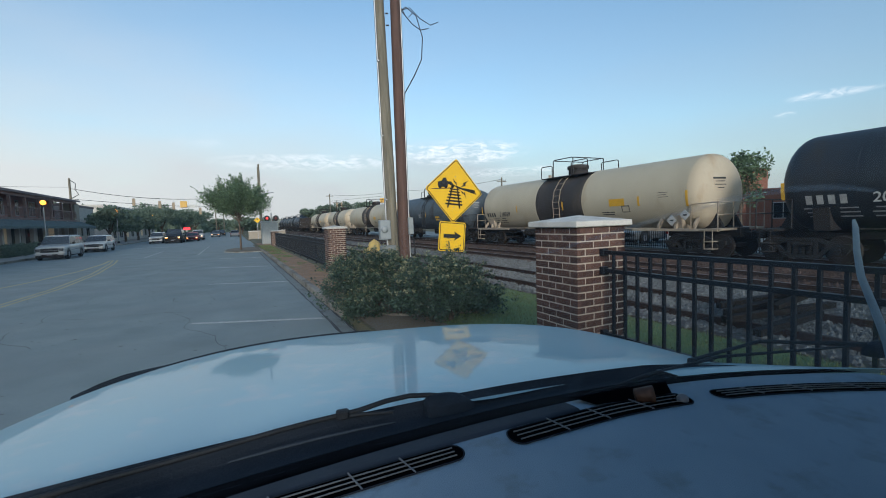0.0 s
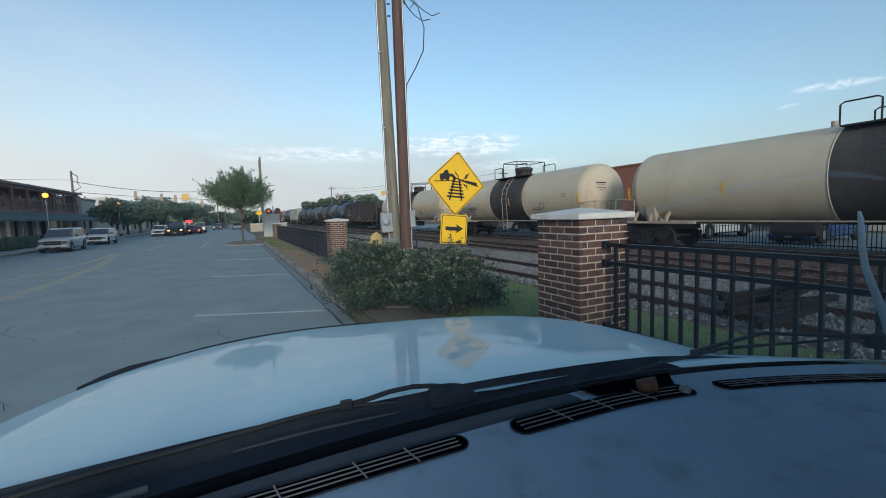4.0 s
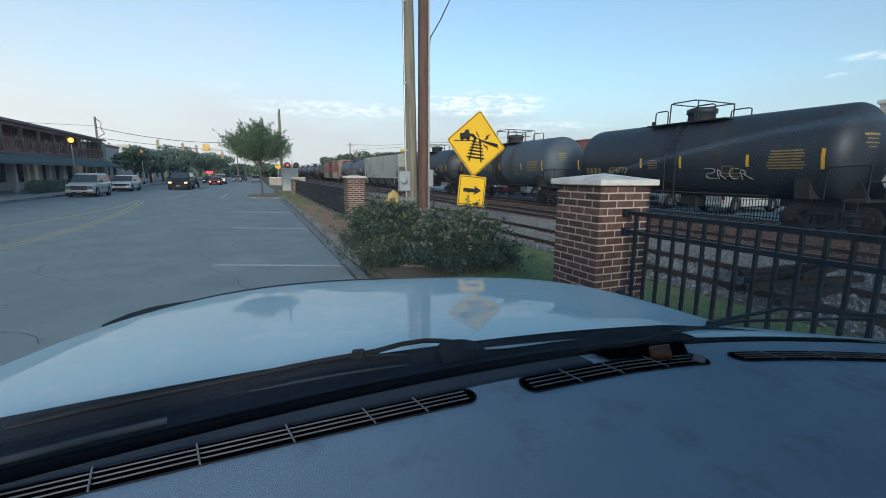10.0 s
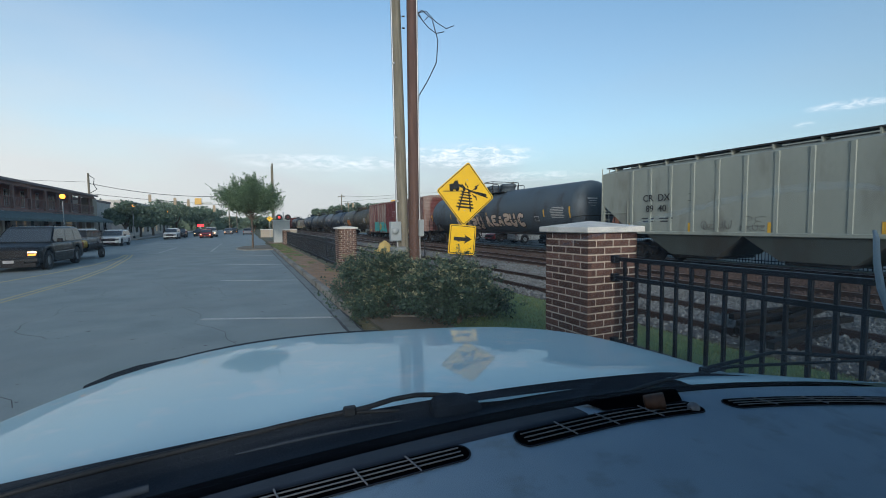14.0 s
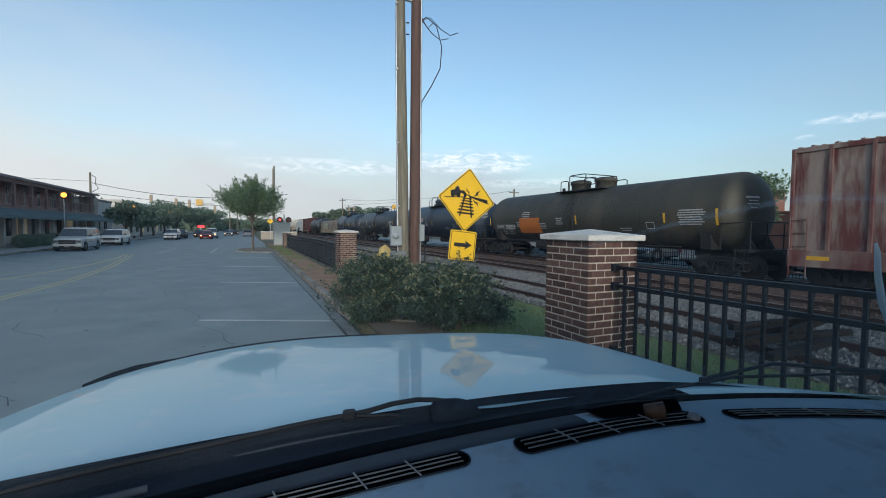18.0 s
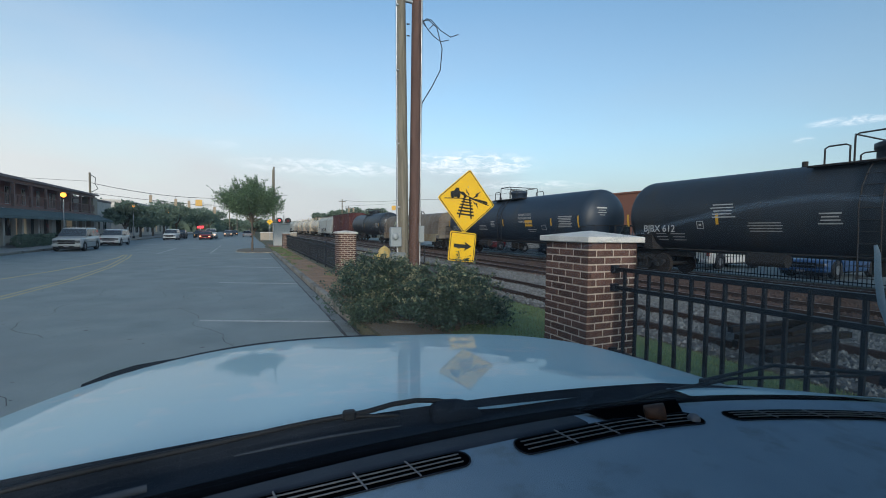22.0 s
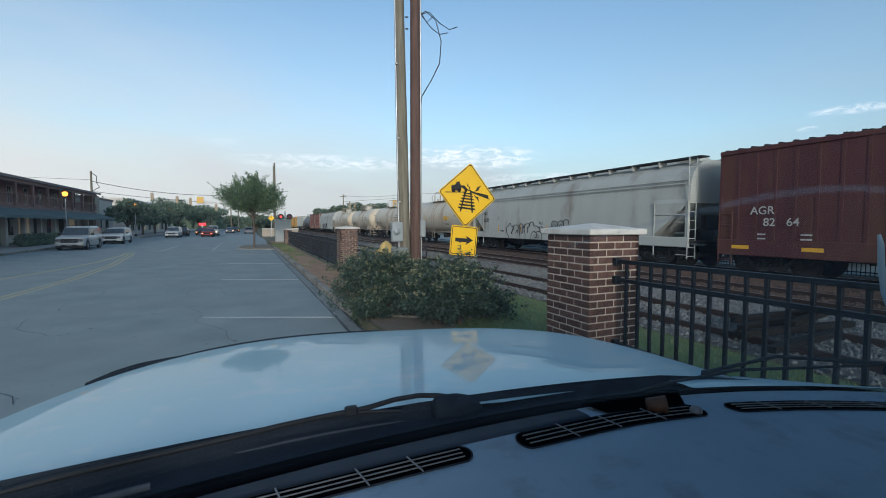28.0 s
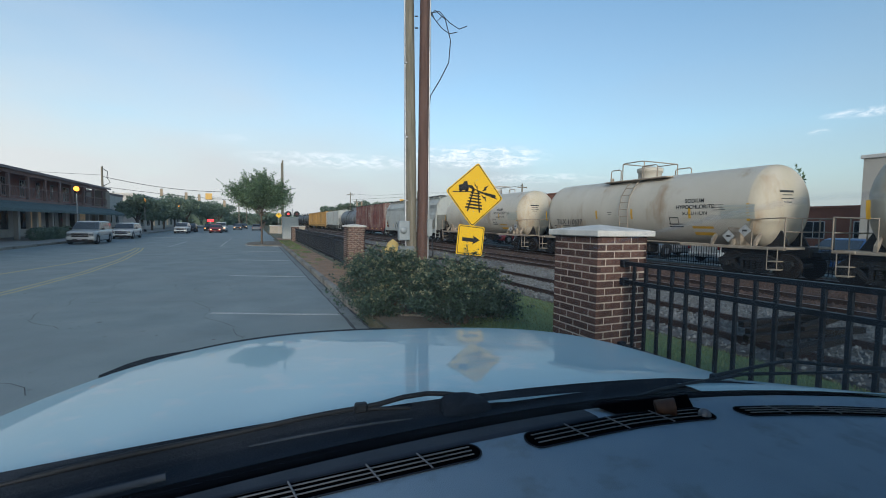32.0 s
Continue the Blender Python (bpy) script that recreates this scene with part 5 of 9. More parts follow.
    if number:
        if mark:
            text = mark + " " + number
            side_text(root, text, 0.38, sx(zc - 0.44) - 0.006, half - 1.0 - 0.118 * len(text), zc - 0.56, letter)
        else:
            side_text(root, number, 0.38, sx(zc - 0.38) - 0.006, half - 2.35 - 0.118 * len(number), zc - 0.5, letter)
            side_bars(root, sx, [(half - 1.05 - 0.27 * i, zc - 0.5, 0.16, 0.26) for i in range(4)], letter, "reporting_mark_bars")
        side_bars(root, sx, [(half - 1.2 - 0.75 * i, zc - 0.75 - 0.12 * j, rnd.uniform(0.35, 0.65), 0.035) for i in range(3) for j in range(3)], letter)
    pale = letter == LETTER_K
    side_bars(root, sx, [(-half + 1.75 + rnd.uniform(-.06, .06), zc + 0.08 - 0.09 * j, rnd.uniform(0.9, 1.15) * (0.4 if pale else 1), 0.018 if pale else 0.045) for j in range(3 if pale else 7)], letter, "data_panel_lines")
    side_bars(root, sx, [(0.9, zc - 0.1 - 0.1 * j, rnd.uniform(0.4, 0.6) * (0.5 if pale else 1), 0.018 if pale else 0.04) for j in range(2 if pale else 4)] + [(-half * 0.42, zc - 0.62 - 0.1 * j, rnd.uniform(0.5, 0.9), 0.035) for j in range(2)], letter)
    q = Geo()
    for c in ((-half + 3.6, zc - 0.5),):
        for dy, dz, w, h in ((0, 0.13, 0.4, 0.03), (0, -0.13, 0.4, 0.03), (0.19, 0, 0.03, 0.26), (-0.19, 0, 0.03, 0.26)):
            y, z = c[0] + dy, c[1] + dz
            q.add([(sx(z - h / 2), y - w / 2, z - h / 2), (sx(z + h / 2), y - w / 2, z + h / 2), (sx(z + h / 2), y + w / 2, z + h / 2), (sx(z - h / 2), y + w / 2, z - h / 2)], [(0, 1, 2, 3)])
    part("test_box", q, letter, root, "stencilled square box")
    # data lines on the dished end that faces the viewer
    g = Geo()
    for j, (w, h) in enumerate(((0.55, 0.07), (0.4, 0.03), (0.5, 0.03), (0.3, 0.03))):
        z = zc + 0.5 - 0.12 * j
        row = []
        for i in range(4):
            x = -0.55 - w / 2 + w * i / 3
            col = []
            for zz in (z - h / 2, z + h / 2):
                rr = min(0.99, math.hypot(x, zz - zc) / R)
                col.append((x, -half + heads * (1 - math.cos(math.asin(rr))) - 0.012, zz))
            row.append(col)
        g.grid(row, False)
    part("end_data_lines", g, letter, root, "stencilled lines on the end")
    if light:
        for y, z in ((-half + 1.35, 1.42), (-half + 0.8, 1.62)):
            pl = part("placard", Geo().box(-0.15, 0.15, -0.008, 0.008, -0.15, 0.15, m=Matrix.Translation((-1.5, y, z)) @ Matrix.Rotation(radians(90), 4, "Z") @ Matrix.Rotation(radians(45), 4, "Y")), LETTER, root, "white diamond placard")
            part("mark", Geo().box(-0.08, 0.08, -0.011, 0.011, -0.03, 0.03, m=Matrix.Translation((-1.5, y, z)) @ Matrix.Rotation(radians(90), 4, "Z")), LETTER_K, pl)
    if extras:
        extras(root, sx, half, zc)
    running_gear(root, L)
    return root


def covered_hopper(L, paint, lab, ribs=True, number="", curved=False, extras=None, H=4.35):
    root = thing("hopper_wagon", lab, "railway wagon", "freight train wagons")
    hl = L / 2 - 0.55
    W, zf = 1.56, 1.2 if curved else 1.3
    H -= 0.0 if curved else 0.08
    zs = 3.55 if not curved else 3.2
    if curved:
        prof = [(-W, zf)] + [(-W + 0.02 * k * k * 0.3, zf + 2.0 * k / 4) for k in range(1, 4)] + [(-W + 0.1 + 1.1 * (1 - math.cos(a)), zs + (H - 0.12 - zs) * math.sin(a)) for a in [radians(15 * i) for i in range(7)]]
        prof = prof + [(-x, z) for x, z in reversed(prof)]
    else:
        prof = [(-W, zf), (-W, zs), (-W + 0.02, H - 0.35), (-0.75, H - 0.12), (0.75, H - 0.12), (W - 0.02, H - 0.35), (W, zs), (W, zf)]
    # body: bays slope in towards the ends below
    g = Geo()
    n = len(prof)
    ys = [-hl + 1.7, hl - 1.7]
    ends = [-hl + 0.05, hl - 0.05]
    vs = [(x, y, z) for y in ys for x, z in prof]
    g.add(vs, [(i, i + 1, i + 1 + n, i + n) for i in range(n - 1)], curved)
    for s, y in ((0, ends[0]), (1, ends[1])):
        # upper end wall with slope sheet
        zcut = 2.55
        up = [(x, z) for x, z in prof if z >= zcut]
        rim = [(-W, zcut)] + up + [(W, zcut)]
        ring = [(x, y, z) for x, z in rim] + [(x, ys[s], z) for x, z in rim]
        m = len(rim)
        g.add(ring, [(i, i + 1, i + 1 + m, i + m) for i in range(m - 1)] + [tuple(range(m))], False)
        g.add([(-W, y, zcut), (W, y, zcut), (W, ys[s], zf), (-W, ys[s], zf)], [(0, 1, 2, 3)])
        g.add([(-W, y, zcut), (-W, ys[s], zcut), (-W, ys[s], zf)], [(0, 1, 2)])
        g.add([(W, y, zcut), (W, ys[s], zcut), (W, ys[s], zf)], [(0, 1, 2)])
    part("body", g, paint, root)
    sill = 0.84 if curved else 1.2
    part("side_sill", Geo().box(-W - 0.04, -W + 0.05, -hl, hl, sill, zf + 0.03, 0.02), paint, root)
    part("side_sill", Geo().box(W - 0.05, W + 0.04, -hl, hl, sill, zf + 0.03, 0.02), paint, root)
    part("end_floor", Geo().box(-W, W, -hl, -hl + 1.7, 1.0, 1.1), UNDER, root)
    part("end_floor", Geo().box(-W, W, hl - 1.7, hl, 1.0, 1.1), UNDER, root)
    if ribs:
        rib = Geo().box(-W - 0.024, -W + 0.03, -0.075, 0.075, 1.28, H - 0.36, 0.02).mesh("rib", paint)
        k = int((L - 3.4) / 0.98)
        for i in range(k + 1):
            part("rib", rib, None, root, m=pose(0, -hl + 1.75 + (2 * hl - 3.5) * i / k, 0))
    else:
        for z in (3.28, 3.42):
            part("side_bead", Geo().tube([(-W - 0.005 + (0.05 if z > 3.3 else 0.02), -hl + 0.1, z), (-W - 0.005 + (0.05 if z > 3.3 else 0.02), hl - 0.1, z)], 0.025, 6), paint, root)
    # roof walk and hatch
    part("roof_walk", Geo().box(-1.15, -0.65, -hl - 0.1, hl + 0.1, H - 0.06, H - 0.01), UNDER, root, "dark running board on the roof")
    part("roof_walk", Geo().box(0.65, 1.15, -hl - 0.1, hl + 0.1, H - 0.06, H - 0.01), UNDER, root, "dark running board on the roof")
    me = Geo().prism([(-1.15, H - 0.06), (-0.65, H - 0.06), (-0.68, H - 0.13), (-1.1, H - 0.28)], "y", -0.018, 0.018).prism([(1.15, H - 0.06), (0.65, H - 0.06), (0.68, H - 0.13), (1.1, H - 0.28)], "y", -0.018, 0.018).mesh("walk_bracket", paint)
    for i in range(13):
        part("walk_bracket", me, None, root, m=pose(0, -hl + 0.4 + (2 * hl - 0.8) * i / 12, 0))
    part("trough_hatch", Geo().box(-0.3, 0.3, -hl + 0.5, hl - 0.5, H - 0.14, H + 0.06, 0.05), paint, root, "long roof hatch")
    # outlets
    bx, by = (1.25, 0.95) if ribs else (0.5, 0.4)
    for y in (-L * 0.22, 0.0, L * 0.22):
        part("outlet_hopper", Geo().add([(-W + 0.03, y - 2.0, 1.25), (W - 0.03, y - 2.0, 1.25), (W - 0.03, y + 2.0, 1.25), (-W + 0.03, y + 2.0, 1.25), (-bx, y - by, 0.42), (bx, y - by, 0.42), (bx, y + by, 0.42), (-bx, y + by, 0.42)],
             [(0, 1, 5, 4), (1, 2, 6, 5), (2, 3, 7, 6), (3, 0, 4, 7), (4, 5, 6, 7)]), BAY_SHADED if ribs else UNDER, root, "sloping discharge hopper")
        if ribs:
            part("outlet_gate", Geo().box(-bx + 0.1, bx - 0.1, y - by + 0.1, y + by - 0.1, 0.3, 0.42, 0.02), RUST, root, "rusty outlet gate")
    for s in (-1, 1):
        y = s * (hl - 0.05)
        g = Geo()
        for x in (-W - 0.02, -W + 0.42):
            bar_rail(g, [(x, y, 0.4), (x, y, H - 0.1)], 0.022)
        for k in range(11):
            bar_rail(g, [(-W - 0.02, y, 0.5 + 0.34 * k), (-W + 0.42, y, 0.5 + 0.34 * k)], 0.015)
        bar_rail(g, [(-W - 0.02, y - s * 1.5, 0.45), (-W - 0.02, y - s * 1.5, 2.6)], 0.022)
        for k in range(5):
            bar_rail(g, [(-W - 0.02, y, 0.55 + 0.42 * k), (-W - 0.02, y - s * 0.5, 0.55 + 0.42 * k)], 0.015)
        bar_rail(g, [(-W - 0.02, y, 2.1), (-W - 0.02, y - s * 1.5, 2.1)], 0.018)
        part("end_ladder", g, paint, root, "end ladder and grab irons")
        part("corner_post", Geo().box(-W - 0.02, -W + 0.1, min(y, y - s * 0.12), max(y, y - s * 0.12), 1.0, 2.6, 0.01), paint, root)
        g = Geo().box(-0.5, 0.5, min(y, y - s * 0.25), max(y, y - s * 0.25), 1.5, 2.1, 0.03).cyl((-0.2, y - s * 0.7, 1.3), (0.7, y - s * 0.7, 1.3), 0.25, n=10)
        part("brake_gear", g, UNDER, root)
    if number and curved:
        side_text(root, number, 0.32, -W - 0.02, hl - 1.95, 2.02, LETTER_K)
        side_text(root, "AEX", 0.3, -W - 0.02, hl - 1.87, 2.46, LETTER_K)
        side_bars(root, -W - 0.012, [(hl - 3.5, 2.27, 0.2, 0.02), (hl - 3.5, 2.05, 0.2, 0.02), (hl - 3.5, 2.16, 0.1, 0.06), (hl - 4.0, 1.32, 0.5, 0.03), (hl - 4.05, 1.26, 0.25, 0.03)], LETTER_K)
    elif number:
        side_text(root, number, 0.38, -W - (0.02 if not ribs else 0.042), hl - 3.0, 2.24, LETTER_K)
        side_bars(root, -W - 0.012, [(hl - 2.6, 1.85, 0.6, 0.05), (hl - 2.6, 1.73, 0.5, 0.05), (hl - 3.45, 1.85, 0.6, 0.05), (hl - 3.45, 1.73, 0.5, 0.05), (hl - 4.5, 2.75, 0.26, 0.02), (hl - 4.5, 2.5, 0.26, 0.02), (-hl + 4.6, 2.1, 0.8, 0.02), (-hl + 4.6, 2.0, 0.8, 0.02), (-hl + 4.6, 1.9, 0.6, 0.02)], LETTER_K)
        side_text(root, "CR  DX", 0.38, -W - 0.042, hl - 3.0, 2.67, LETTER_K)
        scrawl(root, -W - 0.004, 2.2, 3.3, 1.38, 1.62, SPRAY_D, 31, 0.008)
        scrawl(root, -W - 0.004, 2.3, 3.4, 1.42, 1.75, SPRAY_D, 34, 0.008)
        scrawl(root, -W - 0.004, 1.1, 2.0, 1.38, 1.6, SPRAY_D, 32, 0.008)
        scrawl(root, -W - 0.004, 1.15, 1.95, 1.5, 1.9, SPRAY_D, 36, 0.008)
    g = Geo()
    for i in range(6):
        y = 7.6 - 2.55 * i if curved else 6.6 - 2.75 * i
        g.add([(-W - 0.01, y - 0.05, 1.26), (-W - 0.01, y - 0.05, 1.66), (-W - 0.01, y + 0.05, 1.66), (-W - 0.01, y + 0.05, 1.26)], [(0, 1, 2, 3)])
    part("reflector_strips", g, REFLECT, root, "yellow reflector strips")
    if extras:
        extras(root, -W - 0.02, hl)
    running_gear(root, L, 2.1)
    return root


def open_hopper(L, paint, lab, number=""):
    root = thing("hopper_wagon", lab, "railway wagon", "freight train wagons")
    hl, W, H = L / 2 - 0.5, 1.55, 3.35
    g = Geo()
    for x in (-W, W - 0.05):
        g.prism([(-hl, 2.6), (-hl, H), (hl, H), (hl, 2.6), (hl - 1.9, 1.05), (-hl + 1.9, 1.05)], "x", x, x + 0.05)
    for s in (-1, 1):
        y = s * hl
        g.box(-W + 0.05, W - 0.05, min(y, y - s * 0.05), max(y, y - s * 0.05), 2.6, H)
        g.add([(-W, y, 2.6), (W, y, 2.6), (W, y - s * 2.2, 1.0), (-W, y - s * 2.2, 1.0)], [(0, 1, 2, 3)])
    part("body", g, paint, root)
    part("load", Geo().grid([[(x, -hl + 0.1 + (2 * hl - 0.2) * i / 14, 2.95 + 0.15 * math.sin(i * 1.3) - 0.1 * abs(x)) for x in (-1.5, -0.7, 0, 0.7, 1.5)] for i in range(15)]), UNDER, root, "dark bulk load")
    part("top_chord", Geo().box(-W - 0.06, -W + 0.06, -hl, hl, H - 0.08, H + 0.06, 0.02), paint, root)
    part("top_chord", Geo().box(W - 0.06, W + 0.06, -hl, hl, H - 0.08, H + 0.06, 0.02), paint, root)
    part("side_sill", Geo().box(-W - 0.05, -W + 0.05, -hl, hl, 0.95, 1.15, 0.02), paint, root)
    part("side_sill", Geo().box(W - 0.05, W + 0.05, -hl, hl, 0.95, 1.15, 0.02), paint, root)
    rib = Geo().box(-W - 0.1, -W, -0.06, 0.06, 1.1, H - 0.05, 0.015).mesh("rib", paint)
    for i in range(13):
        part("rib", rib, None, root, m=pose(0, -hl + 1.95 + (2 * hl - 3.9) * i / 12, 0))
    for y in (-4.5, -1.5, 1.5, 4.5):
        part("outlet_hopper", Geo().add([(-W, y - 1.3, 1.1), (W, y - 1.3, 1.1), (W, y + 1.3, 1.1), (-W, y + 1.3, 1.1), (-0.9, y - 0.3, 0.35), (0.9, y - 0.3, 0.35), (0.9, y + 0.3, 0.35), (-0.9, y + 0.3, 0.35)],
             [(0, 1, 5, 4), (1, 2, 6, 5), (2, 3, 7, 6), (3, 0, 4, 7), (4, 5, 6, 7)]), UNDER, root)
    for s in (-1, 1):
        g = Geo()
        y = s * (hl + 0.02)
        for k in range(9):
            bar_rail(g, [(-W - 0.03, y, 0.6 + 0.36 * k), (-W + 0.45, y, 0.6 + 0.36 * k)], 0.016)
            bar_rail(g, [(-W - 0.06, y, 0.6 + 0.36 * k), (-W - 0.06, y - s * 0.45, 0.6 + 0.36 * k)], 0.016)
        bar_rail(g, [(-W - 0.05, y, 0.4), (-W - 0.05, y, H)], 0.03)
        part("end_ladder", g, paint, root)
        part("corner_post", Geo().box(-W, -W + 0.12, min(y, y - s * 0.12), max(y, y - s * 0.12), 1.0, 2.7), paint, root)
        part("end_deck", Geo().box(-W, W, min(y, y - s * 1.7), max(y, y - s * 1.7), 1.0, 1.1), UNDER, root)
    if number:
        side_text(root, number, 0.36, -W - 0.106, 5.28, 1.86, LETTER)
        side_text(root, "DR  EX", 0.36, -W - 0.106, 5.33, 2.34, LETTER)
        ex_tag_white(root, -W - 0.06)
    g = Geo()
    for i in range(5):
        y = 7.27 - 2.83 * i
        g.add([(-W - 0.055, y - 0.25, 0.97), (-W - 0.055, y - 0.25, 1.06), (-W - 0.055, y + 0.25, 1.06), (-W - 0.055, y + 0.25, 0.97)], [(0, 1, 2, 3)])
    part("reflector_strips", g, REFLECT, root, "yellow reflector strips")
    running_gear(root, L, 1.9)
    return root


def boxcar(L, paint, lab, panel=None, number="", door=3.2, extras=None, H=4.45, post=0.06, ridges=4, mark=""):
    root = thing("boxcar", lab, "railway wagon", "freight train wagons")
    hl, W, z0 = L / 2 - 0.55, 1.52, 1.0
    g = Geo().prism([(-W, z0), (-W, H - 0.2), (-W * 0.5, H - 0.06), (0, H), (W * 0.5, H - 0.06), (W, H - 0.2), (W, z0)], "y", -hl, hl)
    part("body", g, panel or paint, root)
    rib = Geo().box(-W - post, -W + 0.005, -0.05, 0.05, z0, H - 0.22, min(0.012, post / 3)).mesh("side_post", paint)
    n = 8
    for s in (-1, 1):
        for i in range(n + 1):
            part("side_post", rib, None, root, m=pose(0, s * (door / 2 + 0.1 + (hl - door / 2 - 0.16) * i / n), 0))
    part("side_sill", Geo().box(-W - 0.07, -W + 0.02, -hl, hl, z0 - 0.32, z0 + 0.2, 0.015), paint, root)
    part("side_sill", Geo().box(W - 0.02, W + 0.07, -hl, hl, z0 - 0.32, z0 + 0.2, 0.015), paint, root)
    part("top_plate", Geo().box(-W - 0.05, -W + 0.05, -hl, hl, H - 0.34, H - 0.2, 0.01), paint, root)
    d = part("door", Geo().box(-W - 0.1, -W - 0.01, -door / 2, door / 2, z0 + 0.16, H - 0.34, 0.015), DOORRED if panel else paint, root, "sliding plug door")
    for k in range(1, ridges + 1):
        z = z0 + 0.16 + (H - z0 - 0.5) * k / (ridges + 1)
        part("door_ridge", Geo().box(-W - 0.135, -W - 0.1, -door / 2 + 0.08, door / 2 - 0.08, z - 0.05, z + 0.05, 0.012), DOORRED if panel else paint, d)
    for y in (-door / 4, door / 4):
        part("lock_bar", Geo().tube([(-W - 0.15, y, z0 + 0.2), (-W - 0.15, y, H - 0.4)], 0.025, 6), DOORRED if panel else paint, d)
    part("door_rail", Geo().box(-W - 0.09, -W, -door * 0.6, door * 0.6, z0 + 0.05, z0 + 0.1), paint, root)
    g = Geo()
    for i in range(33):
        y = -hl + 0.2 + (2 * hl - 0.4) * i / 32
        g.box(-W - 0.02, W + 0.02, y - 0.05, y + 0.05, H - 0.2, H - 0.165)
        g.box(-W * 0.55, W * 0.55, y - 0.05, y + 0.05, H - 0.1, H - 0.025)
    part("roof_ribs", g, RUST if panel is None else BOXPALE, root, "weathered roof ribs")
    for s in (-1, 1):
        y = s * hl
        g = Geo()
        for k in range(9):
            z = 1.2 + 0.34 * k
            g.box(-W + 0.1, W - 0.1, min(y, y + s * 0.06), max(y, y + s * 0.06), z, z + 0.16, 0.02)
        g.box(-W + 0.01, W - 0.01, min(y, y + s * 0.012), max(y, y + s * 0.012), 1.02, H - 0.24)
        part("end_corrugation", g, paint, root)
        g = Geo()
        for k in range(5):
            bar_rail(g, [(-W - 0.06, y - s * 0.05, 0.5 + 0.4 * k), (-W - 0.06, y - s * 0.5, 0.5 + 0.4 * k)], 0.016)
        for q in (0.05, 0.5):
            bar_rail(g, [(-W - 0.06, y - s * q, 0.35), (-W - 0.06, y - s * q, 2.2)], 0.018)
        part("side_ladder", g, paint, root)
    part("centre_sill", Geo().box(-0.3, 0.3, -hl, hl, 0.6, 1.0), UNDER, root)
    part("brake_gear", Geo().box(-1.1, 1.0, -2.6, 1.8, 0.42, 0.98, 0.04), UNDER, root)
    part("draft_gear", Geo().box(-1.2, 1.2, -hl + 3.4, hl - 3.4, 0.62, 0.96), UNDER, root)
    g = Geo()
    for i in range(7):
        y = -hl + 0.8 + (2 * hl - 1.6) * i / 6
        g.add([(-W - 0.075, y - 0.28, z0 - 0.1), (-W - 0.075, y - 0.28, z0 + 0.02), (-W - 0.075, y + 0.28, z0 + 0.02), (-W - 0.075, y + 0.28, z0 - 0.1)], [(0, 1, 2, 3)])
    part("reflector_strips", g, REFLECT, root, "yellow reflector strips")
    if number:
        side_text(root, number, 0.36, -W - 0.075, hl - 2.0, 1.78, LETTER)
        if mark:
            side_text(root, mark, 0.36, -W - 0.075, hl - 1.45, 2.16, LETTER)
        side_bars(root, -W - 0.07, [(hl - 1.45, 1.4, 0.25, 0.05), (hl - 1.45, 1.26, 0.25, 0.05), (hl - 2.7, 1.4, 0.3, 0.05), (hl - 2.7, 1.26, 0.3, 0.05)], LETTER)
    side_bars(root, -W - 0.105, [(-0.9 + 0.05 * j, 3.1 - 0.16 * j, 0.9 - 0.1 * j, 0.06) for j in range(4)], LETTER)
    if extras:
        extras(root, -W - 0.07, hl)
    running_gear(root, L, 2.0)
    return root


NUM_Y, DUC = 2.95, (-0.5, 4.45)


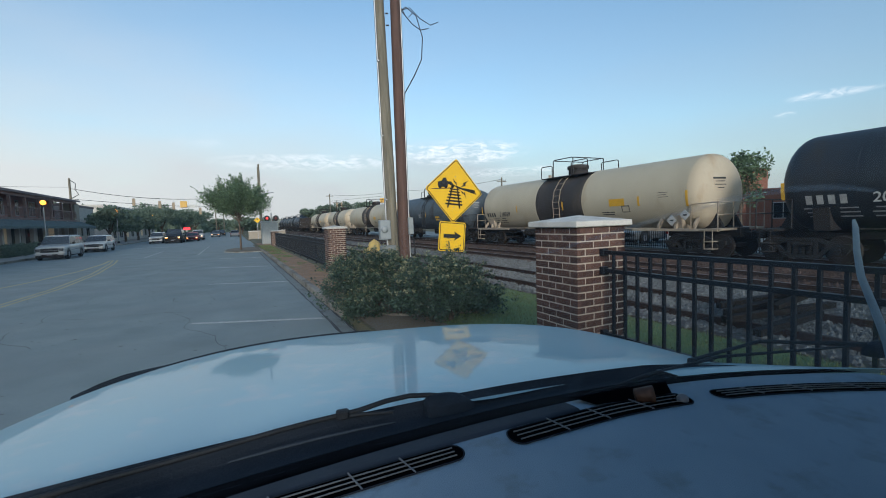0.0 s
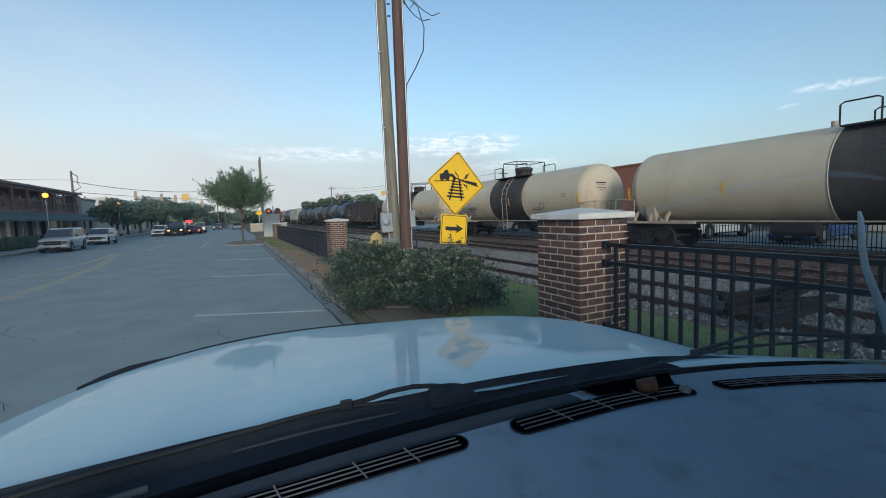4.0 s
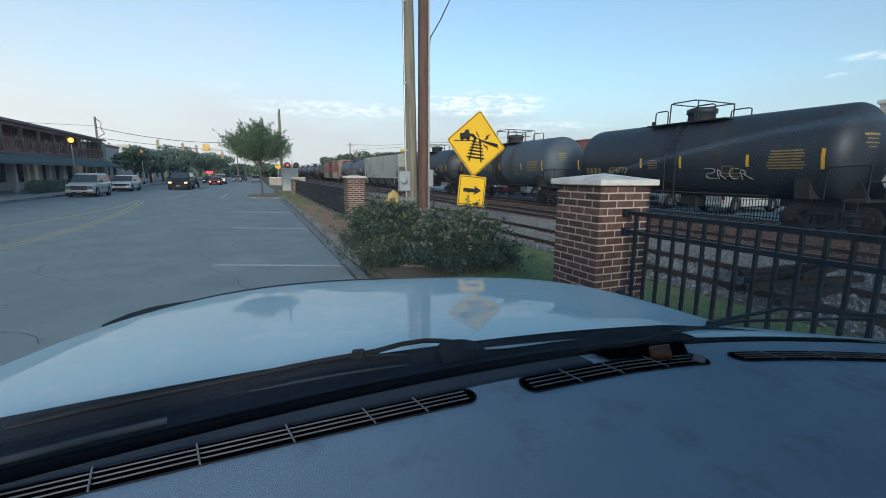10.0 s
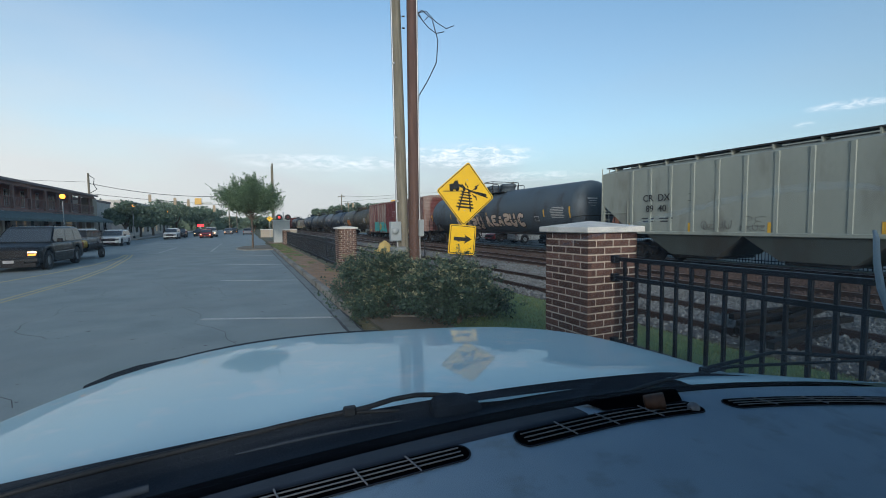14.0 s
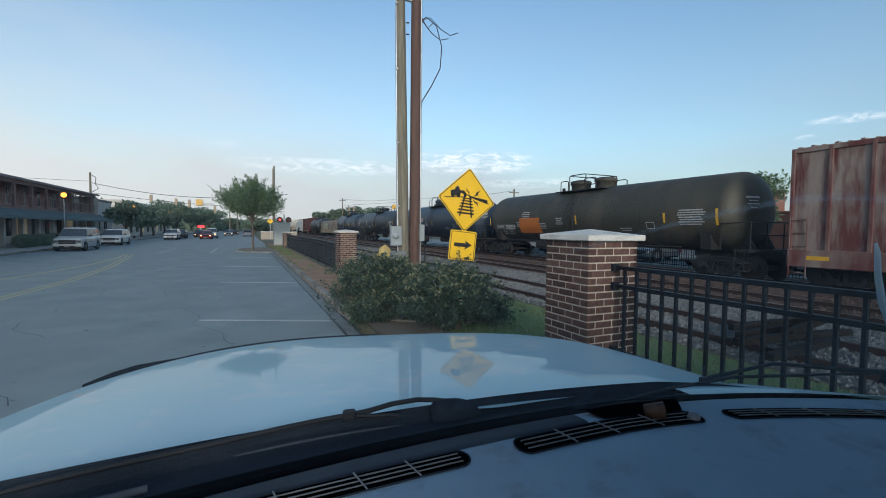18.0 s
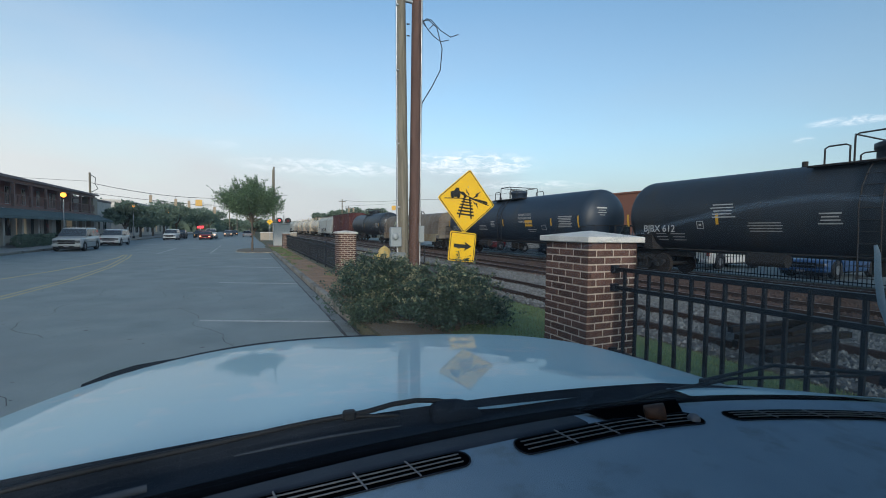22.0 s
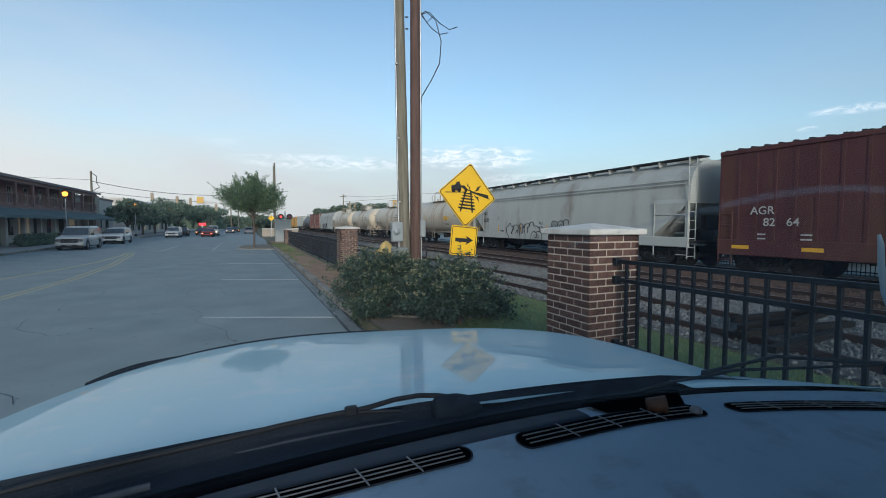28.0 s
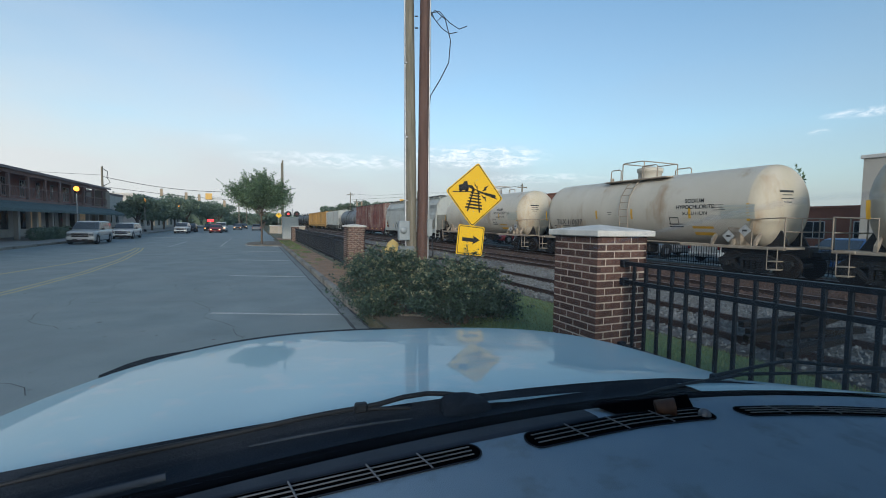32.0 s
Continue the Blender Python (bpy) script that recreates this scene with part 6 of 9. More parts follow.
def coil_wagon(L, lab, number=""):
    root = thing("coil_wagon", lab, "railway wagon", "freight train wagons")
    hl, W = L / 2 - 0.6, 1.5
    part("frame", Geo().box(-W, W, -hl, hl, 1.0, 1.3, 0.02), TAN, root)
    part("deck_sill", Geo().box(-W - 0.05, -W + 0.03, -hl + 0.8, hl - 0.3, 0.7, 1.33, 0.02), TAN_SILL, root)
    part("deck_sill", Geo().box(W - 0.03, W + 0.05, -hl + 0.8, hl - 0.3, 0.7, 1.33, 0.02), TAN_SILL, root)
    prof = [(-1.42, 1.34), (-1.4, 2.2), (-1.3, 2.75), (-1.05, 3.12), (-0.6, 3.3), (0, 3.36), (0.6, 3.3), (1.05, 3.12), (1.3, 2.75), (1.4, 2.2), (1.42, 1.34)]
    a, b = -hl + 0.45, hl - 0.3
    g = Geo().add([(x, y, z) for y in (a, b) for x, z in prof], [(i, i + 1, i + 12, i + 11) for i in range(10)], True)
    for y in (a, b):
        g.add([(x, y, z) for x, z in prof], [tuple(range(11))])
    part("hood", g, TAN, root, "dusty tan rounded cover")
    for y in (a + 0.06, b - 0.06):
        part("hood_rim", Geo().tube([(x * 1.003, y, z + 0.002) for x, z in prof], 0.015, 5), TAN, root)
    for x in (-1, 1):
        part("hood_flange", Geo().box(min(x * 1.4, x * 1.58), max(x * 1.4, x * 1.58), a, b, 1.33, 1.38, 0.006), TAN_SILL, root, "pale flange under the cover")
    part("lifting_bracket", Geo().tube([(-0.3, 0.4, 3.3), (-0.2, 0.4, 3.62), (0.2, 0.4, 3.62), (0.3, 0.4, 3.3)], 0.06, 6).tube([(-0.3, -0.4, 3.3), (-0.2, -0.4, 3.62), (0.2, -0.4, 3.62), (0.3, -0.4, 3.3)], 0.06, 6), UNDER, root)
    for s in (-1, 1):
        g = Geo()
        y = s * (hl - 0.1)
        for x in (-1.42, 0.0, 1.42):
            bar_rail(g, [(x, y, 1.3), (x, y, 2.5)], 0.03)
        for z in (1.7, 2.1, 2.5):
            bar_rail(g, [(-1.42, y, z), (1.42, y, z)], 0.025)
            bar_rail(g, [(-1.48, y, z), (-1.48, y - s * 0.9, z)], 0.025)
        bar_rail(g, [(-1.48, y - s * 0.9, 1.3), (-1.48, y - s * 0.9, 2.5)], 0.03)
        for k in range(3):
            bar_rail(g, [(-1.5, y, 0.4 + 0.3 * k), (-1.5, y - s * 0.4, 0.4 + 0.3 * k)], 0.02)
        part("end_railing", g, TAN, root, "tan end railing")
    if number:
        side_bars(root, -W - 0.056, [(NUM_Y, 1.0, 0.95, 0.32), (NUM_Y + 1.85, 1.0, 0.65, 0.32)], LETTER, "number_plate_panel")
        side_text(root, number, 0.29, -W - 0.062, NUM_Y, 1.0, LETTER_K)
        side_bars(root, -W - 0.062, [(NUM_Y + 1.67 + 0.18 * i, 1.0, 0.11, 0.2) for i in range(3)], LETTER_K)
    def sx(z):
        return -1.43 + max(0, z - 2.2) * 0.2
    graffiti(root, sx, DUC[0], DUC[1], 1.42, 2.68, SPRAY_G, SPRAY_B, 44, 5, (6, 1, 2, 4, 7), 1.12, 1.2)
    running_gear(root, L, 2.0)
    return root


TEAL_Y, KC_Y = (1.4, 6.6), -2.7


def ex_box_red(root, x, hl):
    graffiti(root, x - 0.09, TEAL_Y[0], TEAL_Y[1], 0.78, 1.95, TEAL, SPRAY_D, 5, 5, (0, 1, 2, 4, 3), 1.35, 1.22)
    graffiti(root, x - 0.11, 3.6, 4.5, 0.95, 1.75, SPRAY_GOLD, SPRAY_D, 8, 1, (9,), 1.3, 1.15)
    graffiti(root, x - 0.01, KC_Y - 5.4, KC_Y, 0.76, 2.05, SPRAY_TAN, SPRAY_D, 6, 5, (7, 4, 3, 0, 8), 1.15, 1.3)
    graffiti(root, x - 0.01, KC_Y - 6.4, KC_Y - 5.2, 0.72, 1.2, SPRAY_TAN, SPRAY_D, 9, 2, (5, 2), 1.3, 1.16)


def ex_grey_tank(root, sx, half, zc):
    graffiti(root, sx, 0.2, 4.5, zc - 1.2, zc - 0.2, SPRAY_P, SPRAY_K, 9, 5)
    graffiti(root, sx, -4.8, -0.2, zc - 1.05, zc - 0.1, SPRAY_P, SPRAY_K, 3, 6)


def ex_orange(root, sx, half, zc):
    rnd = random.Random(4)
    a, b = Geo(), Geo()
    for k in range(5):
        ribbon(a, [(4.62 - rnd.uniform(0, 0.15), zc - 0.82 + 0.17 * k), (2.62 + rnd.uniform(0, 0.15), zc - 0.8 + 0.17 * k)], 0.1, sx, 0.008 + 0.0006 * k)
    for k in range(9):
        y = 4.4 - 0.2 * k
        ribbon(b, [(y, zc - 0.72), (y - rnd.uniform(-0.05, 0.15), zc - 0.2)], 0.045, sx, 0.014 + 0.0005 * k)
    part("graffiti_patch", a, SPRAY_O, root, "rubbed orange sprayed patch")
    part("graffiti_strokes", b, SPRAY_OL, root, "olive strokes over the orange")


def ex_scrawl_w(root, sx, half, zc):
    scrawl(root, sx, -3.0, -1.4, zc - 0.85, zc - 0.4, SPRAY_W, 15)


def outline_letter(root, x, *strokes):
    """One hollow sprayed letter: rounded outlines (y, z) over the side and its sill."""
    g = Geo()
    for k in strokes:
        pts = [Vector(p) for p in k]
        for _ in range(2):
            fine = [pts[0]]
            for p, q in zip(pts[:-1], pts[1:]):
                fine += [p.lerp(q, 0.25), p.lerp(q, 0.75)]
            pts = fine + [pts[-1]]
        g.tube([(x - (0.03 if p.y < 1.23 else 0.004), p.x, p.y) for p in pts], 0.017, 5)
    part("graffiti_letter", g, SPRAY_K, root, "black hollow graffiti letter")


def ex_scrawl_hop(root, x, hl):
    outline_letter(root, x, ((3.77, 0.86), (3.82, 1.07), (4.09, 1.25), (4.03, 1.56), (3.79, 1.62), (3.77, 1.79), (3.57, 1.78), (3.53, 1.6), (3.27, 1.59), (3.23, 1.4), (3.42, 1.34), (3.47, 1.12)))
    outline_letter(root, x, ((3.41, 1.12), (3.35, 1.51), (3.07, 1.71), (2.78, 1.69), (2.64, 1.46), (2.55, 1.14), (2.6, 0.86)), ((2.94, 1.14), (2.94, 1.37), (2.81, 1.41), (2.73, 1.17)))
    outline_letter(root, x, ((2.55, 1.14), (2.64, 1.59), (2.5, 1.78), (2.28, 1.75), (2.2, 1.47), (2.12, 1.66), (2.03, 1.71)), ((2.49, 1.56), (2.41, 1.18), (2.23, 1.18), (2.29, 1.54)))
    outline_letter(root, x, ((1.97, 0.86), (1.94, 1.16), (2.12, 1.32), (2.05, 1.67), (1.81, 1.83), (1.57, 1.76), (1.59, 1.58), (1.84, 1.5)))
    outline_letter(root, x, ((1.73, 1.2), (1.76, 1.52), (1.52, 1.62), (1.53, 1.85), (1.18, 1.88), (1.15, 1.6), (0.83, 1.65), (0.54, 1.46), (0.55, 1.3)))
    outline_letter(root, x, ((1.38, 0.86), (1.36, 1.18), (1.13, 1.38), (0.95, 1.2), (0.77, 1.36), (0.44, 1.26), (0.32, 1.11), (0.35, 0.86)), ((1.18, 0.86), (0.91, 0.9), (0.81, 1.2)), ((1.15, 1.05), (0.57, 1.06)), ((1.11, 0.97), (0.6, 0.99)))
    outline_letter(root, x, ((-0.46, 0.86), (-0.44, 1.9), (-0.81, 1.91), (-0.98, 1.79), (-0.94, 1.51), (-1.14, 1.23), (-1.08, 1.01), (-0.97, 0.86)), ((-0.57, 1.57), (-0.62, 1.75), (-0.76, 1.75), (-0.84, 1.57)), ((-0.58, 1.38), (-0.81, 1.4), (-0.94, 1.5)), ((-0.57, 1.07), (-0.65, 0.9), (-0.8, 0.91), (-0.86, 1.08)))
    outline_letter(root, x, ((-0.96, 1.51), (-1.01, 1.82), (-1.21, 1.94), (-1.4, 1.89), (-1.49, 1.68), (-1.43, 1.44), (-1.29, 1.36)), ((-1.26, 1.59), (-1.13, 1.6), (-1.17, 1.73), (-1.28, 1.73), (-1.31, 1.6), (-1.17, 1.48)), ((-1.14, 1.22), (-1.37, 1.43), (-1.58, 1.3), (-1.72, 1.2)))
    outline_letter(root, x, ((-1.72, 1.2), (-1.62, 1.49), (-1.49, 1.68), (-1.47, 1.97), (-1.85, 1.98), (-1.9, 1.6), (-2.2, 1.5), (-2.25, 0.9)))
    scrawl(root, x, 0.1, 0.62, 1.45, 1.62, SPRAY_K, 23, 0.008)
    scrawl(root, x, 0.1, 0.6, 1.7, 1.9, SPRAY_K, 16, 0.008)


def ex_tag_white(root, x):
    """Looping white tag."""
    g = Geo()
    for k in (((0.61, 1.41), (0.45, 1.36), (0.28, 1.2), (0.42, 1.3), (0.34, 1.68), (0.18, 1.3), (0.2, 1.62)), ((0.1, 1.15), (0.16, 1.62), (0.02, 1.7), (-0.06, 1.5), (-0.04, 1.12)), ((0.2, 1.42), (-0.02, 1.45)), ((-0.1, 1.7), (-0.3, 1.62), (-0.33, 1.3), (-0.38, 1.17))):
        pts = [Vector(p) for p in k]
        for _ in range(2):
            fine = [pts[0]]
            for p, q in zip(pts[:-1], pts[1:]):
                fine += [p.lerp(q, 0.25), p.lerp(q, 0.75)]
            pts = fine + [pts[-1]]
        g.tube([(x, p.x, p.y) for p in pts], 0.016, 5)
    part("graffiti_tag", g, SPRAY_W, root, "looping white graffiti tag")


REDBAR = surf("red_stencil_paint", (0.4, 0.05, 0.04), (0.3, 0.05, 0.04), 0.6, bump=0.0)


def ex_plate(root, sx, half, zc):
    side_bars(root, sx, [(2.6, zc + 0.1, 1.6, 0.34)], LETTER, "white_name_panel")
    side_bars(root, lambda z: sx(z) - 0.004, [(2.6 + 0.62 - 0.155 * i, zc + 0.1, 0.1, 0.17) for i in range(9)], REDBAR, "red_lettering_bars")


def cargo_words(root, sx, zc, y, lines, size, mat):
    for j, text in enumerate(lines):
        z = zc + 0.26 - 1.1 * size * j
        me = lettering(text, size)
        me.materials.clear()
        me.materials.append(mat)
        part("cargo_word", me, None, root, "stencilled cargo words", m=Matrix.Translation((sx(z - 0.08) - 0.004, y, z)) @ SIDE)


def ex_cargo_white(root, sx, half, zc):
    side_bars(root, sx, [(-3.65, zc - 0.87, 0.84, 0.34)], REFLECT, "yellow_panel")
    cargo_words(root, sx, zc, -3.4, ("SODIUM", "HYPOCHLORITE", "SOLUTION"), 0.21, LETTER_K)
    side_bars(root, sx, [(-5.0, zc + 0.02 - 0.1 * j, 1.15, 0.08) for j in range(5)], LETTER_PALE, "faded_data_panel")


def ex_inedible(root, sx, half, zc):
    side_bars(root, sx, [(-3.2, zc - 0.25, 0.72, 0.36)], REFLECT, "yellow_panel")
    cargo_words(root, sx, zc, -2.8, ("INEDIBLE -NOT", "INTENDED FOR", "HUMAN FOOD"), 0.19, LETTER)


def ex_yellow_low(root, sx, half, zc):
    side_bars(root, sx, [(-2.7, zc - 0.55, 0.85, 0.34)], REFLECT, "yellow_panel")


def ex_504(root, sx, half, zc):
    ex_yellow(root, sx, half, zc)
    graffiti(root, sx, 1.45, 4.06, zc - 1.4, zc - 0.5, SPRAY_B, SPRAY_B, 2, 3, (0, 9, 3), 0.75, 1.05)


def ex_yellow(root, sx, half, zc):
    side_bars(root, sx, [(-3.9 if half > 7 else -2.6, zc - 0.2, 0.85, 0.32)], REFLECT, "yellow_panel")


BLACK_LAB = "glossy black tank wagon with a railed manway"
WHITE_LAB = "soiled white tank wagon with rust-streaked ends"
CREAM_LAB = "cream tank wagon with a dark stained middle band"

# wagons from the head of what is seen: span along the train and how each is built
TRAIN = [
    (-9.6, 8.9, lambda L: tank_wagon(L, BLK, None, BLACK_LAB, number="208702")),
    (8.9, 26.8, lambda L: tank_wagon(L, CREAM, BANDK, CREAM_LAB, number="218769", letter=LETTER_K, trim=RAILINGW, head=CREAM_HEAD, extras=ex_yellow)),
    (26.8, 44.2, lambda L: tank_wagon(L, DKGREY, None, "dark grey tank wagon with two top fittings", domes=2, number="210238", extras=ex_yellow_low)),
    (44.2, 64.4, lambda L: tank_wagon(L, CREAM, BANDK, CREAM_LAB, number="", letter=LETTER_K, trim=RAILINGW, head=CREAM_HEAD, extras=ex_yellow)),
    (64.4, 80.6, lambda L: tank_wagon(L, CREAM, BANDK, CREAM_LAB, number="548058", mark="UTLX", letter=LETTER_K, trim=RAILINGW, head=CREAM_HEAD)),
    (80.6, 99.3, lambda L: tank_wagon(L, CREAM, BANDK, CREAM_LAB, number="648093", mark="UTLX", letter=LETTER_K, trim=RAILINGW, head=CREAM_HEAD, extras=ex_504)),
    (99.3, 115.5, lambda L: open_hopper(L, HOPDARK, "dark brown ribbed open hopper wagon with a load", "104 052")),
    (115.5, 129.8, lambda L: tank_wagon(L, NAVY, None, BLACK_LAB, number="2196")),
    (129.8, 143.5, lambda L: tank_wagon(L, BLK, None, BLACK_LAB, number="674772", letter=LETTER_Y, extras=ex_scrawl_w)),
    (143.5, 157.4, lambda L: tank_wagon(L, DKGREY, BANDK, "dark grey tank wagon with a black stain down the middle", number="", letter=LETTER_Y, band_w=1.4)),
    (157.4, 172.0, lambda L: tank_wagon(L, BLK, None, BLACK_LAB, number="601852", mark="UTLX", letter=LETTER_Y, extras=ex_scrawl_w)),
    (172.0, 189.7, lambda L: covered_hopper(L, HOPGREY, "light grey ribbed covered hopper wagon", True, "89  40")),
    (189.7, 211.1, lambda L: tank_wagon(L, DKGREY, None, "long blue-grey tank wagon with buff graffiti", domes=2, extras=ex_grey_tank)),
    (211.1, 231.6, lambda L: boxcar(L, BOXRED, "faded red boxcar with chalky panels and graffiti", BOXPALE, "", 4.1, ex_box_red)),
    (231.6, 250.5, lambda L: tank_wagon(L, OLIVE, None, "dusty black tank wagon with two top fittings and orange graffiti", number="208056", mark="SHPX", domes=2, extras=ex_orange)),
    (250.5, 269.2, lambda L: tank_wagon(L, NAVY, None, "blue-black tank wagon with a white name panel", number="11041", mark="JRTX", domes=2, extras=ex_plate)),
    (269.2, 288.3, lambda L: tank_wagon(L, BLK, None, BLACK_LAB, number="612", mark="BJBX", extras=None)),
    (288.3, 306.7, lambda L: tank_wagon(L, NAVY, None, "blue-black tank wagon with a yellow panel", number="718955", mark="CTCX", extras=ex_inedible)),
    (306.7, 324.5, lambda L: coil_wagon(L, "tan coil wagon with a rounded hood and graffiti", "54152")),
    (324.5, 342.8, lambda L: tank_wagon(L, BLK, None, BLACK_LAB, domes=2)),
    (342.8, 357.9, lambda L: boxcar(L, BOXMAROON, "maroon boxcar with rusty lower panels", None, "82   64", 4.6, post=0.014, ridges=9, mark="AGR")),
    (357.9, 376.2, lambda L: covered_hopper(L, HOPWHITE, "pale grey smooth-sided covered hopper with scrawled graffiti", False, "22289", True, ex_scrawl_hop)),
    (376.2, 390.6, lambda L: tank_wagon(L, WHITE, None, WHITE_LAB, number="110760", mark="TILX", letter=LETTER_K, trim=RAILINGW, head=WHITE_HEAD, extras=ex_yellow)),
    (390.6, 404.6, lambda L: tank_wagon(L, WHITE, None, WHITE_LAB, number="110539", mark="TILX", letter=LETTER_K, trim=RAILINGW, head=WHITE_HEAD, extras=ex_cargo_white)),
    (404.6, 418.8, lambda L: tank_wagon(L, WHITE, None, WHITE_LAB, number="110627", mark="TILX", letter=LETTER_K, trim=RAILINGW, head=WHITE_HEAD, extras=ex_cargo_white)),
    (418.8, 433.2, lambda L: tank_wagon(L, WHITE, None, WHITE_LAB, number="", letter=LETTER_K, trim=RAILINGW, head=WHITE_HEAD, extras=ex_cargo_white)),
    (433.2, 451.0, lambda L: covered_hopper(L, HOPWHITE, "pale grey smooth-sided covered hopper with scrawled graffiti", False, "", True, ex_scrawl_hop)),
    (451.0, 468.4, lambda L: boxcar(L, BOXRED, "red boxcar with rusty sides", None, "", 3.2)),
    (468.4, 484.0, lambda L: tank_wagon(L, GREY, None, "blue-grey tank wagon with a railed manway", domes=1)),
    (484.0, 501.0, lambda L: covered_hopper(L, HOPWHITE, "pale grey covered hopper wagon", True, "")),
    (501.0, 519.0, lambda L: boxcar(L, OCHRE, "ochre boxcar with brown stains", None, "", 3.2)),
    (519.0, 537.0, lambda L: boxcar(L, OCHRE, "ochre boxcar with brown stains", None, "", 3.2)),
    (537.0, 554.0, lambda L: tank_wagon(L, BLK, None, BLACK_LAB)),
    (554.0, 571.0, lambda L: tank_wagon(L, BLK, None, BLACK_LAB)),
    (571.0, 588.0, lambda L: tank_wagon(L, DKGREY, None, "dark grey tank wagon with a railed manway")),
]


def build_train():
    out = []
    for a, b, make in TRAIN:
        w = make(b - a)
        u = (a + b) / 2
        w.matrix_basis = pose(TRACKS[2], u, ZR)
        out.append((w, u))
    return out


WAGONS = build_train()

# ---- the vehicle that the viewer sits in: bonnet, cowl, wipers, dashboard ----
# white paint with the sky's blue-green reflection put into its base colour
CAR_SKY_TINTED = surf("sky_tinted_car_paint", (0.43, 0.585, 0.615), (0.395, 0.54, 0.57), 0.6, scale=1.5, fine=220, bump=0.0, coat=0.44, spec=0.1, dirt=(0.58, 0.61, 0.6), dirt_amount=0.25, dirt_scale=6)
DASH = surf("dark_blue_grey_vinyl", (0.216, 0.295, 0.37), (0.162, 0.225, 0.29), 0.55, scale=5, fine=520, bump=0.3, spec=0.36, amount=0.9, dirt=(0.13, 0.165, 0.185), dirt_amount=0.25, dirt_scale=9)
# flat black that stands in for shade in gaps, slots and recesses
SHADE_BLACK = surf("recess_shade_black", (0.003, 0.003, 0.004), None, 0.8, bump=0.0, spec=0.0)
COWL = surf("faded_black_plastic", (0.01, 0.0145, 0.022), (0.018, 0.024, 0.034), 0.8, scale=14, fine=160, bump=0.3, spec=0.12)
RUBBER = surf("wiper_rubber", (0.012, 0.014, 0.017), (0.02, 0.022, 0.025), 0.65, scale=20, fine=200, bump=0.1, spec=0.25)
SLATM = surf("vent_slat_plastic", (0.12, 0.13, 0.145), None, 0.5, bump=0.0)
TRIMBAR = surf("dull_blue_grey_trim", (0.035, 0.045, 0.06), (0.05, 0.06, 0.075), 0.9, scale=20, fine=120, bump=0.05, spec=0.05)
# dash colour darkened to paint the shade near the windscreen
TRIM_SHADE = surf("dash_shade_dark", (0.03, 0.039, 0.056), (0.022, 0.028, 0.04), 0.65, scale=6, fine=300, bump=0.15, spec=0.15)
BROWNCUP = surf("brown_bottle_cap", (0.085, 0.038, 0.02), (0.05, 0.024, 0.014), 0.6, scale=30, fine=150, bump=0.2)
SENSOR = surf("grey_sensor_plastic", (0.14, 0.15, 0.17), None, 0.35, bump=0.0)
TYRE = surf("tyre_rubber", (0.015, 0.015, 0.016), (0.025, 0.025, 0.025), 0.85, scale=10, fine=60, bump=0.1)
RIM = surf("alloy_rim", (0.4, 0.41, 0.42), (0.3, 0.3, 0.31), 0.35, 0.8, bump=0.0)


def smear_film(name, amount):
    """Thin dried film: mostly clear, with a little light scattered through it."""
    m = bpy.data.materials.new(name)
    m.use_nodes = True
    n, l = m.node_tree.nodes, m.node_tree.links
    n.clear()
    out, tr, df, mx = n.new("ShaderNodeOutputMaterial"), n.new("ShaderNodeBsdfTransparent"), n.new("ShaderNodeBsdfTranslucent"), n.new("ShaderNodeMixShader")
    df.inputs[0].default_value = (0.75, 0.82, 0.86, 1)
    nz, mu = n.new("ShaderNodeTexNoise"), n.new("ShaderNodeMath")
    nz.inputs["Scale"].default_value = 60
    mu.operation = "MULTIPLY"
    mu.inputs[1].default_value = amount * 2
    l.new(nz.outputs["Fac"], mu.inputs[0])
    l.new(mu.outputs[0], mx.inputs[0])
    l.new(tr.outputs[0], mx.inputs[1])
    l.new(df.outputs[0], mx.inputs[2])
    l.new(mx.outputs[0], out.inputs[0])
    return m


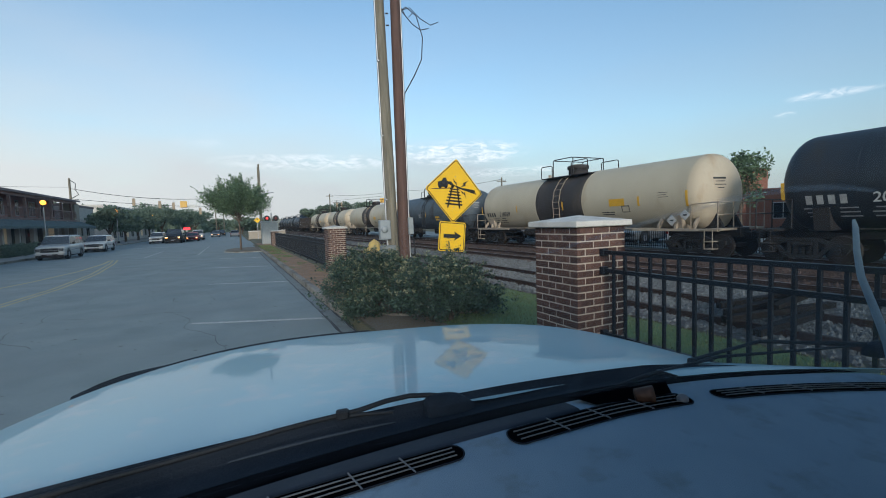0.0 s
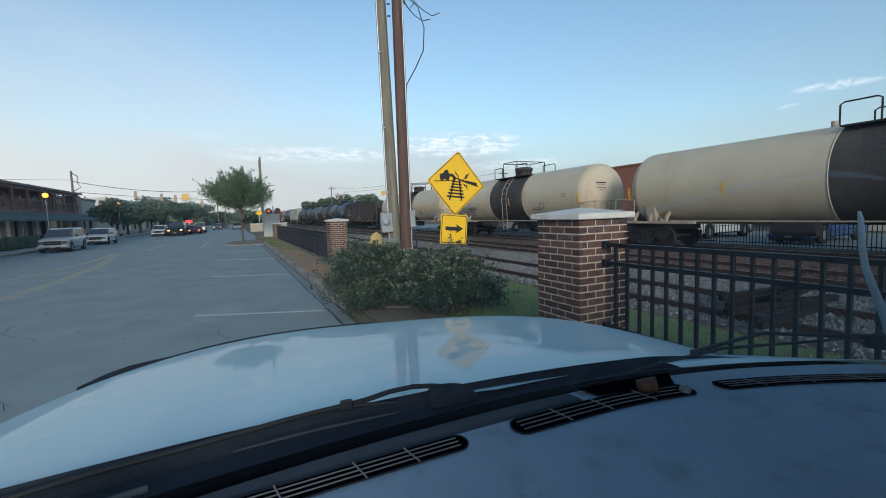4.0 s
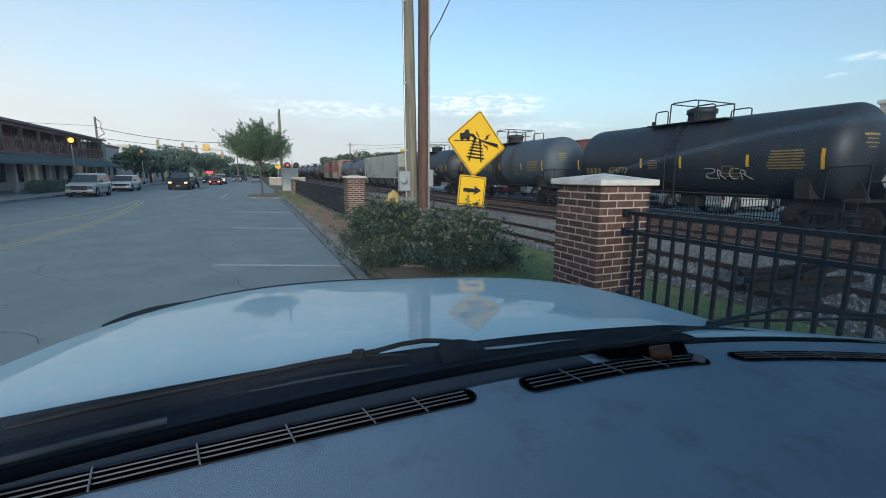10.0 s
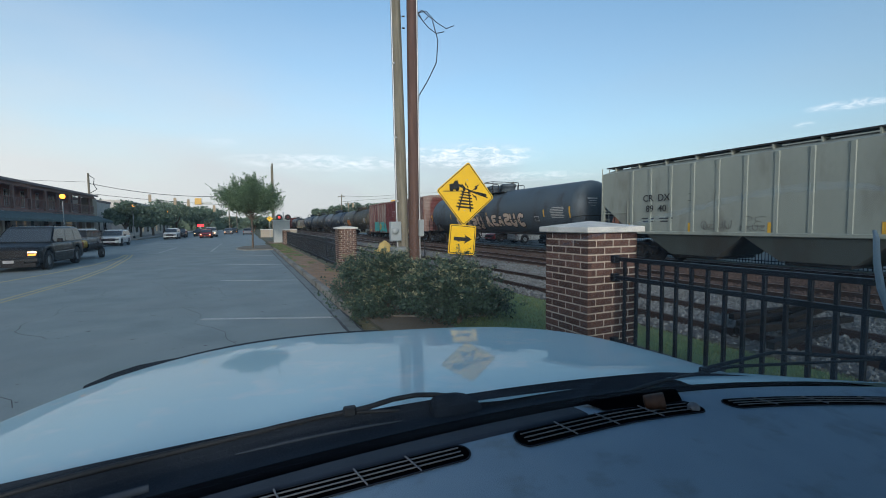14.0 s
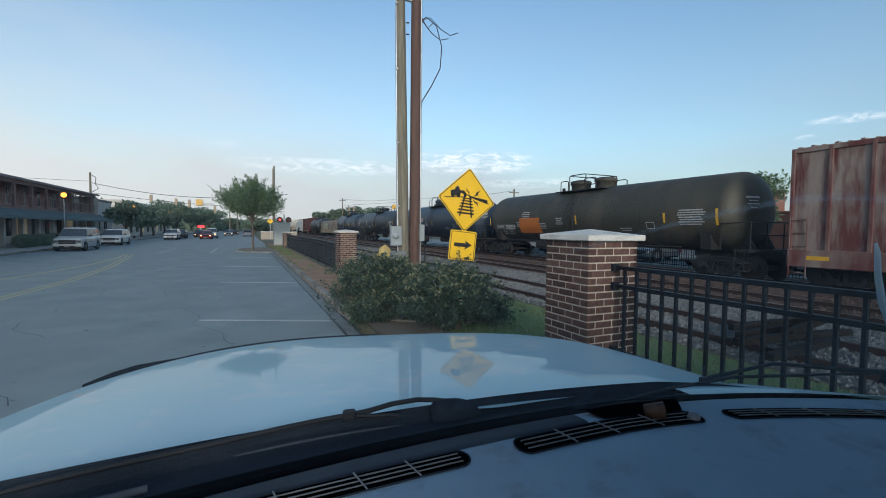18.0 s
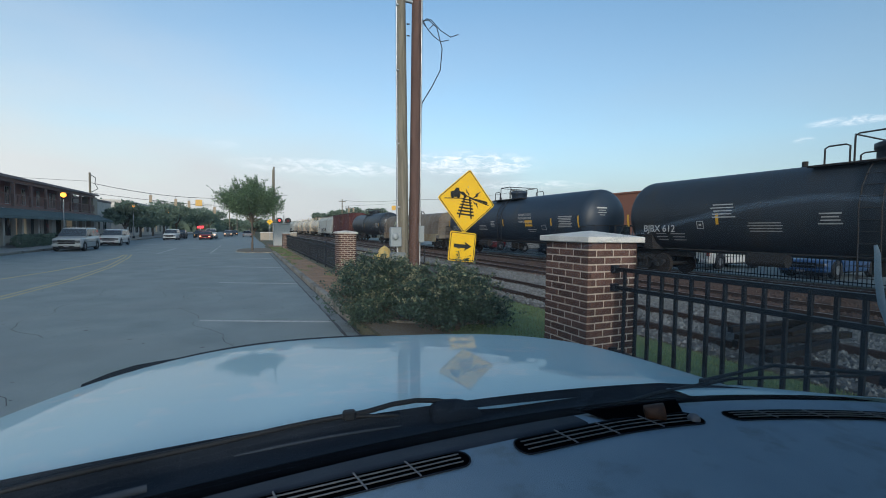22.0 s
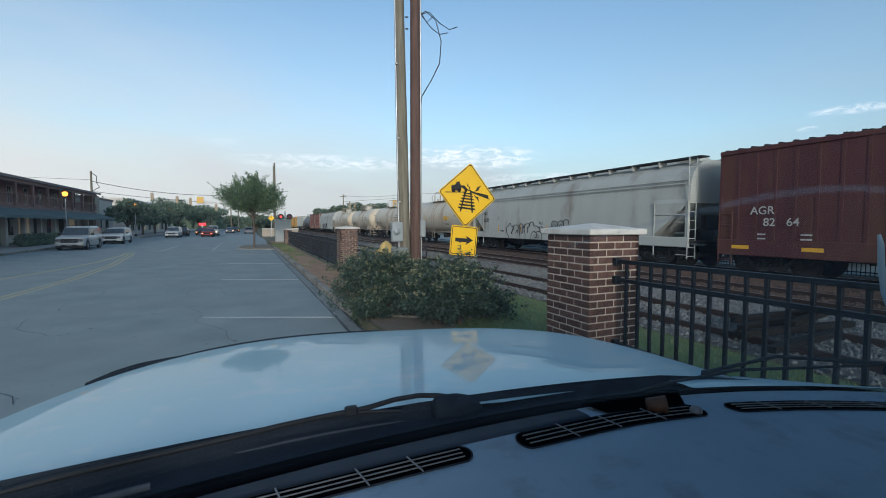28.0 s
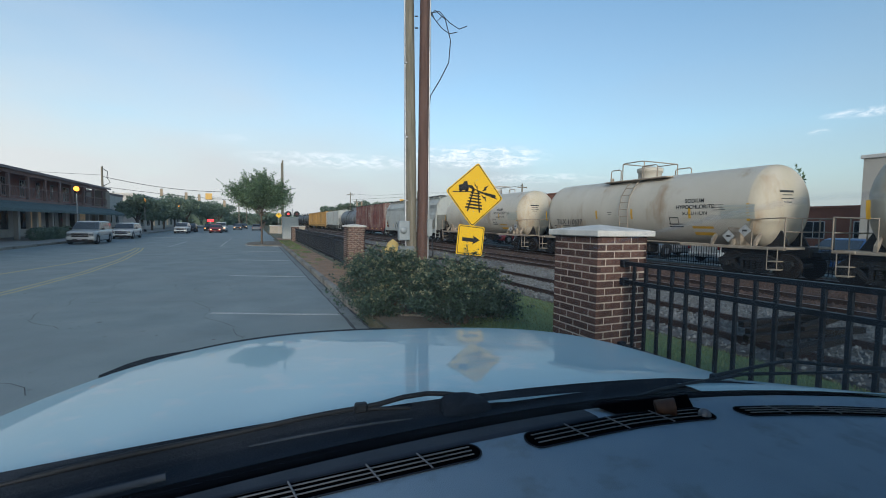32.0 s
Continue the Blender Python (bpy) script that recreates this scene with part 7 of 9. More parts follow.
def build_own_car():
    root = thing("own_car", "white car seen over its dashboard and bonnet", "car", m=pose(0.42, 0.0, 0.0, 0, 0, -6))
    # bonnet in one nearly flat skin with a rounded nose, turned a little to the cabin
    hood = pose(-0.149, 1.0, 0, 0, 0, -3.8)
    rows = []
    nu, nv = 48, 34
    for j in range(nv + 1):
        v = j / nv
        row = []
        for i in range(nu + 1):
            u = math.sin(math.pi / 2 * (-1 + 2 * i / nu))
            y0 = -0.06 - 0.05 * u * u + 0.192 * u + 0.062 * min(1.0, max(0.0, (0.2 - u) / 0.25))
            y1 = -0.06 + 1.63 * max(0.0, 1 - abs(u) ** 3.3) ** (1 / 2.02) - 0.178 * u * (1 - abs(u)) + 0.192 * u * abs(u)
            y = y0 + (y1 - y0) * v
            e, d = min(1.0, max(0.0, (v - 0.8) / 0.2)), y + 0.06
            z = 1.2615 - 0.0605 * d - 0.0245 * d * d + 0.0268 * (1 - u * u) - 0.05 * e ** 2.5 - 0.035 * abs(u) ** 14
            row.append(hood @ Vector((u * 1.148, y, z)))
        rows.append(row)
    part("bonnet", Geo().grid(rows), CAR_SKY_TINTED, root, "glossy pale bonnet with faint road dust")
    rim = rows[-1]
    mid = Vector((-0.07, 1.2, 0))
    skirt = [rim]
    for out, z in ((0.035, -0.07), (0.05, -0.3), (0.02, -0.7)):
        skirt.append([p + ((p - mid) * Vector((1, 1, 0))).normalized() * out + Vector((0, 0, z)) for p in rim])
    part("front_wings", Geo().grid(skirt), CAR_SKY_TINTED, root, "pale front wings and nose")
    # dark stone deflector along the bonnet's leading edge
    a, b = [], []
    for i in range(7, nu // 2 + 2):
        p = rows[int(nv * 0.96)][i]
        a.append((p.x, p.y, p.z - 0.004))
        k = min(1.0, (i - 6) / 1.5) if i < 10 else max(0.2, 1.0 - (i - 9) / 2.5)
        b.append((p.x - 0.01, p.y + 0.04, p.z - 0.002 + 0.021 * k))
    part("stone_deflector", Geo().grid([a, b]).grid([[(x, y + 0.006, z) for x, y, z in b], [(x, y + 0.006, z) for x, y, z in a]]), RUBBER, root, "dark stone deflector on the bonnet's lip")
    for s in (-1, 1):
        w = part("wheel", Geo().lathe([(-0.12, 0.22), (-0.12, 0.36), (-0.09, 0.39), (0.09, 0.39), (0.12, 0.36), (0.12, 0.22)], (s * 0.82, 1.5, 0.39), "x", 24), TYRE, root)
        part("rim", Geo().lathe([(-0.1, 0.22), (0.0, 0.2), (0.05, 0.0)], (s * 0.84, 1.5, 0.39), "x", 20), RIM, w)
    def edge(x):
        if x < 0.25:
            return 0.82 - 0.15 * ((0.25 - x) / 1.08) ** 1.8
        return 0.82 - 0.125 * ((x - 0.25) / 0.71) ** 2.2

    def vent_line(x):
        if x < 0.25:
            return 0.782 - 0.115 * ((0.25 - x) / 1.08) ** 1.3
        return 0.782 - 0.155 * ((x - 0.25) / 0.71) ** 2
    # cowl between bonnet and windscreen
    rows2 = []
    for i in range(45):
        x = -1.2 + 0.05 * i
        e, q = edge(x), 0.986 + 0.026 * x - 0.103 * x * x
        if x > 0.6:
            q += (e + 0.11 - q) * min(1.0, (x - 0.6) / 0.32)
        q = max(q, e + 0.1)
        k = min(1.0, max(0.0, (-0.26 - x) / 0.08))
        rows2.append([(x, e + 0.08, 1.29), (x, e + 0.087, 1.284), (x, e + 0.087 + (q - e - 0.087) * 0.4, 1.275), (x, q - 0.025, 1.27), (x, q - 0.008, 1.274), (x, q + 0.006 + 0.006 * k, 1.303 + 0.003 * k - 0.02 * max(0.0, x) ** 2)])
    part("cowl", Geo().grid(rows2), COWL, root, "black plastic scuttle panel")
    part("wing_top", Geo().grid([[(x, edge(x) + 0.08 + w * k, 1.291 - 0.012 * k * k) for k in (0, 0.35, 0.7, 1.0)] + [(x + 0.01, edge(x) + 0.09 + w, 1.2)] for x, w in ((0.62, 0.1), (0.75, 0.11), (0.86, 0.115), (0.94, 0.09), (1.0, 0.07), (1.06, 0.05), (1.12, 0.04), (1.2, 0.03))]), CAR_SKY_TINTED, root, "pale top of the front wing beside the scuttle")
    part("scuttle_ridge", Geo().tube([(-0.2, 0.93, 1.288), (-0.293, 0.926, 1.289), (-0.38, 0.92, 1.289), (-0.461, 0.909, 1.289), (-0.551, 0.893, 1.289)], [0.0015, 0.003, 0.003, 0.003, 0.0015], 6), TRIMBAR, root, "dull grey ridge along the scuttle")
    part("drain_bar", Geo().tube([(-0.9, 0.765, 1.287), (-0.78, 0.796, 1.289), (-0.68, 0.818, 1.29)], 0.007, 6), TRIMBAR, root, "dull grey trim bar at the screen's foot")
    # wipers
    def wiper(name, hub, arm, clip, blade):
        w = part(name, Geo().tube(arm, [0.009] + [0.0065] * (len(arm) - 1), 8), RUBBER, root, "black wiper arm")
        rows = []
        for dx, wy, zt in ((-0.056, 0.016, -0.004), (-0.053, 0.022, 0.008), (-0.042, 0.026, 0.014), (-0.015, 0.028, 0.0165), (0.012, 0.028, 0.0155), (0.036, 0.026, 0.009), (0.056, 0.022, -0.002), (0.075, 0.014, -0.02)):
            rows.append([(hub[0] + dx, hub[1] - wy * math.cos(radians(a)), hub[2] - 0.03 + (zt + 0.03) * math.sin(radians(a)) ** 0.75) for a in (0, 20, 45, 70, 90, 110, 135, 160, 180)])
        part("hub_cap", Geo().grid(rows).add(rows[0], [tuple(range(9))]), COWL, w, "smooth black pivot cover")
        part("clip", Geo().box(clip[0] - 0.018, clip[0] + 0.012, clip[1] - 0.01, clip[1] + 0.01, clip[2] - 0.01, clip[2] + 0.012, 0.004), RUBBER, w)
        part("blade", Geo().tube(blade, [0.004] + [0.006] * (len(blade) - 2) + [0.004], 6), RUBBER, w, "rubber wiper blade")
    wiper("wiper_arm", (-0.06, 0.965, 1.306), [(-0.06, 0.968, 1.31), (-0.1, 0.976, 1.319), (-0.15, 0.982, 1.323), (-0.21, 0.98, 1.321), (-0.27, 0.97, 1.315), (-0.317, 0.968, 1.311)], (-0.313, 0.966, 1.312), [(-0.2, 0.95, 1.304), (-0.3, 0.968, 1.307), (-0.322, 0.976, 1.308), (-0.39, 0.966, 1.308), (-0.463, 0.951, 1.308), (-0.572, 0.925, 1.307), (-0.669, 0.905, 1.306), (-0.756, 0.889, 1.305), (-0.834, 0.871, 1.304), (-0.93, 0.843, 1.302)])
    wiper("wiper_arm", (1.42, 0.8, 1.295), [(1.4, 0.8, 1.3), (1.242, 0.893, 1.302), (1.12, 0.985, 1.3), (0.767, 0.956, 1.292)], (0.767, 0.95, 1.288), [(0.32, 0.89, 1.276), (0.553, 0.928, 1.284), (0.874, 0.947, 1.29), (1.33, 0.819, 1.3)])
    # dashboard
    def zd(x, y):
        roll = max(0.0, y - edge(x) + 0.085) / 0.085
        return 1.318 - 0.02 * max(0.0, (0.52 - y)) ** 1.3 * 3 - 0.004 * x * x - 0.009 * roll * roll
    rows3 = []
    for i in range(61):
        x = -1.05 + 0.035 * i
        e = edge(x)
        ys = [-0.05, 0.15, 0.3, 0.42, 0.5, e - 0.085, e - 0.06, e - 0.04, e - 0.02, e]
        ys = [min(q, e - 0.085 - 0.01 * (5 - k)) if k < 5 else q for k, q in enumerate(ys)]
        rows3.append([(x, q, zd(x, q)) for q in ys] + [(x, e + 0.01, 1.30)])
    part("dashboard", Geo().grid(rows3), DASH, root, "dark blue-grey padded dashboard top")
    part("screen_foot_shade", Geo().grid([[(-1.05 + 0.035 * i, edge(-1.05 + 0.035 * i) + d, z) for d, z in ((0.003, 1.306), (0.03, 1.3), (0.06, 1.293), (0.086, 1.288))] for i in range(61)]), SHADE_BLACK, root, "black sheet for the shaded gap at the windscreen's foot")
    # demister vents
    def vent(xa, xb, d, w, bars):
        def c(x):
            return vent_line(x) - d
        n = 40
        xs = [xa + (xb - xa) * (0.5 - 0.5 * math.cos(math.pi * i / n)) for i in range(n + 1)]
        tap = [max(0.05, math.sqrt(1 - (1 - min(1.0, min(x - xa, xb - x) / 0.022)) ** 2)) for x in xs]
        # black sheet below the slats paints the dark of the slot
        v = part("demister_vent", Geo().grid([[(x, c(x) - w / 2 * t, zd(x, c(x)) + 0.0015), (x, c(x) + w / 2 * t, zd(x, c(x)) + 0.0015)] for x, t in zip(xs, tap)], False), SHADE_BLACK, root, "slotted demister vent")
        rim = [(x, c(x) - w / 2 * t, zd(x, c(x)) + 0.002) for x, t in zip(xs, tap)] + [(x, c(x) + w / 2 * t, zd(x, c(x)) + 0.002) for x, t in reversed(list(zip(xs, tap)))]
        part("rim", Geo().tube(rim + rim[:1], 0.0016, 5), COWL, v)
        for k in (-0.25, 0.0, 0.25):
            m = 0.012 + 0.02 * abs(k)
            part("slat", Geo().tube([(x, c(x) + w * k, zd(x, c(x)) + 0.004) for x in xs if xa + m < x < xb - m], 0.0014, 5), SLATM, v)
        for x in bars:
            part("crossbar", Geo().tube([(x + 0.008, c(x) - w / 2, zd(x, c(x)) + 0.0045), (x - 0.008, c(x) + w / 2, zd(x, c(x)) + 0.0045)], 0.0016, 5), SENSOR, v)
    vent(-0.86, -0.122, 0.055, 0.054, (-0.72, -0.59, -0.46, -0.33, -0.235))
    vent(-0.02, 0.46, 0.062, 0.062, (0.1, 0.21, 0.33))
    vent(0.53, 1.02, 0.065, 0.05, (0.63, 0.75, 0.88))
    # added dark strip: shade on the dash between the vents and the glass
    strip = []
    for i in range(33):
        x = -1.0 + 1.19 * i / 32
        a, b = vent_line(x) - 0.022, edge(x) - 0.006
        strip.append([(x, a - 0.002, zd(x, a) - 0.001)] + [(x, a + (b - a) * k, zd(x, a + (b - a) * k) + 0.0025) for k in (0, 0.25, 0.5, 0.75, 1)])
    part("screen_shade_strip", Geo().grid(strip), TRIM_SHADE, root, "dark strip for the shade on the dash below the windscreen")
    # flat black sheet as the bay's shade, a brown cap, and the light sensor
    part("bay_shade", Geo().add([(0.205, edge(0.205) + 0.004, 1.3215), (0.35, edge(0.35) + 0.004, 1.3215), (0.5, edge(0.5) + 0.004, 1.3215), (0.445, 0.738, 1.3215), (0.335, 0.745, 1.3215), (0.236, 0.756, 1.3215)], [(0, 1, 2, 3, 4, 5)]), SHADE_BLACK, root, "black sheet for a shaded open bay in the dashboard")
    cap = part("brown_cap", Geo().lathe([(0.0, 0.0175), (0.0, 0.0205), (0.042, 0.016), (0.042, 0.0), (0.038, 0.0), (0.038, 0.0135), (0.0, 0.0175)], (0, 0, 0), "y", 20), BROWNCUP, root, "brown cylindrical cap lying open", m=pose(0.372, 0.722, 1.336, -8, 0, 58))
    part("cap_shade_disc", Geo().cyl((0, 0.008, 0), (0, 0.012, 0), 0.0163, n=20), SHADE_BLACK, cap, "black disc for the shaded inside of the cap")
    part("light_sensor", Geo().lathe([(0.0, 0.014), (0.008, 0.013), (0.014, 0.008), (0.016, 0.0)], (0.437, 0.7, 1.318), "z", 14), SENSOR, root, "small domed light sensor")

    # unseen cabin shell round the viewer, added to keep sun off dash and scuttle
    LINER = surf("grey_headliner", (0.3, 0.3, 0.3), (0.27, 0.27, 0.27), 0.9, scale=4, fine=200, bump=0.1)
    part("roof", Geo().box(-0.85, 1.25, -2.0, -0.2, 1.98, 2.04, 0.02), LINER, root, "unseen grey-lined roof that shades the dash")
    part("rear_wall", Geo().box(-0.9, 1.3, -2.1, -2.0, 0.5, 1.98, 0.02), LINER, root)
    for x in (-0.98, 1.28):
        part("door", Geo().box(x - 0.05, x + 0.05, -2.0, 0.45, 0.45, 1.25, 0.02), CAR_SKY_TINTED, root)
        part("pillar", Geo().tube([(x * 0.97, 0.42, 1.22), (x * 0.9, -0.2, 1.98)], 0.04, 8), LINER, root)
    # windscreen
    WS = bpy.data.materials.new("windscreen_glass")
    WS.use_nodes = True
    n, l = WS.node_tree.nodes, WS.node_tree.links
    n.clear()
    out, tr, gl, mx = n.new("ShaderNodeOutputMaterial"), n.new("ShaderNodeBsdfTransparent"), n.new("ShaderNodeBsdfGlossy"), n.new("ShaderNodeMixShader")
    # glass tint, darker towards the passenger's edge and broken up by noise
    tc, sp, fr, nz, mr, mc = n.new("ShaderNodeTexCoord"), n.new("ShaderNodeSeparateXYZ"), n.new("ShaderNodeMath"), n.new("ShaderNodeTexNoise"), n.new("ShaderNodeMapRange"), n.new("ShaderNodeMixRGB")
    nz.inputs["Scale"].default_value = 2.5
    l.new(tc.outputs["Object"], sp.inputs[0])
    l.new(tc.outputs["Object"], nz.inputs["Vector"])
    fr.operation = "MULTIPLY_ADD"
    fr.inputs[1].default_value = 0.22
    l.new(nz.outputs["Fac"], fr.inputs[0])
    l.new(sp.outputs["X"], fr.inputs[2])
    mr.inputs["From Min"].default_value, mr.inputs["From Max"].default_value = -0.25, 0.55
    l.new(fr.outputs[0], mr.inputs[0])
    mc.inputs[1].default_value, mc.inputs[2].default_value = (0.96, 0.975, 0.975, 1), (0.5, 0.58, 0.63, 1)
    l.new(mr.outputs[0], mc.inputs[0])
    l.new(mc.outputs[0], tr.inputs[0])
    gl.inputs["Roughness"].default_value = 0.03
    mx.inputs[0].default_value = 0.04
    l.new(tr.outputs[0], mx.inputs[1])
    l.new(gl.outputs[0], mx.inputs[2])
    # small translucent share added to the glass, lifts the darks as a haze
    du, md = n.new("ShaderNodeBsdfTranslucent"), n.new("ShaderNodeMixShader")
    du.inputs[0].default_value = (0.8, 0.86, 0.9, 1)
    th = n.new("ShaderNodeMath")
    th.operation = "MULTIPLY_ADD"
    th.inputs[1].default_value, th.inputs[2].default_value = 0.015, 0.008
    l.new(mr.outputs[0], th.inputs[0])
    l.new(th.outputs[0], md.inputs[0])
    l.new(mx.outputs[0], md.inputs[1])
    l.new(du.outputs[0], md.inputs[2])
    l.new(md.outputs[0], out.inputs[0])
    rows5 = []
    for i in range(25):
        x = -0.95 + 2.2 * i / 24
        e = edge(x) + 0.03
        rows5.append([(x * (1 - 0.08 * k), e + (-0.18 - 0.08 * (x - 0.15) ** 2 - e) * k, 1.295 + (1.985 - 1.295) * k) for k in (0, 0.25, 0.5, 0.75, 1.0)])
    w = part("windscreen", Geo().grid(rows5), WS, root, "clear raked windscreen")
    w.visible_shadow = False
    # wiper smears dried on the inner side of the glass
    def on_glass(x, k):
        e = edge(x) + 0.03
        return Vector((x * (1 - 0.08 * k), e + (-0.18 - 0.08 * (x - 0.15) ** 2 - e) * k - 0.003, 1.295 + 0.69 * k))
    def smear(name, pts, w, mat, lab):
        rows = []
        pts = [Vector(p) for p in pts]
        for _ in range(2):
            fine = [pts[0]]
            for p, q in zip(pts[:-1], pts[1:]):
                fine += [p.lerp(q, 0.25), p.lerp(q, 0.75)]
            pts = fine + [pts[-1]]
        n = len(pts) - 1
        for i, p in enumerate(pts):
            d = (pts[min(n, i + 1)] - pts[max(0, i - 1)]).normalized()
            s = w * (0.35 + 0.65 * math.sin(math.pi * min(1.0, (i + 0.5) / n)))
            rows.append([on_glass(p.x - d.y * s * c, p.y + d.x * s * c) for c in (-1, 1)])
        ob = part(name, Geo().grid(rows), mat, root, lab)
        ob.visible_shadow = False
    arc = [(-0.3, 0.641), (-0.25, 0.661), (-0.224, 0.67), (-0.2, 0.678), (-0.17, 0.685), (-0.135, 0.689), (-0.09, 0.69), (-0.04, 0.686)]
    for w, f in ((0.004, 0.045), (0.0021, 0.06)):
        smear("wiper_smear", arc, w, smear_film("dried_smear_%d" % (w * 1e4), f), "faint curved wiper smear")
    # made-up tube along view rays, in place of a light streak on the glass
    STREAK = surf("pale_streak_grey", (0.3, 0.38, 0.43), (0.24, 0.3, 0.35), 0.5, scale=20, fine=120, bump=0.0)
    part("glass_streak", Geo().tube([(1.05, 0.585, 1.27), (1.05, 0.612, 1.4), (1.05, 0.642, 1.487), (1.05, 0.672, 1.569), (1.05, 0.683, 1.638), (1.05, 0.687, 1.701), (1.05, 0.692, 1.724)], [0.011, 0.011, 0.01, 0.009, 0.008, 0.007, 0.004], 8), STREAK, root, "pale curved tube in place of a light streak on the windscreen")


build_own_car()

# ---- vehicles ----
def paint(name, c, rough=0.35, coat=0.45):
    return surf(name, c, tuple(x * 0.85 for x in c), rough, scale=2, fine=60, bump=0.01, coat=coat, amount=0.6, spec=0.3 * coat / 0.45)


P_SILVER, P_WHITE, P_BLACK = paint("silver_car_paint", (0.4, 0.41, 0.41)), paint("white_suv_paint", (0.62, 0.62, 0.6)), paint("black_suv_paint", (0.014, 0.016, 0.019), 0.45, 0.22)
P_RED, P_GREY, P_BLUE = paint("red_car_paint", (0.25, 0.02, 0.02)), paint("grey_car_paint", (0.16, 0.17, 0.18)), paint("blue_car_paint", (0.03, 0.08, 0.2))
CARGLASS = glass("tinted_car_glass", (0.018, 0.022, 0.028), 0.06)
CARGLASS.node_tree.nodes["Principled BSDF"].inputs["Specular IOR Level"].default_value = 0.16
# lighter copy of the car glass, sky reflection put into its base colour
SCREENGLASS = glass("sky_lit_windscreen_glass", (0.045, 0.055, 0.065), 0.08)
SCREENGLASS.node_tree.nodes["Principled BSDF"].inputs["Specular IOR Level"].default_value = 0.75
CHROME = surf("chrome_trim", (0.55, 0.55, 0.56), None, 0.2, 0.95, bump=0.0)
LAMP_OFF = surf("clear_lamp_lens", (0.2, 0.21, 0.22), None, 0.12, 0.5, bump=0.0)
LAMP_ON = glow("lit_headlamp", (1.0, 0.66, 0.36), 1.6)
LAMP_AMBER = glow("lit_amber_lamp", (1.0, 0.3, 0.03), 1.2)
TAIL_ON = glow("lit_tail_lamp", (1.0, 0.05, 0.03), 1.2)
TAIL_OFF = surf("red_lamp_lens", (0.3, 0.02, 0.02), None, 0.25, bump=0.0)
BLACKP = surf("black_plastic_trim", (0.012, 0.012, 0.014), None, 0.65, bump=0.05, spec=0.25)
PLATE = surf("number_plate_white", (0.3, 0.3, 0.32), None, 0.5, bump=0.0)


def vehicle(name, lab, col, L=5.2, W=1.98, H=1.88, kind="suv", lamps=False, brake=False, m=None, group="street vehicles"):
    """A road vehicle with its front towards -Y."""
    root = thing(name, lab, "car", group, m=m)
    w, f, r = W / 2, -L / 2, L / 2
    belt = 0.61 * H
    cowl = f + L * (0.26 if kind != "sedan" else 0.3)
    # lower body in close stations: bonnet line, rounded nose and tail, wheel openings
    tail = belt if kind == "suv" else belt - 0.04
    axles = (f + 0.17 * L, r - 0.19 * L)
    tops = ((f, 0.45 * H), (f + 0.05, 0.5 * H), (f + 0.2, 0.545 * H), (cowl - 0.2, belt - 0.015), (cowl, belt + 0.02), (r - 0.4, belt + 0.02), (r - 0.12, tail), (r - 0.03, tail - 0.08), (r, tail - 0.2))
    shares = ((f, 0.76), (f + 0.05, 0.87), (f + 0.18, 0.95), (f + 0.5, 0.99), (cowl, 1.0), (r - 0.5, 1.0), (r - 0.15, 0.975), (r - 0.03, 0.93), (r, 0.87))
    line = lambda keys, y: float(np.interp(y, [q[0] for q in keys], [q[1] for q in keys]))
    ys = sorted({f, f + 0.05, f + 0.12, f + 0.2, cowl, r - 0.15, r - 0.05, r} | {f + 0.3 + (L - 0.6) * k / 16 for k in range(17)} | {q + 0.46 * math.sin(radians(15 * k)) for q in axles for k in range(-6, 7)})
    rows = []
    for y in ys:
        zt, k, zb = line(tops, y), line(shares, y), 0.3
        for q in axles:
            if abs(y - q) < 0.459:
                zb = max(zb, 0.4 + math.sqrt(0.46 ** 2 - (y - q) ** 2))
        d = zt - zb
        half = [(0.86, zb), (0.97, zb + 0.02), (0.985, zb + 0.1 * d), (1.0, zb + 0.5 * d), (0.99, zb + 0.8 * d), (0.955, zt - 0.03), (0.88, zt), (0.5, zt + 0.022)]
        rows.append([(-w * k * p, y, z) for p, z in half] + [(0, y, zt + 0.03)] + [(w * k * p, y, z) for p, z in reversed(half)])
    g = Geo().grid(rows, True)
    n = len(rows[0])
    g.add(rows[0], [tuple(range(n))])
    g.add(rows[-1], [tuple(range(n - 1, -1, -1))])
    part("body", g, col, root)
    part("underbody", Geo().box(-w * 0.84, w * 0.84, f + 0.12, r - 0.1, 0.26, 0.5 * H, 0.02), BLACKP, root, "dark underbody and wheel wells")
    # cabin
    if kind == "suv":
        a, b, c, d = cowl - 0.05, cowl + 0.75, r - 0.35, r - 0.08
    elif kind == "pickup":
        a, b, c, d = cowl - 0.05, cowl + 0.7, cowl + 1.9, cowl + 2.2
    else:
        a, b, c, d = cowl - 0.1, cowl + 0.8, r - 1.35, r - 0.55
    wb, wt, zt = w * 0.95, w * 0.79, H
    # cabin lofted with rounded corners and roof edge
    rings = []
    for h, inset in ((0.0, 0.0), (0.5, 0.0), (0.86, 0.0), (0.94, 0.03), (0.985, 0.1), (1.0, 0.24)):
        wx, y0, y1, z = wb + (wt - wb) * h - inset, a + (b - a) * h + inset, d + (c - d) * h - inset, belt + (zt - belt) * h
        q, ring = 0.1, []
        for cx, cy, a0 in ((wx - q, y1 - q, 0), (-wx + q, y1 - q, 90), (-wx + q, y0 + q, 180), (wx - q, y0 + q, 270)):
            ring += [(cx + q * math.cos(radians(a0 + e)), cy + q * math.sin(radians(a0 + e)), z) for e in (0, 30, 60, 90)]
        rings.append(ring + ring[:1])
    g = Geo().grid(rings, True)
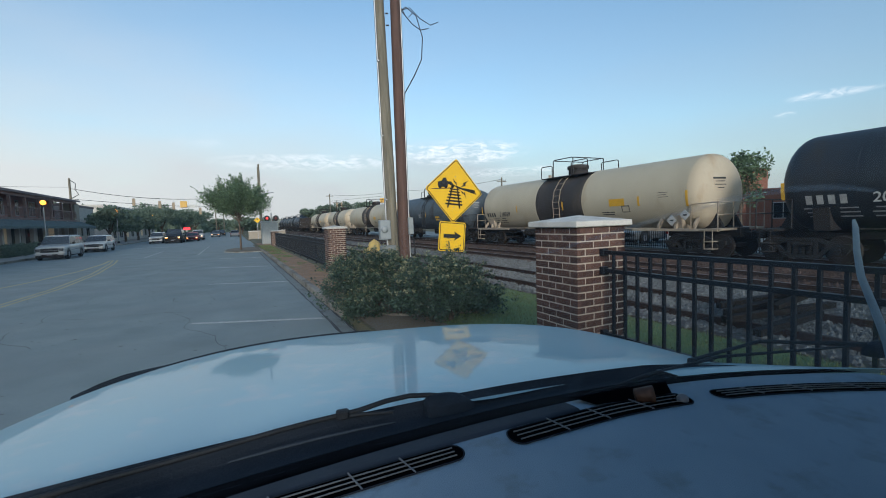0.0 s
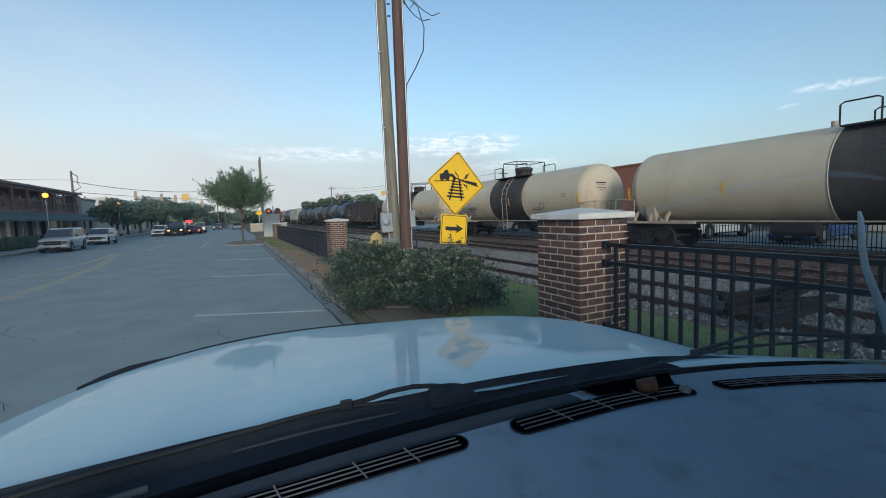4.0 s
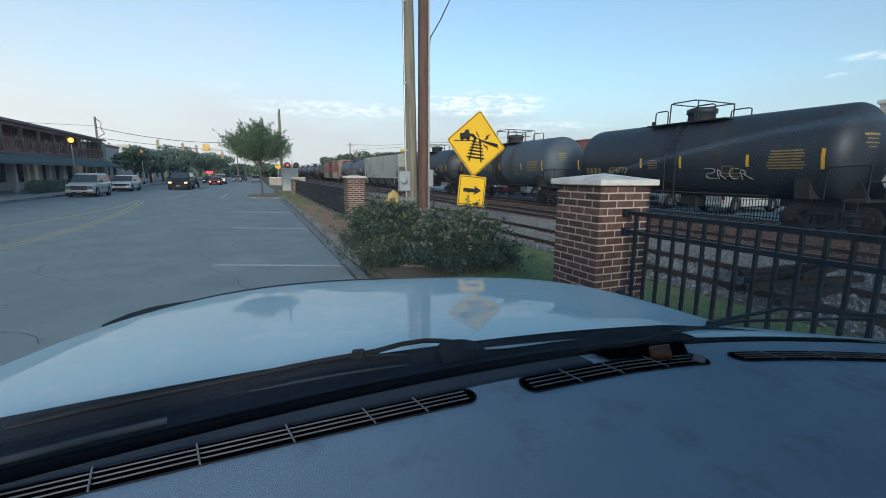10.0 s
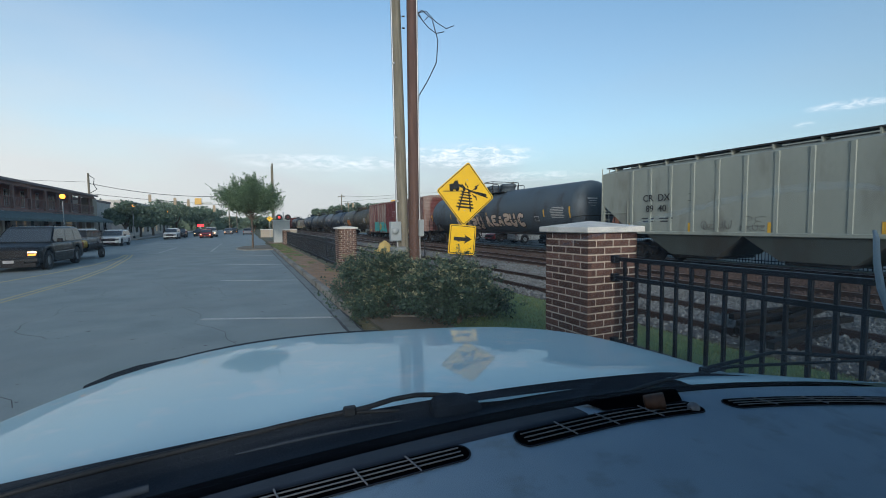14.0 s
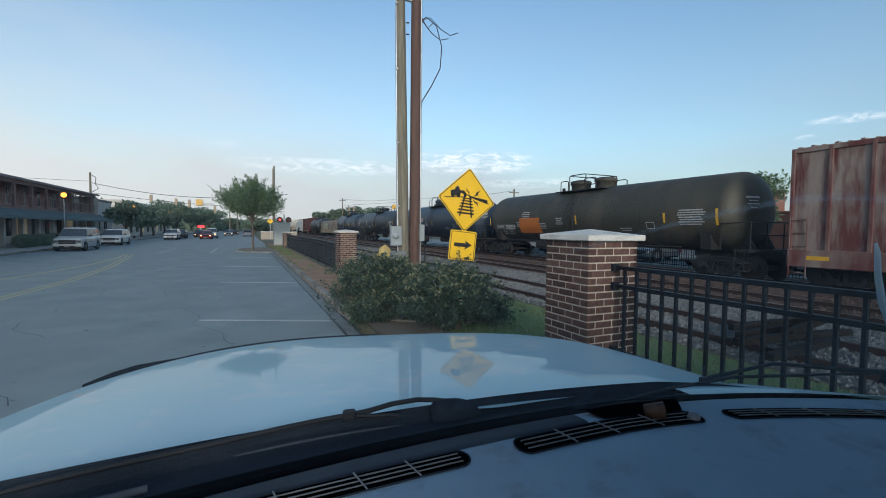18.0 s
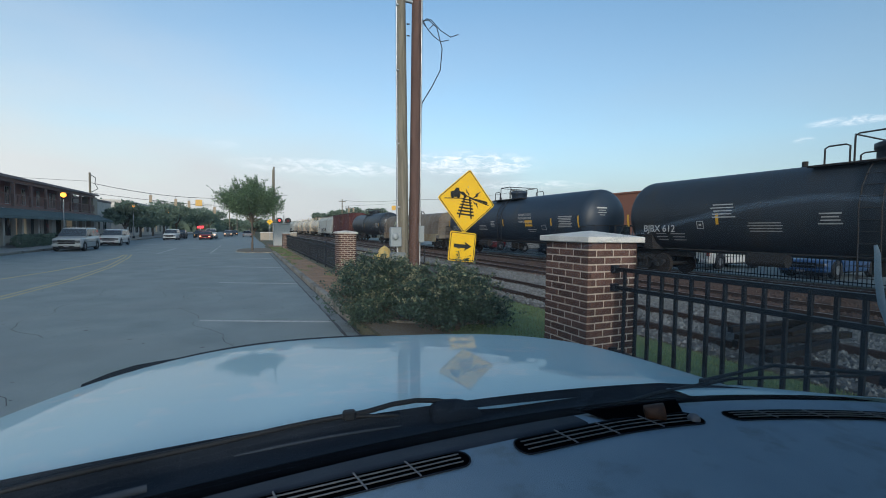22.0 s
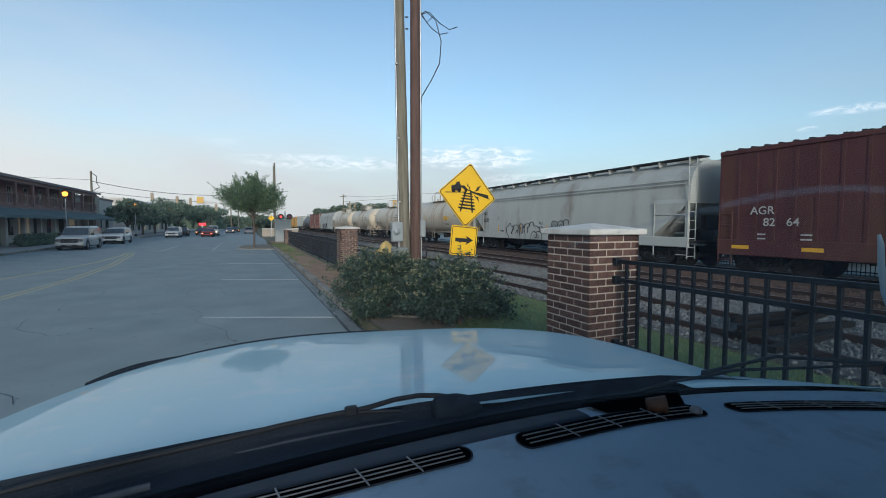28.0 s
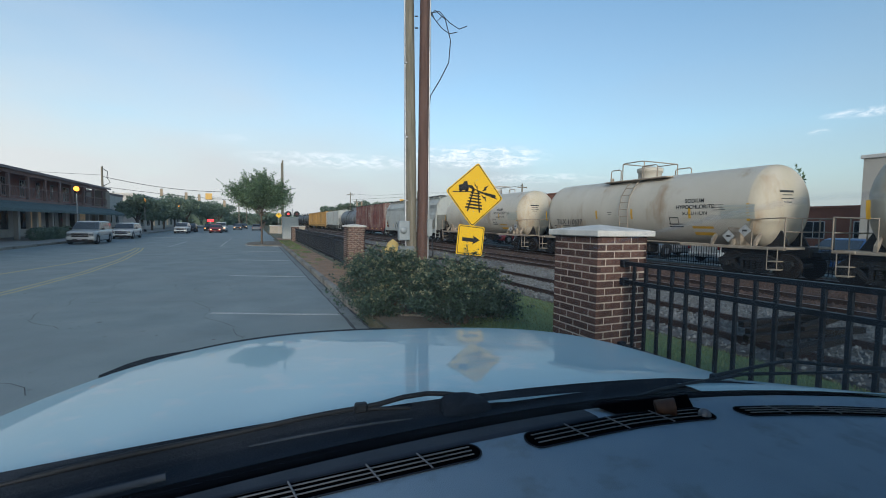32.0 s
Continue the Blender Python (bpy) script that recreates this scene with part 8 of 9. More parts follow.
    g.add(rings[-1][:-1], [tuple(range(16))], True)
    part("cabin", g, col, root, "painted roof and pillars")
    e = 0.87
    V = [(-wb, a, belt + 0.03), (wb, a, belt + 0.03)] + [(x * (wb + (wt - wb) * e), a + (b - a) * e, belt + (zt - belt) * e) for x in (1, -1)]
    V += [(-wb, d, belt + 0.03), (wb, d, belt + 0.03)] + [(x * (wb + (wt - wb) * e), d + (c - d) * e, belt + (zt - belt) * e) for x in (1, -1)]

    def pane(nm, quad, mm=0.06, off=0.02):
        q = [Vector(p) for p in quad]
        c0 = sum(q, Vector()) / 4
        nn = (q[1] - q[0]).cross(q[3] - q[0]).normalized()
        if nn.dot(c0 - Vector((0, (a + d) / 2, belt))) < 0:
            nn = -nn
        vs = [p + (c0 - p).normalized() * mm + nn * off for p in q]
        part(nm, Geo().add(vs, [(0, 1, 2, 3)]), SCREENGLASS if nm == "windscreen" else CARGLASS, root, "dark tinted glass")
    lerp = lambda p, q, t: tuple(p[i] + (q[i] - p[i]) * t for i in range(3))
    pane("windscreen", [V[0], V[1], V[2], V[3]], 0.05, 0.014)
    pane("rear_window", [V[5], V[4], V[7], V[6]], 0.07, 0.014)
    cuts = (0.0, 0.4, 0.72, 1.0) if kind == "suv" else (0.0, 0.5, 1.0)
    for lo, hi in (((V[0], V[4]), (V[3], V[7])), ((V[1], V[5]), (V[2], V[6]))):
        for t0, t1 in zip(cuts[:-1], cuts[1:]):
            pane("side_window", [lerp(*lo, t0), lerp(*lo, t1), lerp(*hi, t1), lerp(*hi, t0)], 0.025, 0.014)
    # front
    part("grille", Geo().box(-w * 0.56, w * 0.56, f - 0.02, f + 0.08, 0.315 * H, 0.48 * H, 0.02), BLACKP, root)
    part("grille_bar", Geo().box(-w * 0.55, w * 0.55, f - 0.035, f + 0.02, 0.385 * H, 0.405 * H, 0.008), CHROME if not lamps else BLACKP, root, "bar across the grille")
    part("front_bumper", Geo().box(-w * 0.94, w * 0.94, f - 0.065, f + 0.25, 0.205 * H, 0.305 * H, 0.04), col if kind != "pickup" else CHROME, root)
    part("front_valance", Geo().box(-w * 0.86, w * 0.86, f - 0.06, f + 0.3, 0.1 * H, 0.2 * H, 0.02), BLACKP, root, "black lower valance")
    part("lower_grille", Geo().box(-w * 0.5, w * 0.5, f - 0.088, f + 0.1, 0.185 * H, 0.235 * H, 0.01), BLACKP, root, "black lower intake")
    part("rear_bumper", Geo().box(-w * 0.94, w * 0.94, r - 0.2, r + 0.08, 0.2 * H, 0.31 * H, 0.05), col, root)
    part("front_plate", Geo().box(-0.16, 0.16, f - 0.092, f - 0.084, 0.2 * H, 0.26 * H), PLATE, root, "blank number plate")
    for s in (-1, 1):
        x0, x1 = sorted((s * w * 0.56, s * w * 0.86))
        part("headlamp", Geo().box(x0, x1, f - 0.015, f + 0.18, (0.405 if lamps else 0.385) * H, (0.45 if lamps else 0.47) * H, 0.025), LAMP_ON if lamps else LAMP_OFF, root, "lit headlamp" if lamps else "clear headlamp")
        part("indicator", Geo().box(x0 + 0.02, x1 - 0.02, f - 0.012, f + 0.1, 0.355 * H, 0.385 * H, 0.01), LAMP_AMBER if lamps else LAMP_OFF, root)
        x0, x1 = sorted((s * w * 0.8, s * w * 0.97))
        part("tail_lamp", Geo().box(x0, x1, r - 0.04, r + 0.02, 0.4 * H, 0.55 * H, 0.02), TAIL_ON if brake else TAIL_OFF, root, "red tail lamp")
        part("door_mirror", Geo().box(min(s * w, s * (w + 0.2)), max(s * w, s * (w + 0.2)), a + 0.35, a + 0.45, belt + 0.02, belt + 0.18, 0.03), BLACKP, root)
        part("running_board", Geo().box(min(s * w * 0.9, s * w * 1.02), max(s * w * 0.9, s * w * 1.02), f + L * 0.3, r - L * 0.28, 0.27, 0.33, 0.01), BLACKP, root)
        part("side_moulding", Geo().box(min(s * w * 0.99, s * w * 1.012), max(s * w * 0.99, s * w * 1.012), f + L * 0.28, r - L * 0.27, 0.38 * H, 0.4 * H), CHROME if kind == "suv" else BLACKP, root)
        for y in axles:
            t = part("tyre", Geo().lathe([(-0.11, 0.2), (-0.12, 0.37), (-0.09, 0.4), (0.09, 0.4), (0.12, 0.37), (0.11, 0.2)], (s * (w - 0.12), y, 0.4), "x", 24), TYRE, root)
            part("rim", Geo().lathe([(0.09 * s, 0.25), (0.1 * s, 0.21), (0.06 * s, 0.17), (0.09 * s, 0.06), (0.09 * s, 0.0)], (s * (w - 0.12), y, 0.4), "x", 14), RIM, t)
    if kind == "suv":
        for s in (-1, 1):
            part("roof_rail", Geo().tube([(s * wt * 0.92, b + 0.15, zt), (s * wt * 0.92, b + 0.25, zt + 0.06), (s * wt * 0.92, c - 0.2, zt + 0.06), (s * wt * 0.92, c - 0.1, zt)], 0.02, 6), BLACKP, root)
    return root


def build_traffic():
    # far vehicles shrunk below true size to fit the camera's view
    VIEW_FIT = Matrix.Scale(0.82, 4)
    vehicle("parked_suv", "silver-beige estate SUV parked at the kerb", P_SILVER, 5.1, 2.04, 1.95, m=pose(-10.9, 38.7, 0) @ VIEW_FIT)
    vehicle("parked_suv", "white SUV parked behind the silver one", P_WHITE, 5.0, 1.98, 1.76, m=pose(-11.0, 48.8, 0) @ VIEW_FIT)
    vehicle("parked_suv", "white SUV waiting at the far kerb", P_WHITE, 4.8, 1.9, 1.75, m=pose(-9.0, 67.5, 0) @ VIEW_FIT)
    vehicle("parked_car", "dark car behind the white SUV", P_BLACK, 4.8, 1.85, 1.6, "sedan", m=pose(-8.9, 75, 0) @ VIEW_FIT)
    vehicle("waiting_car", "red car with lit headlamps in the queue", P_RED, 4.7, 1.85, 1.5, "sedan", True, m=pose(-5.2, 70.5, 0) @ VIEW_FIT)
    vehicle("waiting_car", "white pickup behind the red car", P_WHITE, 5.6, 2.0, 1.88, "pickup", True, m=pose(-5.0, 77.5, 0) @ VIEW_FIT)
    vehicle("waiting_car", "grey car with lit headlamps in the queue", P_GREY, 4.7, 1.85, 1.5, "sedan", True, m=pose(-3.2, 96.0, 0) @ VIEW_FIT)
    vehicle("waiting_car", "dark car with lit headlamps in the queue", P_BLACK, 4.7, 1.85, 1.5, "sedan", True, m=pose(-7.0, 82.0, 0) @ VIEW_FIT)
    vehicle("departing_car", "grey car stopped beyond the junction", P_GREY, 4.7, 1.85, 1.5, "sedan", False, False, m=pose(0.2, 90, 0, 0, 0, 180) @ VIEW_FIT)
    vehicle("far_car", "dark car far down the road", P_BLACK, 4.7, 1.85, 1.5, "sedan", True, m=pose(-2.4, 108, 0) @ VIEW_FIT)
    # length and height trimmed to fit the camera's view
    black = vehicle("moving_suv", "black SUV with lit headlamps towing a trailer", P_BLACK, 5.1, 1.9, 1.78, "suv", True, m=pose(-6.9, 60, 0))
    tr = thing("utility_trailer", "small open utility trailer with yellow goods", "trailer", m=pose(-6.9, 65, 0))
    part("deck", Geo().box(-0.75, 0.75, -1.3, 1.3, 0.5, 0.58, 0.01), BLACKP, tr)
    for s in (-1, 1):
        part("side_rail", Geo().box(min(s * 0.73, s * 0.78), max(s * 0.73, s * 0.78), -1.3, 1.3, 0.58, 0.82, 0.01), BLACKP, tr)
        t = part("tyre", Geo().lathe([(-0.09, 0.15), (-0.09, 0.28), (0.09, 0.28), (0.09, 0.15)], (s * 0.9, 0.35, 0.29), "x", 18), TYRE, tr)
        part("rim", Geo().lathe([(0.05 * s, 0.18), (0.08 * s, 0.0)], (s * 0.9, 0.35, 0.29), "x", 12), RIM, t)
        part("mudguard", Geo().box(min(s * 0.78, s * 1.02), max(s * 0.78, s * 1.02), 0.0, 0.7, 0.6, 0.64, 0.01), BLACKP, tr)
    gate = part("ramp_gate", Geo().tube([(-0.72, 1.3, 0.58), (-0.72, 1.36, 1.5), (0.72, 1.36, 1.5), (0.72, 1.3, 0.58)], 0.025, 6), BLACKP, tr, "raised dark ramp gate")
    for k in range(15):
        part("gate_bar", Geo().tube([(-0.7, 1.305 + 0.004 * k, 0.62 + 0.06 * k), (0.7, 1.305 + 0.004 * k, 0.62 + 0.06 * k)], 0.022, 5), BLACKP, gate)
    part("drawbar", Geo().tube([(0, -2.4, 0.5), (0, -1.2, 0.52)], 0.05, 6), BLACKP, tr)
    part("engine_crate", Geo().box(-0.4, 0.45, -1.0, -0.2, 0.58, 1.0, 0.06), REFLECT, tr, "yellow machine")
    part("tool_box", Geo().box(-0.3, 0.5, 0.0, 0.6, 0.58, 0.85, 0.03), CHROME, tr, "bright metal box")
    return black, tr


SUV, TRAILER = build_traffic()

# ---- shops on the far side of the road ----
# shop brick, shingle, awning and timber colours lightened to include glare haze
SHOP_BRICK = surf("hazed_red_shop_brick", (0.36, 0.19, 0.165), (0.27, 0.14, 0.12), 0.9, scale=1.2, fine=24, bump=0.3)
SHOP_STUCCO = surf("grey_beige_stucco", (0.58, 0.54, 0.49), (0.44, 0.41, 0.375), 0.9, scale=1.2, fine=30, bump=0.2)
SHINGLE = surf("hazed_brown_shingle", (0.25, 0.195, 0.19), (0.19, 0.15, 0.145), 0.9, scale=2, fine=14, bump=0.5)
AWNING = surf("green_awning_canvas", (0.09, 0.13, 0.132), (0.066, 0.1, 0.102), 0.8, scale=2, fine=40, bump=0.1)
TIMBER = surf("hazed_brown_timber", (0.24, 0.15, 0.13), (0.18, 0.115, 0.1), 0.8, scale=3, fine=30, bump=0.2)
FRAMEW = surf("pale_window_frame", (0.58, 0.58, 0.56), None, 0.6, bump=0.0)
WINGLASS = glass("dark_shop_glass", (0.02, 0.024, 0.028), 0.06)
LITWIN = glow("lit_shop_interior", (1.0, 0.75, 0.45), 0.03)
LAMPGLOBE = glow("orange_street_lamp_globe", (1.0, 0.33, 0.03), 1.9)
BLDG_WHITE = surf("off_white_render", (0.48, 0.44, 0.38), (0.41, 0.38, 0.33), 0.9, scale=0.8, fine=20, bump=0.1)
BLDG_BRICK = surf("orange_red_brickwork", (0.26, 0.11, 0.07), (0.2, 0.085, 0.055), 0.9, scale=1.0, fine=20, bump=0.2)
BLDG_TAN = surf("tan_panel_cladding", (0.36, 0.31, 0.25), (0.3, 0.26, 0.2), 0.9, scale=1.0, fine=20, bump=0.1)


def window(parent, x, y0, y1, z0, z1, face, glassm=None):
    """A framed window on a wall in the plane x, seen from the side face (+1 or -1)."""
    a, b = sorted((x - face * 0.05, x + face * 0.03))
    w = part("window", Geo().box(a, b, y0, y1, z0, z0 + 0.06).box(a, b, y0, y1, z1 - 0.06, z1).box(a, b, y0, y0 + 0.06, z0 + 0.06, z1 - 0.06).box(a, b, y1 - 0.06, y1, z0 + 0.06, z1 - 0.06).box(a, b, (y0 + y1) / 2 - 0.025, (y0 + y1) / 2 + 0.025, z0 + 0.06, z1 - 0.06), FRAMEW, parent, "pale sash window")
    a, b = sorted((x + face * 0.004, x + face * 0.012))
    part("pane", Geo().box(a, b, y0 + 0.05, y1 - 0.05, z0 + 0.05, z1 - 0.05), glassm or WINGLASS, w)
    return w


def build_shops():
    root = thing("shop_building", "two-storey dark red shop row with a green awning and gallery", "building", m=pose(0, 0, 0))
    X0, Y0, Y1 = -18.3, 2.0, 64.0
    part("upper_wall", Geo().box(-32, X0, Y0, Y1, 3.1, 5.55), SHOP_BRICK, root, "dark red brick upper storey")
    part("ground_wall", Geo().box(-32, X0 - 0.3, Y0, Y1, 0, 3.1), SHOP_STUCCO, root, "grey stucco ground floor")
    part("gallery_floor", Geo().box(X0, -16.3, Y0, Y1, 3.0, 3.2, 0.02), TIMBER, root)
    g = Geo().add([(-16.0, Y0 - 0.5, 5.45), (-16.0, Y1 + 0.5, 5.45), (-25, Y1 + 0.5, 7.0), (-25, Y0 - 0.5, 7.0), (-16.0, Y0 - 0.5, 5.25), (-16.0, Y1 + 0.5, 5.25), (-25, Y1 + 0.5, 6.8), (-25, Y0 - 0.5, 6.8)],
                  [(0, 1, 2, 3), (7, 6, 5, 4), (0, 4, 5, 1), (1, 5, 6, 2), (2, 6, 7, 3), (3, 7, 4, 0)])
    part("roof", g, SHINGLE, root, "low dark shingle roof")
    part("roof_back", Geo().add([(-25, Y0 - 0.5, 7.0), (-25, Y1 + 0.5, 7.0), (-33, Y1 + 0.5, 5.6), (-33, Y0 - 0.5, 5.6)], [(0, 1, 2, 3)]), SHINGLE, root)
    part("eaves_beam", Geo().box(-16.45, -16.25, Y0, Y1, 5.0, 5.28, 0.02), TIMBER, root)
    post = Geo().box(-16.45, -16.25, -0.1, 0.1, 3.2, 5.02, 0.015).mesh("gallery_post", TIMBER)
    low = Geo().box(-16.55, -16.25, -0.16, 0.16, 0.1, 3.0, 0.02).mesh("arcade_pier", SHOP_STUCCO)
    k = 0
    y = Y0 + 0.3
    while y < Y1:
        part("gallery_post", post, None, root, m=pose(0, y, 0))
        part("arcade_pier", low, None, root, m=pose(0, y + 1.2, 0))
        part("gallery_rail", Geo().box(-16.38, -16.32, y + 0.1, min(y + 3.0, Y1), 4.08, 4.15).box(-16.37, -16.33, y + 0.1, min(y + 3.0, Y1), 3.35, 3.4), TIMBER, root)
        g = Geo()
        for i in range(12):
            yy = y + 0.25 + 0.235 * i
            if yy < Y1:
                g.box(-16.365, -16.335, yy - 0.015, yy + 0.015, 3.4, 4.08)
        tagged(part("balusters", g, TIMBER, root), kind="stuff")
        window(root, X0, y + 0.8, y + 1.5, 3.5, 5.0, 1, None)
        if k % 3 == 0:
            window(root, X0, y + 1.7, y + 2.3, 3.5, 5.0, 1, None)
        part("shop_window", Geo().box(X0 - 0.3, X0 - 0.27, y + 0.4, y + 2.4, 0.8, 2.5), WINGLASS if k % 4 else LITWIN, root, "shop window")
        # scalloped awning
        g = Geo().add([(-16.3, y, 3.0), (-16.3, y + 2.97, 3.0), (-14.9, y + 2.97, 2.42), (-14.9, y, 2.42), (-14.9, y + 2.97, 2.2), (-14.9, y, 2.2), (-16.3, y, 2.96), (-16.3, y + 2.97, 2.96), (-14.93, y + 2.97, 2.38), (-14.93, y, 2.38)],
                      [(0, 1, 2, 3), (3, 2, 4, 5), (9, 8, 7, 6), (0, 3, 9, 6), (1, 7, 8, 2)])
        part("awning", g, AWNING, root, "sloping dark green awning")
        y += 3.0
        k += 1
    for i in range(5):
        y = 40.6 + 1.45 * i
        h = thing("hedge", "clipped dark green hedge bush before the shops", "hedge", "shop hedge", m=pose(-14.6, y, 0.12))
        part("foliage", leaf_cloud([((0, 0, 0.45), (0.55, 0.8, 0.5))], 700, 0.09, 60 + i), LEAF_FAR, h)
    # brick end tower and next buildings
    b = thing("corner_building", "grey-beige corner building with a square pier", "building", m=pose(0, 0, 0))
    part("pier", Geo().box(-18.0, -16.6, 64.6, 66.2, 0, 5.2, 0.03), BLDG_TAN, b)
    part("wall", Geo().box(-34, -18.0, 66.5, 78, 0, 5.0), SHOP_STUCCO, b)
    part("parapet", Geo().box(-34.1, -17.9, 66.4, 78.1, 5.0, 5.3, 0.02), SHINGLE, b)
    for y in (68, 71, 74):
        window(b, -18.0, y, y + 1.6, 1.2, 3.2, 1)
    b = thing("far_shop", "pale stucco shop building beyond the street trees", "building", m=pose(0, 0, 0))
    part("wall", Geo().box(-34, -17.5, 84, 128, 0, 5.6), SHOP_STUCCO, b)
    part("parapet", Geo().box(-34.1, -17.4, 83.9, 128.1, 5.6, 5.95, 0.02), SHOP_STUCCO, b)
    for k in range(9):
        y = 86 + 4.6 * k
        window(b, -17.5, y, y + 2.2, 0.6, 2.6, 1, LITWIN if k in (2, 5) else None)
        window(b, -17.5, y + 0.4, y + 1.6, 3.6, 5.0, 1)
    s = thing("neon_sign", "small glowing red shop sign", "sign", m=pose(-7.7, 92, 0))
    part("panel", Geo().box(-0.55, 0.55, 0, 0.15, 1.55, 2.0, 0.05), glow("red_neon", (1.0, 0.03, 0.04), 0.9), s)
    part("post", Geo().box(-0.08, 0.08, 0.02, 0.14, 0, 1.6), GALV, s)


def street_lamp(x, y, h, on=True):
    root = thing("street_lamp", "slim street lamp with a glowing orange globe", "street lamp", "street lamps", m=pose(x, y, 0.1))
    part("post", Geo().tube([(0, 0, 0), (0, 0, 0.8), (0, 0, h - 0.3)], [0.07, 0.045, 0.035], 10), GALV, root)
    part("collar", Geo().lathe([(h - 0.34, 0.05), (h - 0.28, 0.11), (h - 0.2, 0.13), (h - 0.2, 0.0)], (0, 0, 0), "z", 12), BLACK_METAL, root)
    part("globe", Geo().lathe([(h - 0.2 + 0.2 * (1 - math.cos(math.pi * k / 8)), max(0.001, 0.2 * math.sin(math.pi * k / 8))) for k in range(9)], (0, 0, 0), "z", 16), LAMPGLOBE, root, "glowing orange globe")
    part("banner_arm", Geo().tube([(0, 0, h * 0.68), (-0.7, 0, h * 0.68)], 0.02, 6), BLACK_METAL, root)
    part("base", Geo().lathe([(0, 0.16), (0.25, 0.15), (0.35, 0.09), (0.35, 0.0)], (0, 0, 0), "z", 12), BLACK_METAL, root)


# ---- trees ----
def tree(x, y, h, r, seed, lab, far=False, trunk=0.12, clear=0.35, leaves=9000, size=0.12, up=0.0, group="street trees", z=0.0):
    rnd = random.Random(seed)
    root = thing("tree", lab, "tree", group, m=pose(x, y, z))
    zc = h * clear
    part("trunk", Geo().tube([(0, 0, -0.1), (0.03, 0, zc * 0.5), (0, 0.02, zc), (0.02, 0, h * 0.7)], [trunk * 1.2, trunk, trunk * 0.85, trunk * 0.3], 9), BARK, root)
    blobs = []
    n = 9 if not far else 7
    for k in range(n):
        a = 2 * math.pi * k / n + rnd.uniform(-0.3, 0.3)
        q = rnd.uniform(0.45, 0.85)
        zz = zc + (h - zc) * rnd.uniform(0.25, 0.85)
        p = (r * q * math.cos(a), r * q * math.sin(a), zz)
        part("limb", Geo().tube([(0, 0, zc * 0.95), (p[0] * 0.45, p[1] * 0.45, zc + (zz - zc) * 0.6), p], [trunk * 0.55, trunk * 0.35, trunk * 0.12], 6), BARK, root)
        s = rnd.uniform(0.3, 0.48)
        blobs.append((p, (r * s, r * s, (h - zc) * s * 0.55)))
    blobs.append(((0, 0, zc + (h - zc) * 0.62), (r * 0.55, r * 0.55, (h - zc) * 0.36)))
    if up:
        for k in range(26):
            a, q = rnd.uniform(0, 6.28), rnd.uniform(0.3, 1.0)
            p = (r * q * math.cos(a), r * q * math.sin(a), zc + (h - zc) * (0.75 - 0.2 * q + up * rnd.uniform(0.0, 0.5)))
            blobs.append((p, (r * 0.09, r * 0.09, (h - zc) * 0.16)))
    part("crown", leaf_cloud(blobs, leaves, size, seed + 100, 0.25), LEAF_TREE if not far else LEAF_FAR, root, "uneven crown of small leaves")
    return root


def vase_tree(x, y, seed):
    """Young street tree: short trunk, branches that sweep up and out, leafy to the tips."""
    rnd = random.Random(seed)
    root = thing("tree", "young street tree with an upswept green crown", "tree", "street trees", m=pose(x, y, 0.06))
    part("trunk", Geo().tube([(0, 0, -0.15), (0.02, 0, 1.0), (0, 0.02, 2.1), (0.02, 0, 3.2)], [0.085, 0.065, 0.06, 0.03], 9), BARK, root)
    crown = Geo()
    for k in range(150):
        a = rnd.uniform(0, 6.283)
        out = math.sqrt(rnd.random())
        r = 2.35 * out * rnd.uniform(0.86, 1.08)
        low, high = 2.85 + 0.3 * out, 5.3 - 1.45 * out ** 2.2
        top = low + (high - low) * rnd.random() ** 0.55 + rnd.uniform(-0.1, 0.25)
        b = Vector((0, 0, rnd.uniform(2.0, 2.6)))
        t = Vector((r * math.cos(a), r * math.sin(a), top))
        m1 = Vector((t.x * 0.36, t.y * 0.36, b.z + (t.z - b.z) * 0.36))
        m2 = Vector((t.x * 0.72, t.y * 0.72, b.z + (t.z - b.z) * 0.68))
        pts = [b, m1, m2, t]
        if k < 30:
            part("limb", Geo().tube(pts, [0.032, 0.022, 0.012, 0.004], 5), BARK, root)
        sprig_leaves(crown, [b.lerp(m1, 0.6), m1, m2, t], 150, 0.068, rnd, 0.14, 0.3)
        for j in range(5):
            q = m1.lerp(t, rnd.uniform(0.35, 1.0))
            o = q + Vector((q.x * 0.12 + rnd.gauss(0, 0.16), q.y * 0.12 + rnd.gauss(0, 0.16), rnd.uniform(0.15, 0.75)))
            sprig_leaves(crown, [q, o], 20, 0.055, rnd, 0.03)
    part("crown", crown, LEAF_TREE, root, "uneven crown of small leaves")


